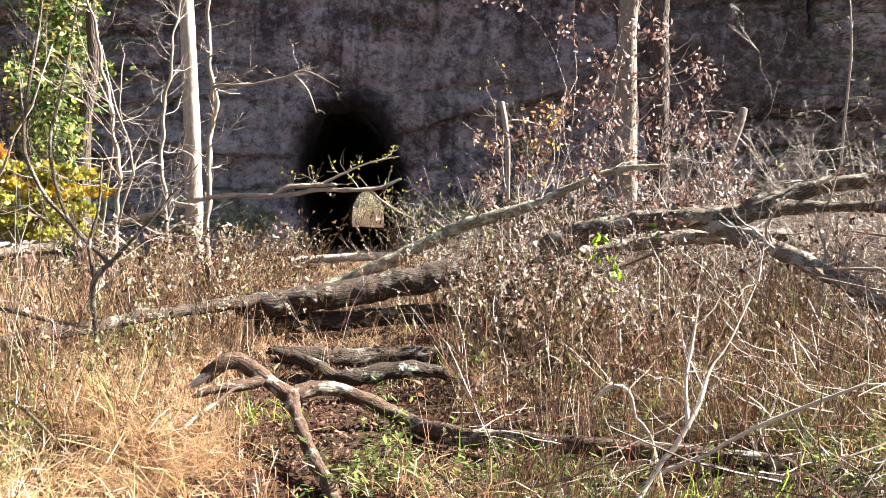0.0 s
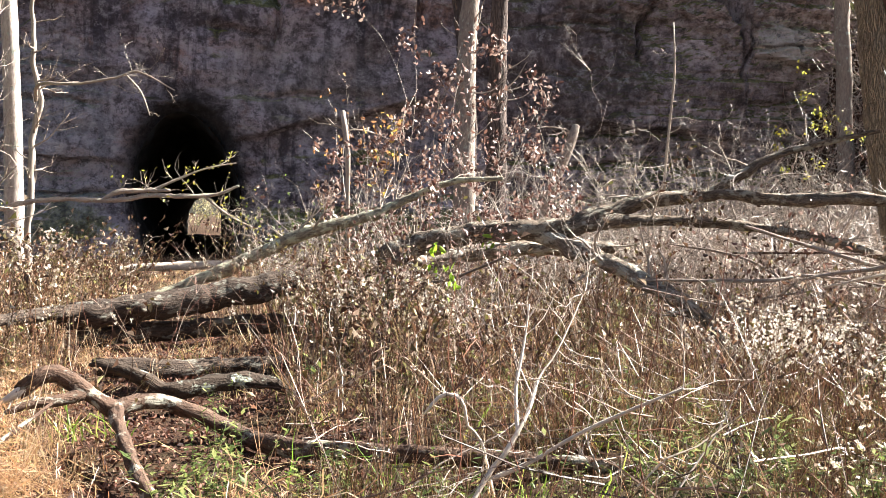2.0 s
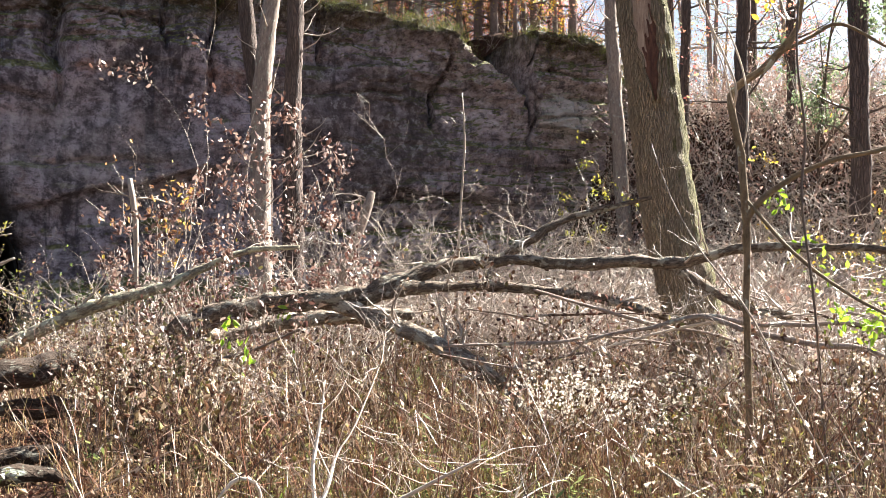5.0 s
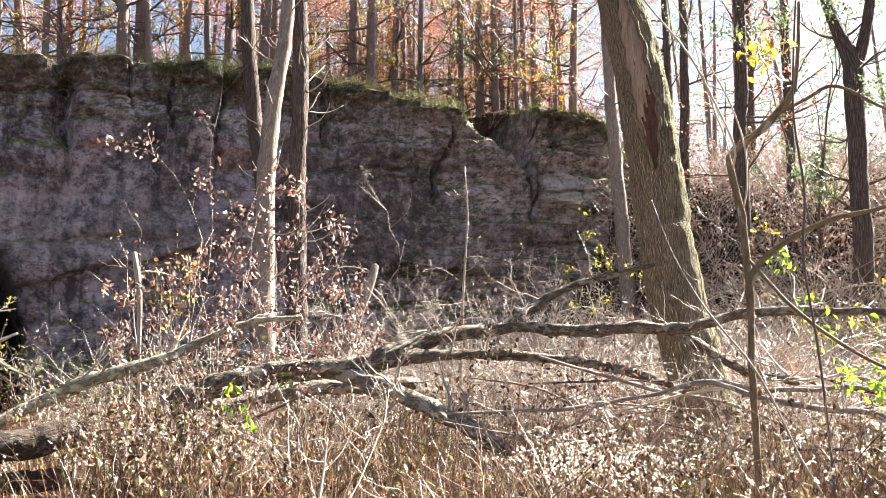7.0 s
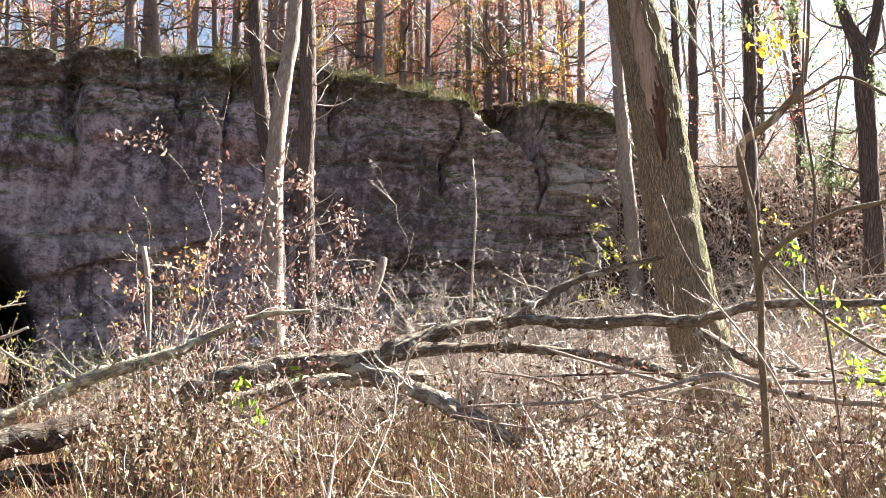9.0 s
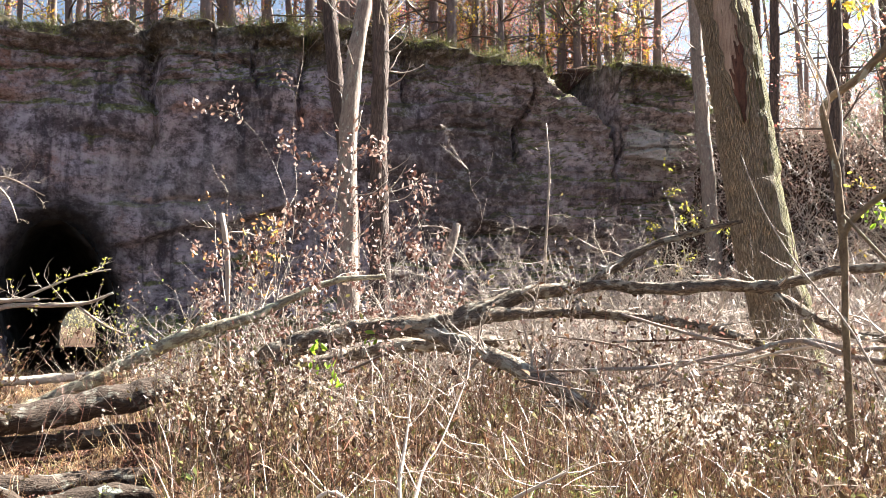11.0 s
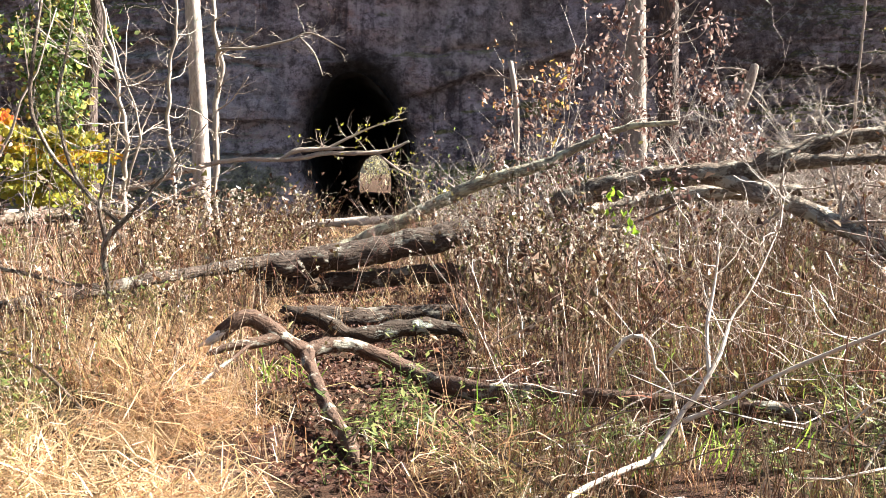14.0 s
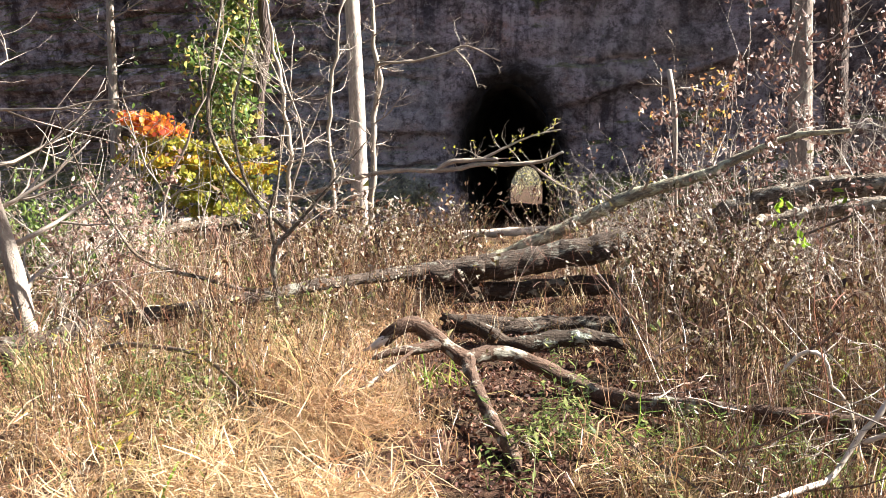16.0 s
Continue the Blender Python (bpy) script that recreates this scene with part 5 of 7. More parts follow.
for i, (x, y, h) in enumerate(((0.4, 24.0, 3.2), (-0.3, 24.5, 2.6), (0.9, 23.0, 3.4), (1.6, 22.3, 3.6), (-0.6, 26, 2.4), (0.2, 27.5, 3.0), (2.3, 23.5, 3.4), (1.1, 25.5, 3.2), (3.2, 25.5, 3.0))):
    shrub(BRUSH, (x, y), h * 0.85, 130 + i, 5, mat=(M_TWIG_DARK, M_TWIG)[i % 2], leaf_mat=M_GREEN if i % 2 else M_OLIVE, leaf_n=24 + 18 * (i % 3), leaf_size=0.08, group="shrubs by the tunnel", spread=0.7, radius=0.016, wiggle=0.5, lift=0.0)
tree("broken pale snag standing among shrubs", [(1.42, 19.93, 0, 0.035), (1.36, 19.93, 1.85, 0.04), (1.34, 19.93, 3.01, 0.06), (1.22, 19.94, 3.85, 0.055)], M_TWIG, "snag", 150, 3, 0.4, 1.0, M_TWIG)
tree("leaning pale broken trunk", [(5.3, 21.4, 0, 0.18), (6.1, 21.09, 2.55, 0.145), (6.42, 20.99, 3.38, 0.125), (6.57, 20.95, 3.85, 0.08)], M_BARK_ASH, "snag", 151, 4, 0.6, 0.8, M_TWIG)
shrub("young oak with a few orange and yellow leaves", (1.6, 19.6), 4.0, 152, 4, "sapling", M_TWIG, M_TAWNY, 150, 0.11, 0.3, 0.02, leaf_low=0.55, category="tree")
for i, (x, y, h, n) in enumerate(((2.0, 16.85, 4.6, 190), (2.7, 17.2, 4.3, 170), (1.9, 14.9, 2.5, 260), (3.4, 15.6, 2.7, 240), (3.9, 15.5, 2.5, 200))):
    shrub("oak sapling still holding pale brown curled leaves", (x, y), h, 160 + i, 4 if i > 1 else 3, "sapling", M_TWIG, M_OAKLEAF, n + 330, 0.105 if i < 2 else 0.085, 0.14 if i < 2 else 0.45, 0.016, 2, 4, "oak saplings", leaf_low=0.55, category="tree", clump=11)
tree("thin straight bare sapling", [(7.6, 18.5, 0, 0.03), (7.7, 18.49, 2.71, 0.028), (7.77, 18.47, 3.78, 0.025), (7.82, 18.44, 4.73, 0.022), (7.78, 18.46, 5.75, 0.01)], M_TWIG, "sapling", 170, 8, 0.3, 0.5, M_TWIG)
shrub("shrub with small backlit yellow-green leaves", (10.3, 17.0), 4.1, 171, 5, "shrub", M_TWIG_DARK, M_YELLOWGREEN, 300, 0.062, 0.5, 0.018, leaf_low=0.6, clump=16)
shrub("weedy stem with bright backlit green leaves", (2.07, 8.8), 1.75, 172, 2, "shrub", M_TWIG_DARK, M_LIME, 34, 0.085, 0.06, 0.01, 1, 3, leaf_low=0.6)
shrub("climbing vine with bright backlit green leaves", (5.36, 5.45), 2.1, 173, 3, "vine", M_TWIG_DARK, M_LIME, 190, 0.062, 0.02, 0.008, 1, 4, leaf_low=0.68, category="vine", clump=4, wiggle=0.1)

# near stems beside the big tree
for k, (lab, pts) in enumerate((
        ("slanting reddish cane of a sapling", [(4.4, 4.2, 0, 0.0060), (4.12, 4.42, 0.79, 0.0060), (4.02, 4.51, 1.04, 0.0060), (3.92, 4.6, 1.37, 0.0066), (3.81, 4.69, 1.63, 0.0060), (3.64, 4.82, 1.91, 0.0048), (3.49, 4.93, 2.26, 0.0036), (3.4, 5.0, 2.6, 0.0018)]),
        ("thin upright dark vine stem", [(4.95, 5.2, 0, 0.010), (4.92, 5.28, 1.5, 0.009), (4.87, 5.34, 2.3, 0.009), (4.91, 5.34, 2.79, 0.009), (4.86, 5.35, 3.33, 0.008), (4.90, 5.36, 3.83, 0.007), (4.92, 5.32, 4.3, 0.006)]))):
    tree(lab, pts, M_TWIG if k < 1 else M_TWIG_DARK, "sapling", 180 + k, 4, 0.4, 0.35, M_TWIG, step=0.12)
shrub("spray of yellow leaves high on a near sapling", (4.78, 5.22, 3.62), 0.55, 187, 3, "leafy_twig", M_TWIG, M_YELLOW, 46, 0.075, 0.6, 0.006, 1, 3, category="twig")

# left side
log("forked crooked sapling with arching limbs", [(-3.42, 9.43, -0.05, 0.034), (-3.45, 9.42, 0.36, 0.029), (-3.48, 9.41, 0.77, 0.028), (-3.46, 9.41, 0.95, 0.029), (-3.32, 9.46, 1.11, 0.024), (-3.11, 9.53, 1.35, 0.018), (-2.82, 9.61, 1.7, 0.011), (-2.5, 9.7, 2.1, 0.006)], M_BARK_FORK, 200, "sapling",
    limbs=[[(-3.46, 9.41, 0.95, 0.020), (-3.5, 9.4, 1.3, 0.018), (-3.42, 9.43, 1.64, 0.014), (-3.38, 9.44, 2.11, 0.009)],
           [(-3.32, 9.46, 1.11, 0.020), (-3.75, 9.63, 1.47, 0.019), (-3.98, 9.76, 1.95, 0.019), (-4.05, 9.84, 2.38, 0.018), (-4.0, 9.96, 2.81, 0.014), (-3.91, 9.99, 3.24, 0.010), (-3.8, 10, 3.9, 0.007)],
           [(-3.32, 9.46, 1.09, 0.020), (-3.91, 9.89, 1.53, 0.021), (-4.25, 10.19, 1.78, 0.022), (-4.49, 10.3, 2.17, 0.022), (-4.56, 10.38, 2.55, 0.021), (-4.52, 10.51, 3.14, 0.018), (-4.47, 10.64, 3.74, 0.014), (-4.4, 10.7, 4.6, 0.009)],
           [(-3.48, 9.4, 0.48, 0.019), (-3.78, 9.08, 0.58, 0.019), (-4.02, 8.76, 0.71, 0.018), (-4.22, 8.56, 0.79, 0.018), (-4.4, 8.25, 0.97, 0.014), (-4.56, 8.05, 1.34, 0.013), (-4.67, 7.88, 1.65, 0.010), (-4.81, 7.68, 2.24, 0.006)]], lumps=0.04, twigs=34, twig_len=1.0, category="tree")
tree("smooth pale leaning sapling trunk", [(-5.28, 7.98, 0, 0.10), (-5.34, 7.94, 0.37, 0.092), (-5.37, 7.92, 0.63, 0.088), (-5.44, 7.87, 1.04, 0.078), (-5.52, 7.82, 1.4, 0.067), (-5.68, 7.7, 2.26, 0.045), (-6, 7.5, 3.5, 0.02)], M_BARK_GREY, "tree", 201, 10, 0.3, 1.6, M_TWIG, side_way=(0.6, 1.6))
tree("tree hung with a thick mass of green leaves", [(-8.5, 22.49, 0, 0.22), (-8.47, 22.49, 0.88, 0.205), (-8.42, 22.51, 3.37, 0.165), (-8.2, 22.59, 4.88, 0.128), (-8.24, 22.57, 6.1, 0.113), (-8.1, 22.6, 9.5, 0.07)], M_BARK_DARK, "tree", 202, 50, 0.2, 1.75, M_TWIG, crown=M_IVY, crown_n=6200, leaf_size=0.17, side_way=(2.5, 3.1, 3.7), crown_loose=1.2)
tree("slender dark tree before the cliff ledges", [(-12.4, 22.91, 0, 0.16), (-12.4, 22.91, 1.61, 0.15), (-12.37, 22.93, 2.9, 0.135), (-12.4, 22.91, 4.9, 0.107), (-12.4, 22.92, 6.32, 0.092), (-12.3, 23, 10, 0.05)], M_BARK_GREY, "tree", 203, 8, 0.4, 1.2, M_TWIG)
tree("thin bare grey tree", [(-7.13, 20.83, 0, 0.0600), (-7.11, 20.84, 1.94, 0.0528), (-7.15, 20.82, 3.78, 0.0444), (-7.55, 20.68, 5.59, 0.0300), (-7.8, 20.6, 8, 0.0120)], M_TWIG, "tree", 204, 24, 0.12, 1.5, M_TWIG, crook=0.06, step=0.15)
tree("thin bare branching tree", [(-6.68, 23.06, 0, 0.0510), (-6.7, 23.06, 2.64, 0.0480), (-6.73, 23.05, 4.0, 0.0408), (-6.36, 23.15, 6.03, 0.0258), (-6.2, 23.2, 8, 0.0120)], M_TWIG, "tree", 205, 26, 0.12, 1.4, M_TWIG, crook=0.06, step=0.15)
log("grey fallen log behind the weeds", [(-12.5, 12.9, 0.35, 0.14), (-9.71, 14.04, 0.50, 0.13), (-9.07, 14.45, 0.55, 0.12), (-8.62, 15.29, 0.62, 0.114), (-7.83, 16.26, 0.80, 0.10), (-6.91, 17.2, 0.95, 0.08)], M_BARK_FORK, 206, twigs=6)


def maple(label, at, tiers, seed, stems=2):
    """A low maple: thin stems and flat tiers of leaves (x, y, z, reach, leaf count, leaf material)."""
    rng = np.random.default_rng(seed)
    ob = thing("maple", (at[0], at[1], 0), label, "tree")
    for k, (tx, ty, tz, reach, n, colour) in enumerate(tiers):
        g = Geo()
        foot = (at[0] + 0.1 * k, at[1] + 0.05 * k, 0.0)
        tube(g, smooth_line([(*foot, 0.022), ((foot[0] * 2 + tx) / 3 + rng.normal(0, 0.08), (foot[1] * 2 + ty) / 3, tz * 0.45, 0.018), (tx, ty, tz, 0.009)], 0.2), 5, 0, 0.04, rng)
        part("stem", g, [M_TWIG_DARK], ob)
        spray, tips = [], []
        for a in np.linspace(0, 6.283, 9)[:-1] + rng.uniform(0, 0.6, 8):
            grow(rng, (tx, ty, tz), (math.cos(a), math.sin(a), 0.02), reach * rng.uniform(0.6, 1.1), 0.007, 1, spray, tips, 4, 0.18, -0.03)
        for ln in spray:
            ln[:, 2] = tz + (ln[:, 2] - tz) * 0.35
        g = Geo()
        put_lines(g, spray, 0, True)
        part("branch", g, [M_TWIG_DARK], ob)
        pts = np.vstack([ln[1:, :3] for ln in spray])
        c = pts[rng.integers(0, len(pts), n)]
        g = Geo()
        leaves(g, rng, c + rng.normal(0, 1, c.shape) * [0.07, 0.07, 0.055], 0.135, 0, 0.01, 0.85, 0.3, 0.08)
        part("crown", g, [colour], ob)


maple("small maple with flat tiers of orange-red autumn leaves", (-9.9, 20.2), [(-10.2, 20.1, 3.1, 0.65, 460, M_MAPLE), (-9.95, 20.3, 2.85, 0.65, 380, M_MAPLE), (-9.7, 20.35, 2.55, 0.9, 700, M_OLIVE), (-9.5, 20.5, 2.2, 1.05, 800, M_YELLOW), (-9.3, 20.3, 1.85, 0.95, 560, M_OLIVE)], 210)
maple("small maple with tiers of yellow autumn leaves", (-8.6, 20.9), [(-8.5, 20.9, 2.4, 0.75, 520, M_OLIVE), (-8.3, 20.93, 2.0, 0.8, 640, M_YELLOW), (-8.5, 20.8, 1.6, 0.9, 640, M_YELLOWGREEN)], 211)
maple("low maple turning yellow-green", (-9.0, 20.6), [(-9.05, 20.6, 1.35, 0.95, 620, M_YELLOWGREEN), (-8.3, 20.4, 1.1, 0.85, 520, M_YELLOWGREEN)], 212)
for i, (x, y, h) in enumerate(((-11.6, 18.8, 1.9), (-10.4, 17.6, 1.5), (-12.6, 17.4, 1.8), (-9.0, 17.8, 1.1), (-9.4, 14.6, 1.3), (-10.6, 15.6, 1.6), (-8.2, 13.6, 1.1), (-7.4, 15.2, 1.0), (-8.6, 16.4, 1.2))):
    shrub("dark green leafy undergrowth bush", (x, y), h, 214 + i, 6, "shrub", M_TWIG_DARK, M_GREEN, 420, 0.11, 0.5, 0.012, 1, 4, "green undergrowth", leaf_low=0.05)
for i, (x, y, h) in enumerate(((1.15, 10.9, 1.7), (1.7, 10.7, 2.0), (2.4, 10.9, 1.9), (5.5, 10.4, 1.8), (6.3, 9.6, 1.7), (3.9, 11.6, 2.3), (0.75, 11.6, 1.5), (1.0, 11.9, 1.7), (2.1, 11.2, 2.0), (4.9, 11.0, 2.3), (5.7, 9.9, 2.0), (6.8, 9.0, 1.8), (7.1, 8.4, 1.5), (0.6, 12.3, 1.3))):
    shrub("withered weedy sapling with curled red-brown leaves", (x, y), h, 830 + i, 4, "sapling", (M_TWIG_DARK, M_TWIG)[i % 2], (M_OAKLEAF, M_DRYLEAF)[i % 2], 110, 0.07, 0.25, 0.008, 1, 5, "withered saplings by the forked trunk", leaf_low=0.4, category="sapling", clump=5)
for i, (x, y, h) in enumerate(((-5.55, 11.6, 1.9), (-5.7, 9.6, 1.2), (-5.9, 11.0, 1.5), (-6.6, 11.6, 1.5), (-7.3, 12.6, 1.8))):
    shrub("dried shrub with pale withered flower heads", (x, y), h, 220 + i, 5, "shrub", M_TWIG, M_HEADS, 300, 0.07, 0.35, 0.008, 1, 4, "withered shrubs", leaf_low=0.4, clump=22)
for i, (x, y, h) in enumerate(((-7.2, 12.5, 2.6), (-8.5, 13.5, 3.0), (-5.9, 13.2, 2.6), (-9.5, 16, 3.2), (-6.2, 16.5, 2.8), (-10.5, 18, 3), (-7.4, 8.9, 2.3), (-7.9, 10.2, 2.6))):
    shrub("leafless dark shrub with fine crossing twigs", (x, y), h, 230 + i, 5, "shrub", M_TWIG_DARK, M_GREEN, 60, 0.07, 0.5, 0.016, 2, 4, "bare shrubs in the weeds")

for i, (x, y, h) in enumerate(((-7.6, 21.6, 6.4), (-6.3, 21.6, 5.6), (-9.6, 19.2, 5.2))):
    shrub("crooked pale young tree with pinkish-grey bare branches", (x, y), h, 270 + i, 2, "young_tree", (M_TWIG, M_PALETWIG)[i % 2], None, 0, 0.07, 0.28, 0.036, 2, 4, "crooked young trees", lift=0.03, wiggle=0.55, category="tree")
log("long bare bough reaching out from a thin tree", [(-6.28, 26.15, 4.5, 0.05), (-6.05, 25.6, 4.85, 0.042), (-5.1, 25.3, 4.86, 0.036), (-4.2, 25.21, 5.03, 0.03), (-3.61, 25.2, 5.21, 0.024), (-2.72, 25.21, 4.79, 0.014)], M_TWIG, 27, "bough",
    limbs=[[(-3.91, 25.24, 5.13, 0.022), (-3.55, 25.31, 4.72, 0.018), (-3.33, 25.34, 4.14, 0.012)]], twigs=16, twig_len=0.9, category="branch")

for i, (x, y, h) in enumerate(((-6.5, 10.3, 2.5), (-7.3, 11.0, 2.8), (-6.9, 12.4, 2.6), (-5.7, 8.7, 1.9))):
    shrub("pale bare shrub with long arching twigs", (x, y), h, 260 + i, 5, "shrub", M_PALETWIG, None, 0, 0.07, 0.9, 0.013, 2, 5, "arching shrubs in the weeds", lift=-0.09, wiggle=0.4)

# the bank on the right
for i, pts in enumerate((
        [(21.5, 26.4, 2.2, 0.25), (21.45, 26.43, 8.93, 0.221), (21.57, 26.34, 11.93, 0.21), (21.6, 26.3, 20, 0.12)],
        [(21.3, 21.2, 0.8, 0.33), (21.35, 21.15, 6.09, 0.27), (21.34, 21.15, 8.6, 0.27), (21.36, 21.14, 10.14, 0.29), (21.05, 21.4, 11.4, 0.17), (20.75, 21.6, 13.2, 0.14), (20.6, 21.7, 17, 0.07)],
        [(22.1, 31.0, 4.0, 0.22), (22.4, 30.75, 12.92, 0.18), (22.42, 30.73, 20, 0.10)],
        [(24.5, 27.5, 5.5, 0.18), (24.6, 27.5, 14, 0.16), (24.5, 27.4, 20, 0.08)],
        [(26.5, 32, 9.2, 0.2), (26.6, 32, 15, 0.17), (26.4, 32, 22, 0.08)],
        [(24.5, 35, 9.4, 0.2), (24.6, 35, 15, 0.17), (24.4, 35, 22, 0.08)])):
    tree("dark forest tree on the bank against the sky", pts, M_BARK_DARK, "tree", 240 + i, 14, 0.3, 2.6, M_TWIG_DARK, crown=M_RUSSET if i != 1 else M_YELLOW, crown_n=420 if i != 1 else 60, leaf_size=0.13, depth=2, group="trees on the bank",
         forks=[[(21.36, 21.14, 10.0, 0.2), (21.62, 20.95, 10.9, 0.17), (21.85, 20.75, 12.4, 0.14), (22.1, 20.6, 16, 0.08)]] if i == 1 else ())
shrub("young pine with pale green needles on the bank", (23.4, 25.0), 8.5, 250, 3, "pine", M_TWIG_DARK, M_PINE, 3600, 0.12, 0.16, 0.06, 2, 7, lift=0.0, leaf_low=0.2, category="tree", clump=6)
shrub("bush with yellow and orange leaves on the bank", (18.3, 18.8), 4.8, 251, 5, "shrub", M_TWIG_DARK, M_YELLOW, 300, 0.10, 0.45, 0.025, clump=10)
shrub("bush with yellow leaves on the bank", (17.4, 16.6), 3.0, 252, 5, "shrub", M_TWIG_DARK, M_YELLOW, 120, 0.10, 0.45, 0.025, clump=8)

for i in range(15):
    r2 = np.random.default_rng(1200 + i)
    x, y = 24.0 + 1.25 * i + r2.uniform(-0.5, 0.5), r2.uniform(36, 50)
    z0 = float(land(x, y)) - 0.1
    h, w = r2.uniform(9, 14), r2.normal(0, 0.6)
    tree(("slim forest tree behind the bank in thin russet leaf", "slim forest tree behind the bank in thin yellow leaf", "slim forest tree behind the bank, partly green")[i % 3], [(x, y, z0, 0.14), (x + w * 0.4, y, z0 + h * 0.35, 0.12), (x + w, y, z0 + h * 0.7, 0.08), (x + w * 1.5, y, z0 + h, 0.03)], M_BARK_FAR, "tree", 1220 + i, 14, 0.06, 3.2, M_TWIG, lift=0.0,
         crown=(M_RUSSET, M_TAWNY, M_PINE)[i % 3], crown_n=1100, leaf_size=0.10, crown_loose=1.0, crown_tufts=26, depth=1, group="trees behind the bank", step=0.8)

# unseen trees added beyond the view, so that their bare crowns break the sunlight
for i, (x, y) in enumerate(((23, 11.2), (25.5, 12.4), (26, 9.8), (28.5, 11.6))):
    r2 = np.random.default_rng(1300 + i)
    z0 = float(land(x, y)) - 0.1
    w, h = r2.normal(0, 0.7), r2.uniform(12, 16)
    tree("unseen bare forest tree added to dapple the sunlight", [(x, y, z0, 0.24), (x + w * 0.3, y, z0 + h * 0.35, 0.2), (x + w, y, z0 + h * 0.7, 0.13), (x + w * 1.4, y, z0 + h, 0.04)], M_BARK_DARK, "tree", 1320 + i, 20, 0.22, 3.4, M_TWIG_DARK, lift=0.1,
         crown=M_RUSSET, crown_n=900, leaf_size=0.11, crown_loose=1.0, crown_tufts=40, depth=2, group="trees on the lower bank", step=0.6)

# ---------------------------------------------------------------- the wood on top of the cliff
rng = np.random.default_rng(77)
wood = []
for i in range(135):
    x, y = rng.uniform(-30, 27), rng.uniform(39.5, 66)
    if i > 104:
        x, y = rng.uniform(11, 25), rng.uniform(41, 58)
    if i < 34:
        x, y = rng.uniform(-9, 23), rng.uniform(38.8, 44)
    if any(math.hypot(x - a, y - b) < 1.0 for a, b in wood) or y < float(cliff_face(x) + recess(x)) + 2.2:
        continue
    wood.append((x, y))
    z0 = float(ridge_height(np.array(min(x, 23)), np.array(y))) - 0.2
    r = rng.uniform(0.09, 0.26)
    lean = rng.normal(0, 0.5, 2)
    h = rng.uniform(11, 17)
    pts = [(x, y, z0, r), (x + lean[0] * 0.3, y, z0 + h * 0.3, r * 0.85), (x + lean[0], y + lean[1] * 0.5, z0 + h * 0.65, r * 0.6), (x + lean[0] * 2, y + lean[1], z0 + h, r * 0.2)]
    kind = rng.choice(4, p=(0.40, 0.13, 0.11, 0.36))
    tree(("dark-trunked forest tree in russet autumn leaf", "dark-trunked forest tree in yellow autumn leaf", "dark-trunked forest tree still partly green", "dark-trunked forest tree in wine-red autumn leaf")[kind], pts, M_BARK_FAR, "tree", 300 + i, 14, 0.08, 4.6, M_TWIG_DARK, lift=0.0,
         crown=(M_RUSSET, M_YELLOW, M_GREEN, M_WINE)[kind], crown_n=int(rng.uniform(900, 2200)), leaf_size=0.105, crown_loose=1.0, crown_tufts=int(rng.uniform(14, 34)), depth=1, group="wood on the cliff top", step=0.8)
    if i % 3 == 0:
        shrub("understorey bush in russet leaf on the cliff top", (x + 1.0, y + 0.7, float(ridge_height(np.array(min(x + 1.0, 23)), np.array(y + 0.7))) - 0.1), 3.5, 500 + i, 4, "shrub", M_TWIG_DARK, (M_RUSSET, M_YELLOW, M_TAWNY)[i // 3 % 3], 700, 0.10, 0.4, 0.03, 1, 4, "bushes on the cliff top")


for i in range(44):
    x, y = rng.uniform(12, 25), rng.uniform(43, 52)
    z0 = float(ridge_height(np.array(min(x, 23)), np.array(y))) - 0.2
    lean = rng.normal(0, 0.7)
    tree("thin young tree in thinning autumn leaf", [(x, y, z0, 0.06), (x + lean * 0.4, y, z0 + 3, 0.05), (x + lean, y, z0 + 7, 0.03), (x + lean * 1.4, y, z0 + 10, 0.01)], M_BARK_DARK, "young_tree", 600 + i, 12, 0.08, 2.2, M_TWIG_DARK,
         crown=(M_RUSSET, M_WINE, M_TAWNY, M_GREEN)[i % 4], crown_n=900, leaf_size=0.10, crown_loose=1.0, crown_tufts=22, depth=1, group="young trees on the cliff top", step=0.8)

# ---------------------------------------------------------------- weeds and grass
def weed(rng, fluff=True, height=1.0):
    """A dry upright weed: stem, curled leaves, a branched head."""
    g = Geo()
    b = rng.normal(0, 0.10, 2)
    t = np.linspace(0, 1, 5)
    stem = np.c_[b[0] * t ** 2, b[1] * t ** 2, height * t, 0.0050 * (1 - 0.7 * t)]
    tube(g, stem, 3, 0, caps=False)
    n = 9
    k = rng.uniform(0.15, 0.85, n)
    c = np.c_[b[0] * k ** 2, b[1] * k ** 2, height * k] + np.c_[rng.normal(0, 0.022, (n, 2)), np.zeros(n)]
    leaves(g, rng, c, 0.085, 1, 0.006, 0.26, 0.9, 0.4, True)
    heads = []
    for _ in range(6):
        k = rng.uniform(0.68, 1.0)
        base = np.array([b[0] * k ** 2, b[1] * k ** 2, height * k])
        a = rng.uniform(0, 6.283)
        ln = rng.uniform(0.05, 0.16) * (1.3 - 0.6 * k)
        tip = base + ln * np.array([math.cos(a), math.sin(a), rng.uniform(0.5, 1.3)])
        tube(g, np.array([[*base, 0.0022], [*tip, 0.001]]), 3, 0, caps=False)
        heads += [base + (tip - base) * q for q in rng.uniform(0.45, 1.05, 4 if fluff else 2)]
    leaves(g, rng, heads, 0.034 if fluff else 0.030, 2 if fluff else 1, 0.007, 0.8, 0, 0.3, True)
    return g.arrays()


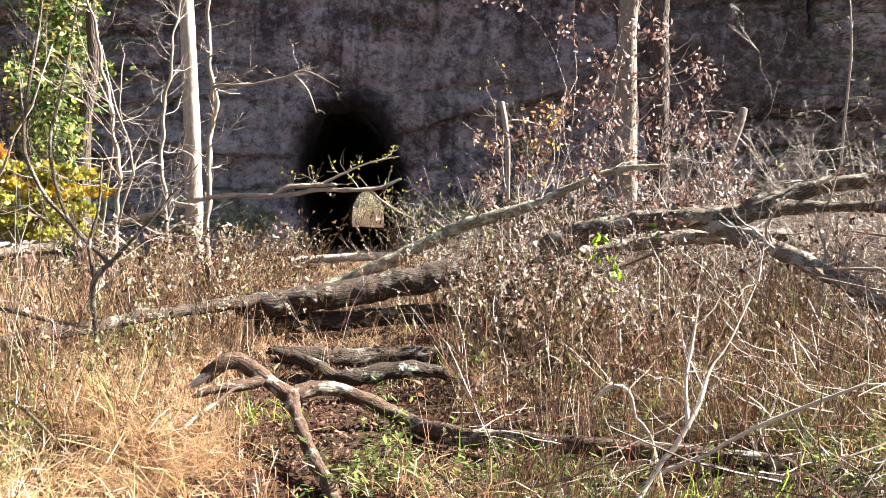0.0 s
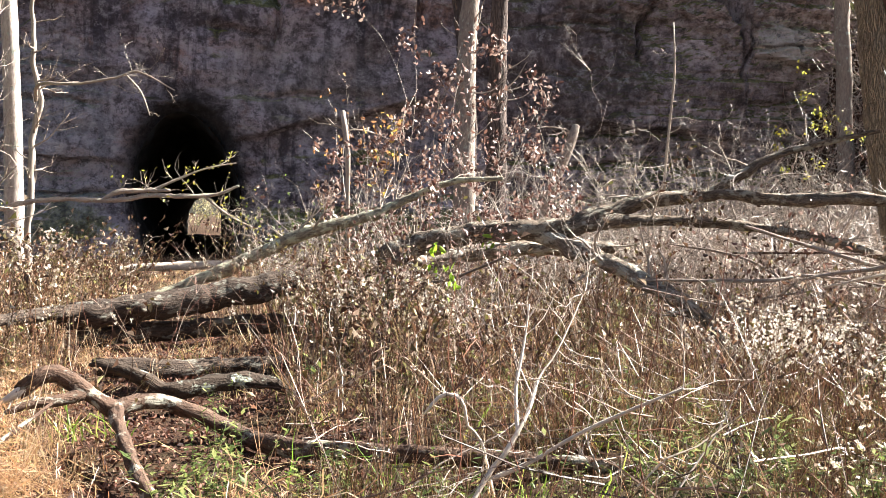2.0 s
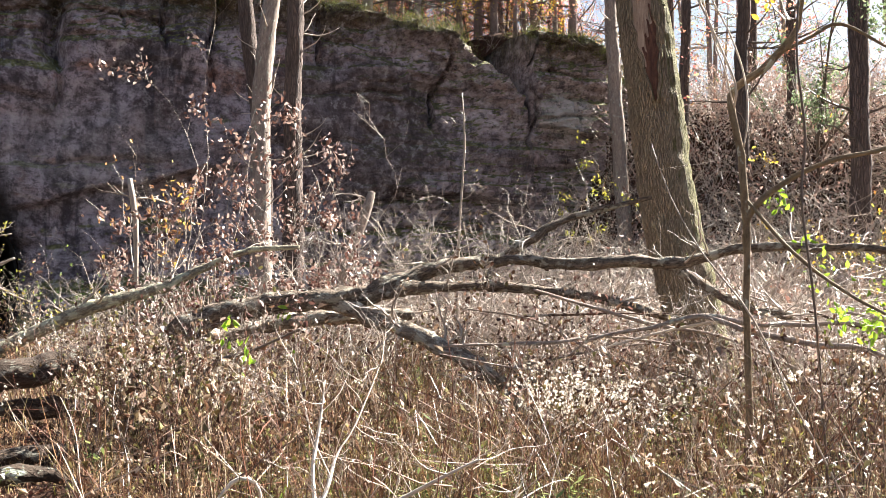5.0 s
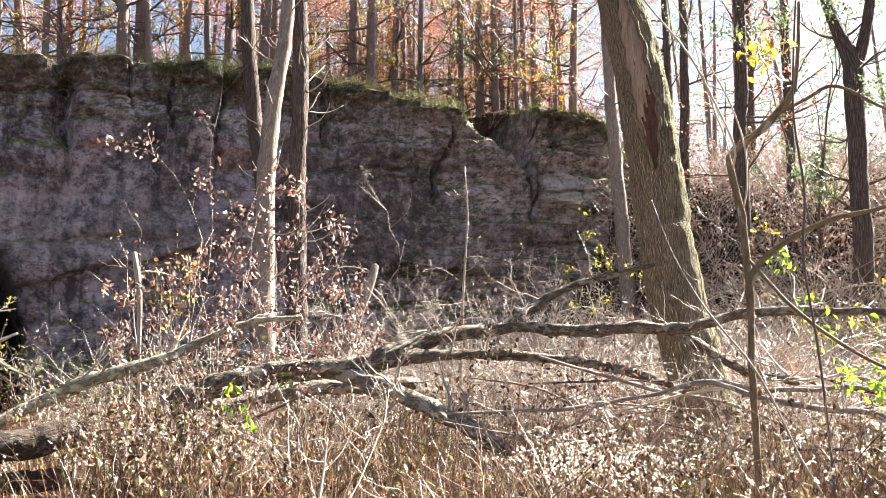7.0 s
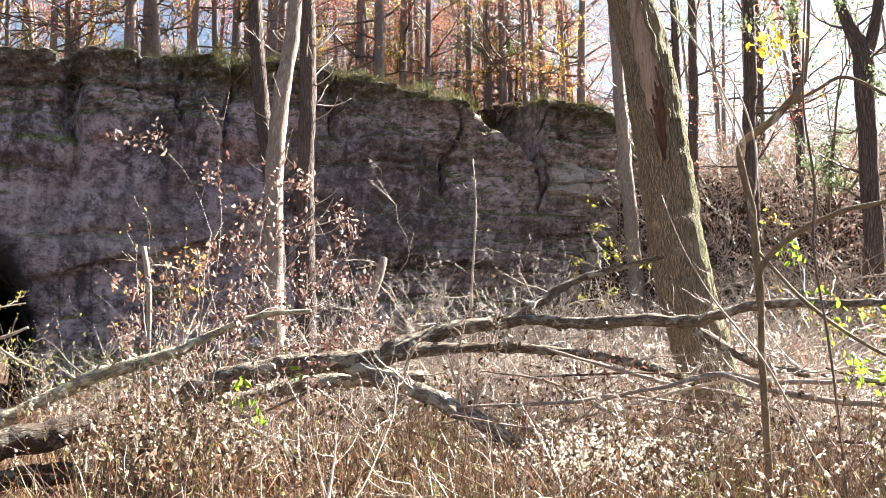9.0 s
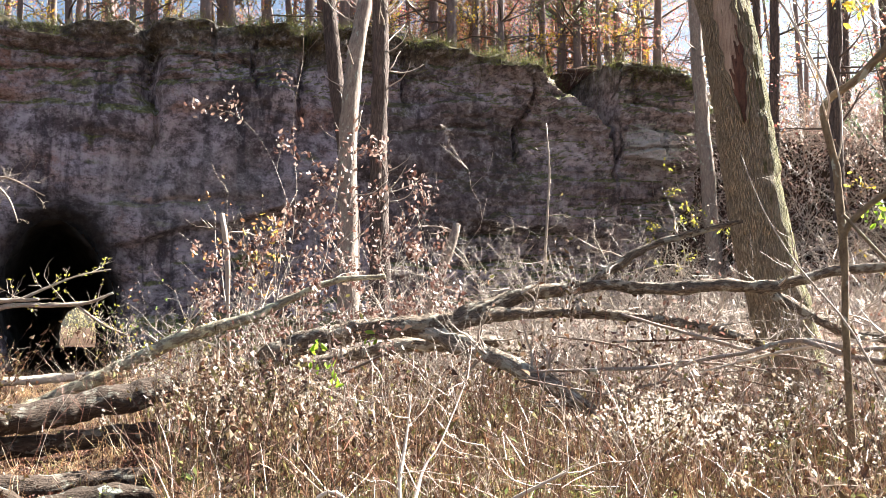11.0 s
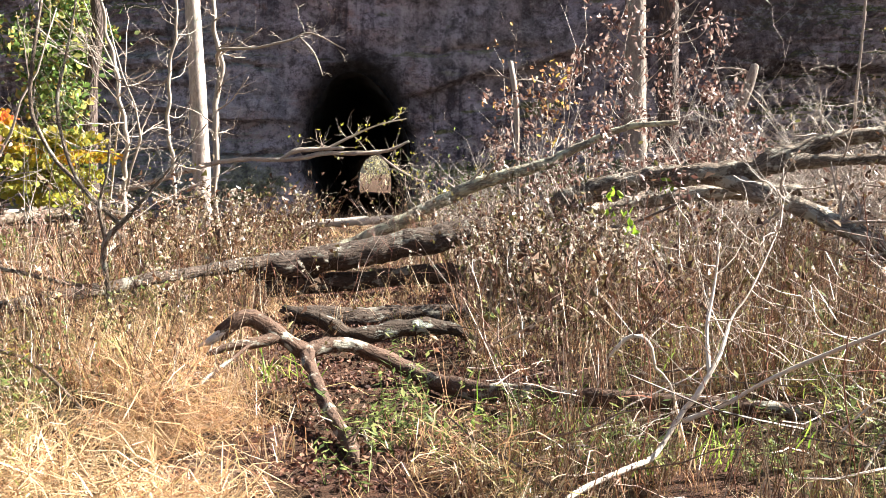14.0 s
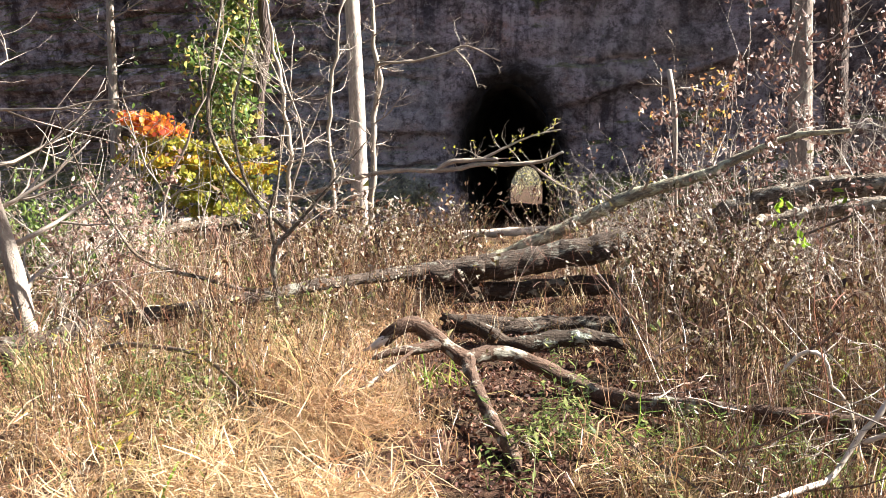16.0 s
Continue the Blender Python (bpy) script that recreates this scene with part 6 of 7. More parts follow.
def tall_weed(rng):
    """A tall dead weed with a ragged pale head, for the distance."""
    g = Geo()
    b = rng.normal(0, 0.16, 2)
    t = np.linspace(0, 1, 4)
    tube(g, np.c_[b[0] * t ** 2, b[1] * t ** 2, t, 0.0075 * (1 - 0.6 * t)], 3, 0, caps=False)
    for _ in range(4):
        k = rng.uniform(0.35, 0.9)
        base = np.array([b[0] * k ** 2, b[1] * k ** 2, k])
        tip = base + np.array([rng.normal(0, 0.14), rng.normal(0, 0.14), rng.uniform(0.05, 0.25)])
        tube(g, np.array([[*base, 0.005], [*tip, 0.003]]), 3, 0, caps=False)
        leaves(g, rng, np.vstack([tip, (tip + base) / 2]), 0.075, 1, 0.02, 0.7, 0.3, 0.3, True)
    k = rng.uniform(0.3, 1.0, 7)
    leaves(g, rng, np.c_[b[0] * k ** 2, b[1] * k ** 2, k], 0.09, 1, 0.03, 0.5, 0.6, 0.3, True)
    return g.arrays()


def twiggy(rng):
    """A wiry branched dead stem."""
    g = Geo()
    lines, tips = [], []
    grow(rng, (0, 0, 0), (rng.normal(0, 0.2), rng.normal(0, 0.2), 1), 1.0, 0.005, 1, lines, tips, 5, 0.25, 0.06, 0.7, 6, 0.4)
    for ln in lines:
        tube(g, ln, 3, 0, caps=False)
    c = np.vstack([ln[1:, :3] for ln in lines])
    leaves(g, rng, c[rng.integers(0, len(c), 13)], 0.065, 1, 0.012, 0.30, 0.8, 0.4, True)
    return g.arrays()


def tuft(rng, blades=26, length=0.6, wild=1.0, width=0.0042, segs=4):
    """A clump of blades that rise, bend over and lie on one another."""
    g = Geo()
    lean = rng.uniform(0, 6.283)
    for _ in range(blades):
        a = lean + rng.normal(0, 1.3)
        l = length * rng.uniform(0.4, 1.35)
        th = rng.uniform(0.05, 0.6) + np.cumsum(np.r_[0, np.full(segs - 1, rng.uniform(0.02, 0.42) * wild * 6 / segs)]) + rng.normal(0, 0.22, segs)
        step = l / segs
        r, z = np.r_[0, np.cumsum(np.sin(th) * step)], np.r_[0, np.cumsum(np.cos(th) * step)]
        t = np.linspace(0, 1, segs + 1)
        base = rng.normal(0, 0.09, 2)
        aa = a + np.r_[0, np.cumsum(rng.normal(0, 0.25, segs))]
        p = np.c_[base[0] + np.cos(aa) * r, base[1] + np.sin(aa) * r, np.maximum(z, rng.uniform(0.006, 0.05))]
        w = width * rng.uniform(0.6, 1.3) * (1 - 0.8 * t)
        s = np.array([-math.sin(a), math.cos(a), 0.3])
        v = np.stack([p - s * w[:, None], p + s * w[:, None]], 1).reshape(-1, 3)
        i = np.arange(segs)[:, None] * 2
        g.add(v, np.c_[i, i + 1, i + 3, i + 2], 0)
    return g.arrays()


def tussock(rng, locks=9):
    """A tussock of combed locks: the blades of one lock rise together, arch over and hang down side by side."""
    g = Geo()
    segs = 5
    t = np.linspace(0, 1, segs + 1)
    lean = rng.uniform(0, 6.283)
    for _ in range(locks):
        way = lean + rng.normal(0, 1.1)
        first, bend, long = rng.uniform(0.1, 0.8), rng.uniform(0.28, 0.85), rng.uniform(0.30, 0.66)
        foot = rng.normal(0, 0.07, 2)
        for _ in range(int(rng.integers(8, 15))):
            a = way + rng.normal(0, 0.24)
            l = long * rng.uniform(0.65, 1.15)
            th = first + rng.normal(0, 0.10) + bend * np.arange(segs) * rng.uniform(0.8, 1.2) + rng.normal(0, 0.16, segs)
            th = np.minimum(th, 2.7)
            r, z = np.r_[0, np.cumsum(np.sin(th)) * l / segs], np.r_[0, np.cumsum(np.cos(th)) * l / segs]
            q = foot + rng.normal(0, 0.022, 2)
            side = rng.normal(0, 0.035) * t ** 1.5
            p = np.c_[q[0] + math.cos(a) * r - math.sin(a) * side, q[1] + math.sin(a) * r + math.cos(a) * side, np.maximum(z, rng.uniform(0.005, 0.05))]
            w = rng.uniform(0.0018, 0.0042) * (1 - 0.85 * t ** 1.5)
            s = np.array([-math.sin(a), math.cos(a), rng.uniform(-0.5, 0.5)])
            v = np.stack([p - s * w[:, None], p + s * w[:, None]], 1).reshape(-1, 3)
            i = np.arange(segs)[:, None] * 2
            g.add(v, np.c_[i, i + 1, i + 3, i + 2], 0)
    return g.arrays()


def mat_of_grass(rng, blades=30):
    """Broken blades lying across one another in all directions, as wind and snow leave them."""
    g = Geo()
    for _ in range(blades):
        a, rise = rng.uniform(0, 6.283), rng.normal(0.05, 0.5)
        l = rng.uniform(0.10, 0.36)
        q = rng.normal(0, 0.14, 2)
        h = max(0.01, rng.uniform(0.0, 0.30) - 0.9 * float(q @ q))
        t = np.linspace(-0.5, 0.5, 4)
        kink = rng.normal(0, 0.05, (4, 3)) * l
        p = np.c_[q[0] + math.cos(a) * l * t, q[1] + math.sin(a) * l * t, h + rise * l * t - 0.25 * l * t ** 2] + kink
        p[:, 2] = np.maximum(p[:, 2], 0.005)
        w = rng.uniform(0.0014, 0.0034) * np.array([0.8, 1.0, 0.8, 0.2])
        s = np.array([-math.sin(a), math.cos(a), rng.uniform(-0.8, 0.8)])
        v = np.stack([p - s * w[:, None], p + s * w[:, None]], 1).reshape(-1, 3)
        i = np.arange(3)[:, None] * 2
        g.add(v, np.c_[i, i + 1, i + 3, i + 2], 0)
    return g.arrays()


def stalks(rng):
    """A few thin straight dead stalks from one root, with wisps at their tips."""
    g = Geo()
    for _ in range(6):
        b, d = rng.normal(0, 0.10, 2), rng.normal(0, 0.17, 2)
        w = rng.uniform(0.8, 1.5)
        h = rng.uniform(0.45, 1.05)
        k = rng.normal(0, 0.03, 2)
        tube(g, np.array([[b[0], b[1], 0, 0.0036 * w], [b[0] + d[0] * h * 0.5 + k[0], b[1] + d[1] * h * 0.5 + k[1], h * 0.5, 0.0030 * w], [b[0] + d[0] * h, b[1] + d[1] * h, h, 0.0014 * w]]), 3, 0, caps=False)
        tip = np.array([b[0] + d[0] * h, b[1] + d[1] * h, h])
        leaves(g, rng, tip * [1, 1, rng.uniform(0.6, 1.0)] + np.zeros((2, 1)), 0.04, 1, 0.015, 0.35, 0.5, 0.3, True)
    return g.arrays()


def cane(rng):
    """A long bare cane that arches over."""
    g = Geo()
    th = rng.uniform(0.05, 0.6) + np.cumsum(np.r_[0, np.full(8, rng.uniform(-0.02, 0.09))])
    step = 1.3 / 9
    r, z = np.r_[0, np.cumsum(np.sin(th) * step)], np.r_[0, np.cumsum(np.cos(th) * step)]
    w = np.linspace(0.0036, 0.0014, len(r))
    line = np.c_[r, 0.03 * np.sin(np.arange(len(r)) + rng.uniform(0, 6)), np.maximum(z, 0.02), w]
    tube(g, line, 4, 0, caps=False)
    for k in rng.integers(3, 8, 3):
        d = rng.normal(0, 1, 3) * 0.5 + np.array([0.3, 0, 0.5])
        tube(g, np.array([line[k], np.r_[line[k, :3] + d * 0.12, 0.0026], np.r_[line[k, :3] + d * 0.26 + [0, 0, -0.02], 0.0014]]), 3, 0, caps=False)
    return g.arrays()


def brush(rng):
    """A tangled leafless bush about a metre high, for the bank."""
    g = Geo()
    lines, tips = [], []
    for _ in range(4):
        grow(rng, (0, 0, 0), (rng.normal(0, 0.6), rng.normal(0, 0.6), 0.8), 0.95, 0.0055, 1, lines, tips, 4, 0.75, -0.02, 0.9, 4, 0.6, 0.0022)
    for ln in lines:
        tube(g, ln, 3, 0, caps=False)
    c = np.vstack([ln[1:, :3] for ln in lines])
    leaves(g, rng, c[rng.integers(0, len(c), 10)], 0.05, 1, 0.01, 0.6)
    return g.arrays()


def bank_bush(rng, thick=0.0085):
    """A coarse leafless bush, seen from far off."""
    g = Geo()
    lines, tips = [], []
    for _ in range(3):
        grow(rng, (0, 0, 0), (rng.normal(0, 0.6), rng.normal(0, 0.6), 0.8), 0.95, thick, 1, lines, tips, 4, 0.75, -0.02, 0.9, 4, 0.6, thick * 0.5)
    for ln in lines:
        tube(g, ln, 3, 0, caps=False)
    c = np.vstack([ln[1:, :3] for ln in lines])
    leaves(g, rng, c[rng.integers(0, len(c), 8)], 0.05, 1, 0.01, 0.6, 0, 0.2, True)
    return g.arrays()


def arching(rng):
    """A bare shrub whose stems rise, arch over and cross one another."""
    g = Geo()
    lines, tips = [], []
    for _ in range(4):
        grow(rng, (0, 0, 0), (rng.normal(0, 0.45), rng.normal(0, 0.45), 1.0), 1.0, 0.0062, 1, lines, tips, 6, 0.55, -0.10, 1.1, 7, 0.55, 0.0024)
    for ln in lines:
        ln[:, 2] = np.maximum(ln[:, 2], 0.02)
        tube(g, ln, 3, 2, caps=False)
    return g.arrays()


def forb(rng, height=0.45):
    """A low green leafy plant."""
    g = Geo()
    for _ in range(3):
        b = rng.normal(0, 0.16, 2)
        h = height * rng.uniform(0.6, 1.2)
        t = np.linspace(0, 1, 4)
        tube(g, np.c_[b[0] * t, b[1] * t, h * t, 0.003 * (1.1 - t)], 3, 0, caps=False)
        n = 9
        k = rng.uniform(0.2, 1.0, n)
        a = rng.uniform(0, 6.283, n)
        l = rng.uniform(0.04, 0.10, n)
        p = np.c_[b[0] * k, b[1] * k, h * k]
        d = np.c_[np.cos(a), np.sin(a), rng.uniform(-0.2, 0.7, n)]
        s = np.c_[-np.sin(a), np.cos(a), np.zeros(n)] * (l * 0.17)[:, None]
        v = np.stack([p, p + d * (l * 0.5)[:, None] + s, p + d * l[:, None], p + d * (l * 0.5)[:, None] - s], 1).reshape(-1, 3)
        q = np.arange(n)[:, None] * 4
        g.add(v, np.c_[q, q + 1, q + 2, q + 3], 1)
    return g.arrays()


def path_x(y):
    return np.interp(y, [0, 5, 7, 10, 14, 20, 26, 34], [-0.2, -0.35, -0.45, -0.9, -1.6, -2.4, -2.6, -3.2])


def path_half(y):
    return np.interp(y, [0, 5, 8, 9, 12.5, 14, 24, 34], [0.3, 0.35, 0.6, 1.1, 1.3, 0.8, 0.8, 1.4])


def field(rng, n, near, far, lo=-37, hi=50):
    """Places on the ground, thinning out with distance."""
    r = near + (far - near) * rng.uniform(0, 1, n)
    a = np.radians(rng.uniform(lo, hi, n))
    x, y = r * np.sin(a), r * np.cos(a)
    p = np.c_[x, y, land(x, y) - 0.01]
    ok = y < 35
    return p[ok], r[ok]


def clear(p, pad=0.0):
    return abs(p[:, 0] - path_x(p[:, 1])) > path_half(p[:, 1]) + pad


rng = np.random.default_rng(900)
T_FLUFF = [weed(rng, True, rng.uniform(0.9, 1.15)) for _ in range(7)]
T_DRY = [weed(rng, False, rng.uniform(0.85, 1.1)) for _ in range(6)]
T_TWIG = [twiggy(rng) for _ in range(8)]
T_LOCK = [tussock(rng) for _ in range(14)]
T_MAT = [mat_of_grass(rng) for _ in range(14)]
T_FARTUFT = [tuft(rng, 16, 0.5, rng.uniform(1.0, 2.6), 0.0045, 3) for _ in range(8)]
T_SHORT = [tuft(rng, 12, 0.28, 1.0, 0.0045, 3) for _ in range(5)]
T_STALK = [stalks(rng) for _ in range(10)]
T_CANE = [cane(rng) for _ in range(9)]
T_BRUSH = [brush(rng) for _ in range(8)]
T_BANK = [bank_bush(rng) for _ in range(8)]
T_ARCH = [arching(rng) for _ in range(10)]
T_TALL = [tall_weed(rng) for _ in range(10)]
T_FORB = [forb(rng) for _ in range(7)]


def stuff(name, geo, materials, label, category):
    ob = new(name, geo.mesh(name, materials, False))
    tagged(ob, label, category, kind="stuff")


def patchy(p, scale=0.55, seed=0.0):
    return np.array([noise.fractal((x * scale, y * scale, seed), 0.7, 2.0, 3) for x, y, _ in p])


def before_limb(p):
    """How far the growth is trodden down along the near side of the long fallen limb."""
    edge = np.interp(p[:, 0], [0.0, 1.0, 2.4], [6.6, 6.12, 5.75])
    return 0.6 * ((p[:, 0] > 0.0) & (p[:, 0] < 2.3) & (p[:, 1] > edge - 1.0) & (p[:, 1] < edge + 0.06))


def before_trunk(p):
    """The near side of the long tapering trunk, where the growth is low."""
    gap = np.interp(p[:, 0], [-6.1, -5.15, -4.04, -2.33, -2.2], [6.6, 7.8, 9.3, 11.66, 11.7]) - p[:, 1]
    return (p[:, 0] > -6.2) & (p[:, 0] < -2.3) & (gap > -0.1) & (gap < 1.8)


# dry weeds: thick on the right of the path, and on the left beyond the fallen log
g = Geo()
p, r = field(rng, 7000, 4.6, 34)
right = p[:, 0] > path_x(p[:, 1])
keep = clear(p, 0.05) & (right | (p[:, 1] > 9.8) | (p[:, 0] < -2.3) | (rng.uniform(0, 1, len(p)) < 0.3)) & ((r < 16) | (rng.uniform(0, 1, len(p)) < 0.7))
keep &= ~((p[:, 0] > 5.5) & (p[:, 1] > 10.6) & (rng.uniform(0, 1, len(p)) < 0.7))
keep &= ~((p[:, 0] < -5.0) & (p[:, 1] > 10.5) & (rng.uniform(0, 1, len(p)) < 0.92))
keep &= (patchy(p) + 0.7 * patchy(p, 1.9, 40.0) + rng.uniform(-0.25, 0.25, len(p)) > -0.03)
p, r = p[keep], r[keep]
size = np.clip(0.60 + 0.07 * (r - 4.5), 0.55, 1.15) * rng.uniform(0.65, 1.2, len(p))
size *= 1 + 0.25 * patchy(p, 0.35, 7.0)
size[p[:, 1] > 14] *= 0.95
size[(p[:, 0] < -2.0) & (p[:, 1] < 8.5)] *= 0.75
low = (p[:, 1] < 6.6) & (p[:, 0] < 2.6) & (p[:, 0] > -2.0)
size[low] *= 0.6
size[before_limb(p) > 0] *= 0.7
size[before_trunk(p)] *= 0.5
size[(p[:, 0] > 2.3) & (p[:, 0] < 4.6) & (p[:, 1] > 7.6) & (p[:, 1] < 11.2)] *= 0.68
size[(p[:, 0] > 5.6) & (p[:, 0] < 10) & (p[:, 1] > 8.4) & (p[:, 1] < 11.5)] *= 0.55
thin_out = (~low | (rng.uniform(0, 1, len(p)) < 0.5)) & (before_limb(p) < rng.uniform(0, 1, len(p)))
p, r, size = p[thin_out], r[thin_out], size[thin_out]
q = np.c_[rng.uniform(0.35, 1.7, 130), rng.uniform(7.4, 11.6, 130)]
q[:, 0] += path_x(q[:, 1]) + 1.0 - 0.2 * (q[:, 1] - 7.4) * 0.3
p, size = np.vstack([p, np.c_[q, land(q[:, 0], q[:, 1]) - 0.01]]), np.r_[size, rng.uniform(0.85, 1.15, len(q))]
w = np.c_[rng.uniform(-3.5, -0.4, 260), rng.uniform(12.2, 17.0, 260)]
w[:, 0] += path_x(w[:, 1])
w = w[w[:, 0] > -5.6]
p, size = np.vstack([p, np.c_[w, land(w[:, 0], w[:, 1]) - 0.01]]), np.r_[size, rng.uniform(0.8, 1.2, len(w))]
q = np.vstack([q, w])
pick = rng.uniform(0, 1, len(p)) + 0.7 * patchy(p, 0.4, 3.0)
pick[(p[:, 0] < -1.2) & (p[:, 1] > 9)] -= 0.22
pick[-len(q):] = np.maximum(pick[-len(q):], 0.06) + 0.05 + rng.uniform(0, 0.35, len(q))
scatter(g, rng, T_FLUFF, p[pick < 0.10], size[pick < 0.10], 0.16)
scatter(g, rng, T_DRY, p[(pick >= 0.10) & (pick < 0.60)], size[(pick >= 0.10) & (pick < 0.60)], 0.24)
scatter(g, rng, T_TWIG, p[pick >= 0.60], size[pick >= 0.60] * 1.05, 0.3)
stuff("dry_weeds", g, [M_STEM, M_DRYLEAF, M_FLUFF], "dense stand of dry pinkish-brown weeds with fluffy seed heads", "weeds")

# thin dead stalks crowding the near weeds
g = Geo()
p, r = field(rng, 3600, 4.5, 15, -30, 48)
p = p[((p[:, 0] > path_x(p[:, 1]) + path_half(p[:, 1])) | (p[:, 1] > 10) | (p[:, 0] < -3.2)) & clear(p, 0.05)]
x, y = np.r_[rng.uniform(-0.1, 4.6, 520), rng.uniform(-5.4, -1.6, 330)], np.r_[rng.uniform(4.1, 6.9, 520), rng.uniform(4.6, 9.5, 330)]
p = np.vstack([p, np.c_[x, y, land(x, y) - 0.01]])
p = p[(patchy(p, 0.7, 21.0) + 0.8 * patchy(p, 2.1, 23.0) + rng.uniform(-0.25, 0.25, len(p)) > -0.02) & (before_limb(p) < rng.uniform(0, 1, len(p)))]
scatter(g, rng, T_STALK, p, np.clip(0.55 + 0.06 * (p[:, 1] - 4.5), 0.5, 0.95) * rng.uniform(0.7, 1.2, len(p)) * (1 - 0.5 * (before_limb(p) > 0)) * (1 - 0.45 * before_trunk(p)), 0.22)
stuff("dead_stalks", g, [M_STALK, M_DRYLEAF], "thin red-brown dead stalks standing close together", "weeds")

# a patch of white-headed weeds by the big tree, and a few heads by the leaning pole
g = Geo()
q = np.vstack([rng.normal((4.6, 7.9), (0.30, 0.32), (84, 2)), rng.normal((1.3, 10.6), (0.6, 0.35), (34, 2)), rng.normal((6.4, 8.2), (0.5, 0.4), (16, 2))])
p = np.c_[q, land(q[:, 0], q[:, 1])]
scatter(g, rng, T_FLUFF, p, rng.uniform(0.65, 0.95, len(p)), 0.15)
for _ in range(5):
    leaves(g, rng, p + np.c_[np.zeros((len(p), 2)), rng.uniform(0.5, 0.85, len(p))], 0.030, 2, 0.06, 0.9, 0, 0.3)
stuff("white_seed_heads", g, [M_STEM, M_DRYLEAF, M_SILK], "cluster of weeds with bright white downy seed heads", "weeds")

# bare canes leaning through the weeds
g = Geo()
p, r = field(rng, 620, 4.5, 15)
p = p[(p[:, 0] > path_x(p[:, 1]) + 0.6) | (p[:, 1] > 10) | (p[:, 0] < -3)]
scatter(g, rng, T_CANE, p, rng.uniform(0.6, 1.25, len(p)), 0.3)
stuff("bare_canes", g, [M_CANE], "thin bare canes leaning through the weeds", "canes")

# broken sticks lying and leaning all through the near weeds
g = Geo()
for _ in range(300):
    x, y = rng.uniform(-0.2, 6.5), rng.uniform(4.3, 9.5)
    a, up = rng.uniform(0, 6.283), rng.uniform(-0.05, 0.55)
    n = rng.uniform(0.3, 1.1)
    d = np.array([math.cos(a) * math.cos(up), math.sin(a) * math.cos(up), math.sin(up)])
    low = float(land(x, y)) + rng.uniform(0.02, 0.35)
    t = np.linspace(-0.5, 0.5, 5)[:, None]
    line = np.array([x, y, low + 0.5 * n * math.sin(max(up, 0))]) + d * n * t + rng.normal(0, 0.022, (5, 3)) * n
    if abs(x - float(path_x(y))) < float(path_half(y)) + 0.2:
        continue
    tube(g, np.c_[line, rng.uniform(0.003, 0.009) * (1 - 0.5 * (t + 0.5))], 4, 0, caps=False)
stuff("broken_sticks", g, [M_STICK], "broken dead sticks tangled in the weeds", "sticks")

# straw grass: left of the path near the camera, thinner elsewhere
g = Geo()
knots = np.c_[rng.uniform(-5.0, -0.4, 950), rng.uniform(3.5, 10.5, 950)]
knots = knots[knots[:, 0] < np.interp(knots[:, 1], [3.6, 5.0, 5.6, 6.6, 8, 10.5], [-1.0, -1.25, -1.35, -1.55, -1.85, -2.4])]
knots = knots[(knots[:, 1] < 9.3) | (rng.uniform(0, 1, len(knots)) < 0.35)]
hollow = np.array([noise.fractal((a * 1.5, b * 1.5, 31.0), 0.7, 2.0, 3) for a, b in knots])
knots = knots[(hollow > 0.06) & ((knots[:, 0] > -2.7) | (rng.uniform(0, 1, len(knots)) < 0.28))]
knots = np.vstack([knots, [(0.0, 4.75), (0.12, 4.9), (-0.12, 5.0), (0.35, 4.6)]])
for kx, ky in knots:
    n = int(rng.integers(1, 3))
    q = rng.normal((kx, ky), 0.10, (n, 2))
    tall = rng.uniform(0.4, 0.95) * (1 + 0.6 * noise.noise((kx * 0.9, ky * 0.9, 2.0)))
    scatter(g, rng, T_LOCK, np.c_[q, land(q[:, 0], q[:, 1]) - 0.01], tall * rng.uniform(0.8, 1.25, n), 0.25)
    n = int(rng.integers(1, 4))
    q = rng.normal((kx, ky), 0.15, (n, 2))
    scatter(g, rng, T_MAT, np.c_[q, land(q[:, 0], q[:, 1]) + tall * rng.uniform(0.0, 0.12, n)], rng.uniform(0.8, 1.25, n), 0.3)
p, r = field(rng, 1600, 4.4, 22)
p = p[clear(p, 0.25) | ((p[:, 1] > 14) & clear(p, -0.2))]
p = p[(p[:, 0] < path_x(p[:, 1])) | (rng.uniform(0, 1, len(p)) < 0.6)]
scatter(g, rng, T_FARTUFT, p[before_limb(p) == 0], rng.uniform(0.4, 1.0, (before_limb(p) == 0).sum()), 0.3)
q = np.vstack([np.c_[rng.uniform(-2.3, 0.9, 90), rng.uniform(10.3, 12.0, 90)], np.c_[rng.uniform(-1.9, 0.5, 40), rng.uniform(8.6, 9.6, 40)], np.c_[rng.uniform(-0.1, 0.8, 30), rng.uniform(7.2, 9.8, 30)]])
q = q[(abs(q[:, 0] - path_x(q[:, 1])) > 0.25) | (rng.uniform(0, 1, len(q)) < 0.4)]
scatter(g, rng, T_FARTUFT, np.c_[q, land(q[:, 0], q[:, 1]) - 0.01], rng.uniform(0.35, 0.85, len(q)), 0.4)
x, y = rng.uniform(-4.5, 0.5, 700), rng.uniform(13, 35, 700)
p = np.c_[x, y, land(x, y) - 0.01]
scatter(g, rng, T_SHORT, p, rng.uniform(0.5, 1.1, len(p)), 0.3)
stuff("straw_grass", g, [M_STRAW], "bleached golden grass in matted arching tussocks", "grass")

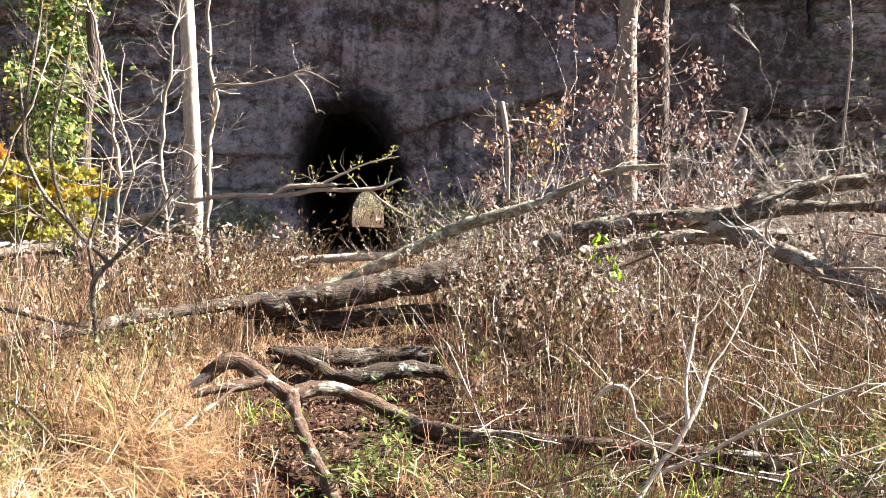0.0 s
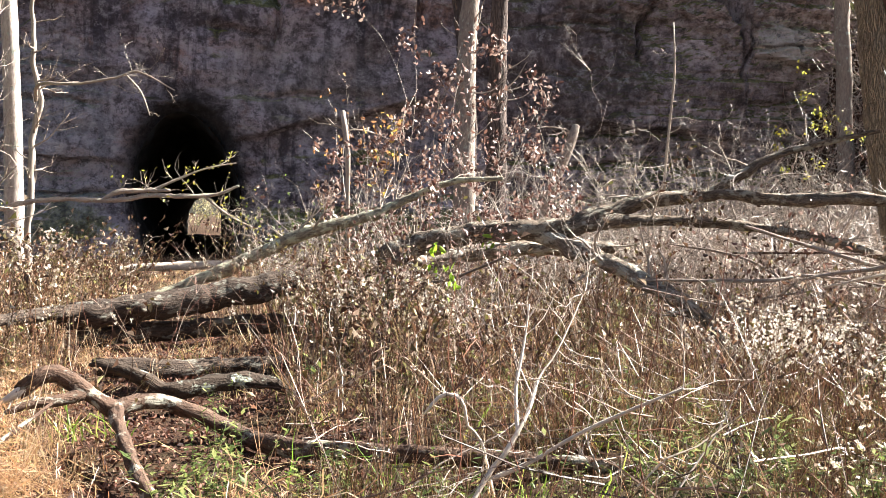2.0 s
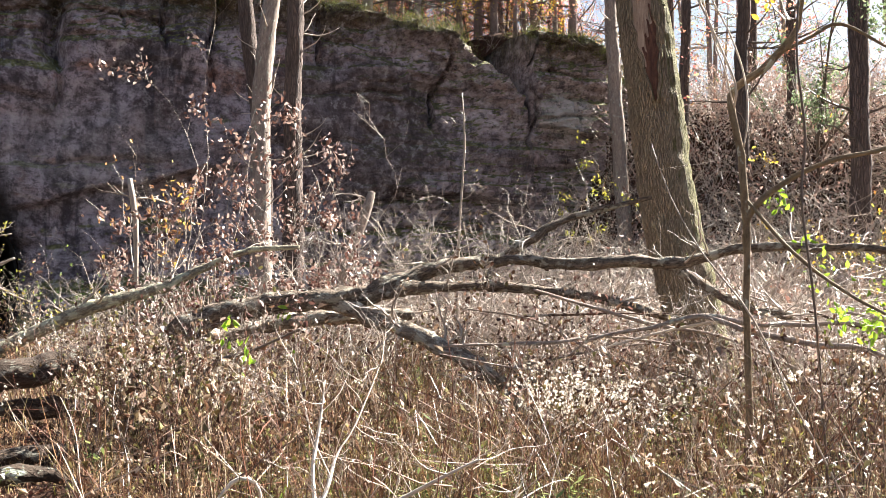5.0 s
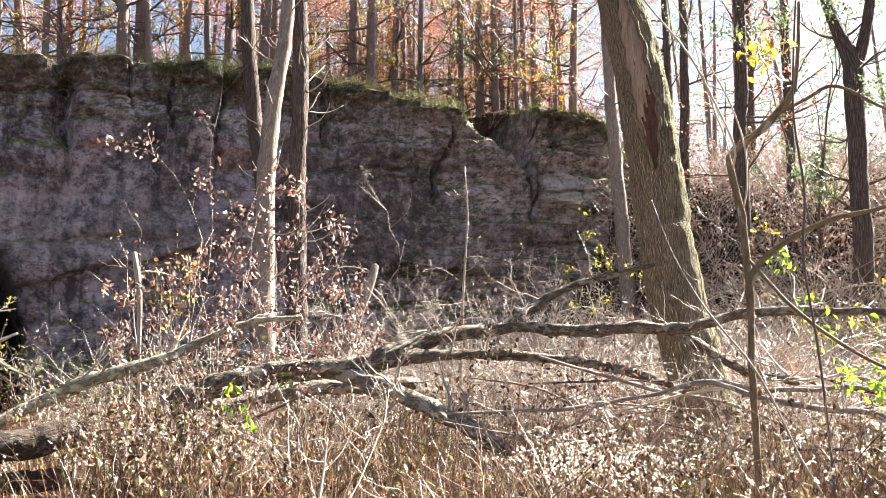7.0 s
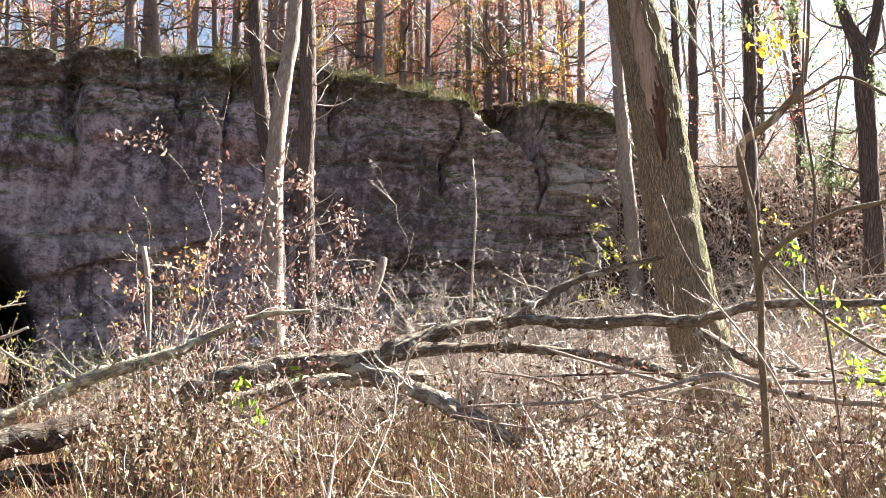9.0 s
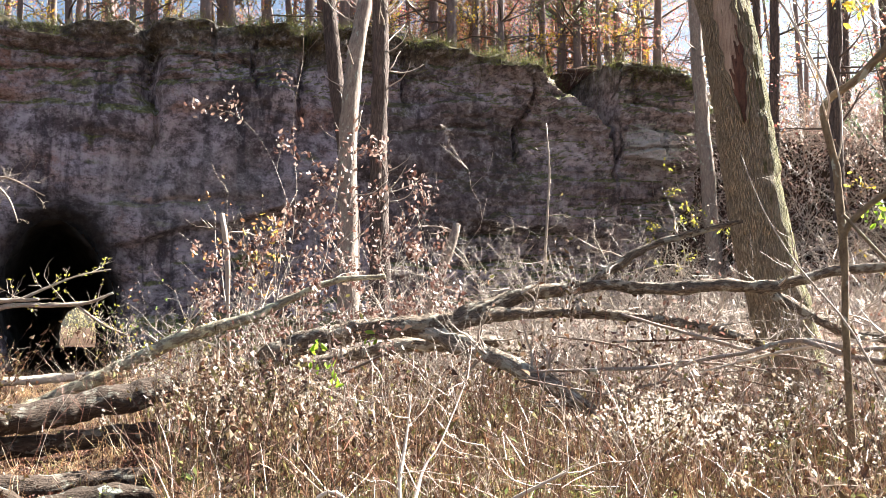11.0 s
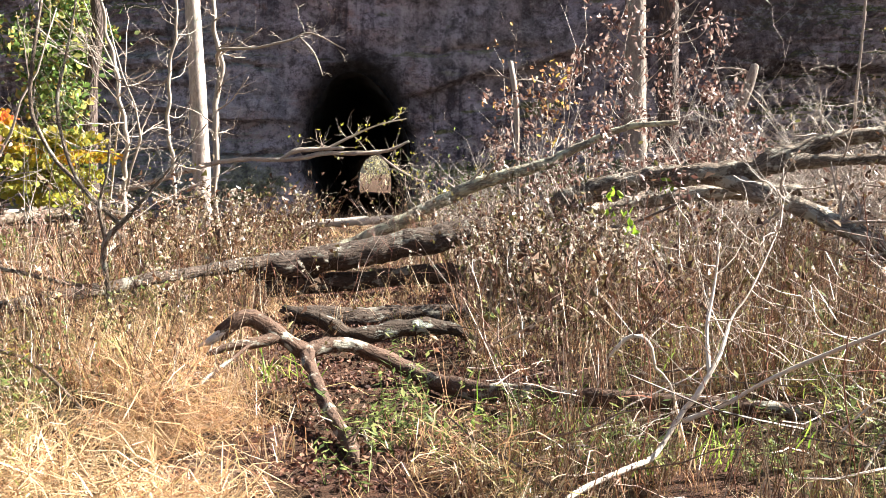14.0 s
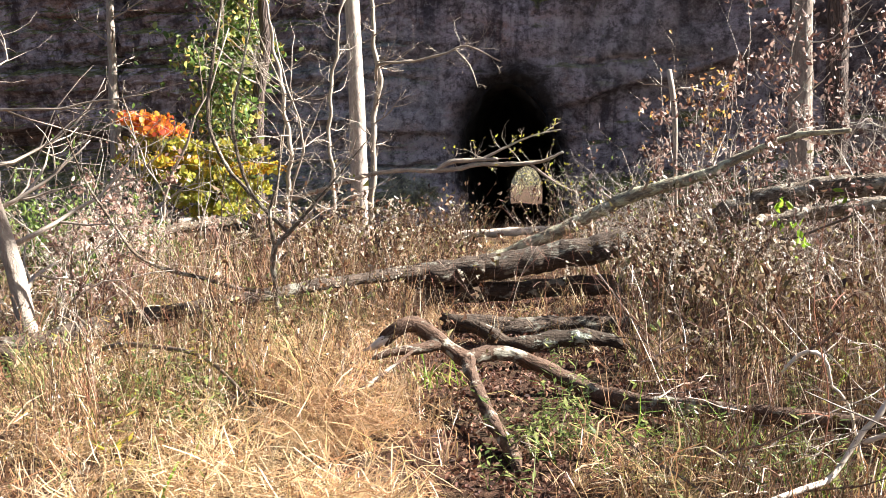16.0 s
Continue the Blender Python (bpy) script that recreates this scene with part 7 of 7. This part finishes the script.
# green plants low among the weeds
g = Geo()
p, r = field(rng, 3500, 4.6, 20)
p = p[(p[:, 0] > path_x(p[:, 1]) - 0.4) | (p[:, 0] < -2.6)]
p = p[(abs(p[:, 1] - 10.5) > 2.2) | clear(p)]
p = p[patchy(p, 0.5, 11.0) + rng.uniform(-0.35, 0.35, len(p)) > 0.06]
near_path = (clear(p, 0.5) | (rng.uniform(0, 1, len(p)) < 0.12)) & (before_limb(p) < rng.uniform(0, 1, len(p)))
scatter(g, rng, T_FORB, p[near_path], rng.uniform(0.45, 1.1, near_path.sum()), 0.2)
for cx, cy, n in ((-0.45, 5.45, 12), (-0.3, 5.8, 6), (0.3, 5.3, 6), (0.5, 6.1, 5), (-2.9, 5.6, 6), (-3.6, 6.2, 5), (0.9, 5.2, 8), (0.35, 4.9, 6), (1.5, 5.0, 8), (2.1, 6.6, 8), (1.2, 7.0, 7), (2.9, 5.9, 8), (3.4, 7.0, 7)):
    q = rng.normal((cx, cy), (0.16, 0.22), (n, 2))
    scatter(g, rng, T_FORB, np.c_[q, land(q[:, 0], q[:, 1])], rng.uniform(0.4, 0.95, n), 0.25)
stuff("green_forbs", g, [M_GREEN, M_FORB], "low green leafy plants among dry stems", "plants")

# clumps of tall green blades that are still growing
g = Geo()
p, r = field(rng, 60, 4.6, 9.5, -32, 42)
p = p[((p[:, 0] > 0.0) | (p[:, 0] < -2.2)) & clear(p, -0.1)]
extra = np.array([(0.15, 5.9), (0.45, 5.5), (-0.1, 5.2), (0.7, 6.2), (1.05, 6.4), (0.3, 7.6), (0.95, 5.0), (2.2, 6.2), (0.6, 5.15), (0.75, 5.4), (1.3, 5.3), (1.6, 5.6), (1.9, 5.3), (2.6, 6.6), (1.7, 7.0), (3.1, 6.4), (-1.5, 7.1), (-1.35, 7.15), (-1.2, 7.2), (-1.42, 7.3), (-0.95, 10.9), (-0.7, 9.4)])
p = np.vstack([p, np.c_[extra, land(extra[:, 0], extra[:, 1])]])
T_BLADE = [tuft(rng, 7, 0.42, rng.uniform(0.6, 1.6), 0.0065, 4) for _ in range(6)]
scatter(g, rng, T_BLADE, p, rng.uniform(0.6, 1.2, len(p)), 0.25)
stuff("green_blades", g, [M_BLADE], "clumps of tall green blades among dead stalks", "plants")

# sprigs of yellowing leaves here and there in the weeds
g = Geo()
p, r = field(rng, 110, 4.8, 13)
p = p[(p[:, 0] > 0.6) | (p[:, 0] < -2.4)]
scatter(g, rng, T_FORB, p, rng.uniform(0.6, 1.1, len(p)), 0.25)
stuff("yellowing_sprigs", g, [M_STEM, M_OLIVE], "sprigs of yellow-green leaves among the dry weeds", "plants")

# short worn grass round the standpoint
g = Geo()
x, y = rng.uniform(-4, 4, 600), rng.uniform(-3, 4.6, 600)
p = np.c_[x, y, land(x, y) - 0.01]
p = p[(np.hypot(x, y) > 0.5)]
scatter(g, rng, T_SHORT, p, rng.uniform(0.5, 1.1, len(p)), 0.4)
stuff("trodden_grass", g, [M_STRAW], "short trodden straw-coloured grass", "grass")

# bare tangle on the bank
g = Geo()
x, y = rng.uniform(9, 32, 1050), rng.uniform(12, 36, 1050)
p = np.c_[x, y, land(x, y) - 0.02]
p = p[((p[:, 2] > 0.3) | (rng.uniform(0, 1, len(p)) < 0.12)) & (p[:, 1] < cliff_face(np.clip(p[:, 0], -30, 23)) - 0.6) | (p[:, 0] > 23)]
scatter(g, rng, T_BANK, p, rng.uniform(1.0, 2.8, len(p)), 0.4)
stuff("bank_brush", g, [M_PALETWIG, M_OAKLEAF, M_DRYLEAF], "leafless tangled brush covering the bank", "brush")

# pale dead leaves lying on the bank
g = Geo()
x, y = rng.uniform(10, 34, 36000), rng.uniform(12, 40, 36000)
c = np.c_[x, y, land(x, y) + 0.03]
c = c[(c[:, 2] > 0.25) & ((c[:, 1] < cliff_face(np.clip(x, -30, 23)) - 0.4) | (c[:, 0] > 23))]
leaves(g, rng, c, 0.17, 0, 0.05, 0.6, 0.0, 0.25, True)
stuff("bank_litter", g, [M_BANKLEAF], "pale dead leaves strewn over the bank", "leaves")

# fine dead twigs round the fallen crowns and at the foot of the cliff
g = Geo()
x = np.r_[rng.uniform(1.5, 9.5, 110), rng.uniform(-0.5, 12, 45), rng.uniform(7, 12, 60)]
y = np.r_[rng.uniform(8.2, 13.5, 110), rng.uniform(14.5, 24, 45), rng.uniform(6.5, 11, 60)]
p = np.c_[x, y, land(x, y) + rng.uniform(0, 0.7, len(x)) * (y < 14)]
free = ~((x > 2.4) & (x < 5.0) & (y < 12))
p, x, y = p[free], x[free], y[free]
scatter(g, rng, T_BRUSH, p, np.where(y > 14, rng.uniform(1.0, 2.0, len(x)), rng.uniform(0.6, 1.15, len(x))), 0.3)
stuff("twig_tangle", g, [M_TWIG, M_OAKLEAF], "tangle of fine pale dead twigs", "twigs")

# pale bare brush along the foot of the cliff and of the bank
g = Geo()
x, y = np.r_[rng.uniform(7.5, 19, 130), rng.uniform(2, 9, 40)], np.r_[rng.uniform(13.5, 27, 130), rng.uniform(17, 27, 40)]
scatter(g, rng, T_BANK, np.c_[x, y, land(x, y) - 0.02], rng.uniform(1.1, 2.6, len(x)), 0.3)
x, y = rng.uniform(12, 30, 900), rng.uniform(12, 34, 900)
p = np.c_[x, y, land(x, y) - 0.02]
p = p[(p[:, 1] < cliff_face(np.clip(x, -30, 23)) - 0.5) & (p[:, 2] > 0.1)]
scatter(g, rng, T_TWIG, p, rng.uniform(1.2, 2.2, len(p)), 0.4)
x, y = np.r_[rng.uniform(7.5, 21, 70), rng.uniform(17, 33, 420)], np.r_[rng.uniform(13.5, 27, 70), rng.uniform(13, 34, 420)]
p = np.c_[x, y, land(x, y) - 0.02]
p = p[p[:, 1] < cliff_face(np.clip(x, -30, 23)) - 0.5]
scatter(g, rng, T_TALL, p, rng.uniform(1.0, 1.9, len(p)), 0.35)
x, y = np.r_[rng.uniform(6.5, 22, 210), rng.uniform(7.5, 15, 40)], np.r_[rng.uniform(15, 27, 210), rng.uniform(11.6, 16, 40)]
scatter(g, rng, T_ARCH, np.c_[x, y, land(x, y) - 0.03], rng.uniform(1.5, 3.3, len(x)), 0.3)
stuff("foot_brush", g, [M_TWIG_MID, M_HEADS, M_PALETWIG], "grey-brown leafless brush arching at the foot of the cliff", "brush")

# fallen leaves on the path
g = Geo()
x = rng.uniform(-4.5, 2.5, 7000)
y = rng.uniform(4, 34, 7000) ** 1.0
c = np.c_[x, y, land(x, y) + 0.015]
c = c[~clear(c, 0.5)]
x, y = rng.uniform(-2.6, 1.2, 6000), rng.uniform(4.6, 13, 6000)
c2 = np.c_[x, y, land(x, y) + 0.015]
c = np.vstack([c, c2[~clear(c2, 0.6)]])
leaves(g, rng, np.vstack([c, c + rng.normal(0, 0.1, c.shape) * [1, 1, 0]]), 0.043, 0, 0.014, 0.6, 0.0, 0.35)
stuff("leaf_litter", g, [M_LITTER], "fallen brown leaves strewn on the path", "leaves")

# low bare brush rooted along the brink
g = Geo()
x = rng.uniform(-14, 24, 170)
y = cliff_face(x) + rng.uniform(1.6, 4.5, len(x))
scatter(g, rng, T_BRUSH, np.c_[x, y, ridge_height(x, y) - 0.05], rng.uniform(0.7, 1.5, len(x)), 0.4)
stuff("brink_brush", g, [M_TWIG_MID, M_TAWNY], "low leafless brush along the top of the cliff", "brush")

# grass and moss along the brink of the cliff
g = Geo()
cols = cliff_points[np.isin(np.arange(len(cliff_points)), np.where(cliff_points[:, 0, 0] > -32)[0])]
p = np.vstack([cols[rng.integers(0, len(cols), 3000), -rng.integers(1, 12, 3000)], cols[rng.integers(0, len(cols), 500), -rng.integers(8, 22, 500)]])
p = p[patchy(p, 0.45, 4.0) + rng.uniform(-0.2, 0.2, len(p)) > -0.12]
scatter(g, rng, T_SHORT, p, rng.uniform(0.7, 1.9, len(p)), 0.4)
q = cols[rng.integers(0, len(cols), 420), -rng.integers(1, 9, 420)]
q = q[patchy(q, 0.35, 14.0) > -0.05]
scatter(g, rng, T_FORB, q - [0, 0, 0.03], rng.uniform(0.9, 2.0, len(q)), 0.4)
stuff("brink_grass", g, [M_BRINK, M_BRINK], "short green grass and moss along the cliff edge", "grass")

# thicket beyond the far end of the tunnel
for i, (x, y, h) in enumerate(((-7.5, 86, 4.5), (-5.8, 89, 5), (-4.2, 86.5, 4.5), (-9, 92, 6), (-6.6, 95, 6), (-3.5, 93, 6))):
    shrub("sunlit yellow-green thicket beyond the tunnel", (x, y), h, 700 + i, 5, "shrub", M_TWIG_DARK, M_PALE, 500, 0.2, 0.4, 0.03, 1, 5, "thicket beyond the tunnel", leaf_low=0.1)
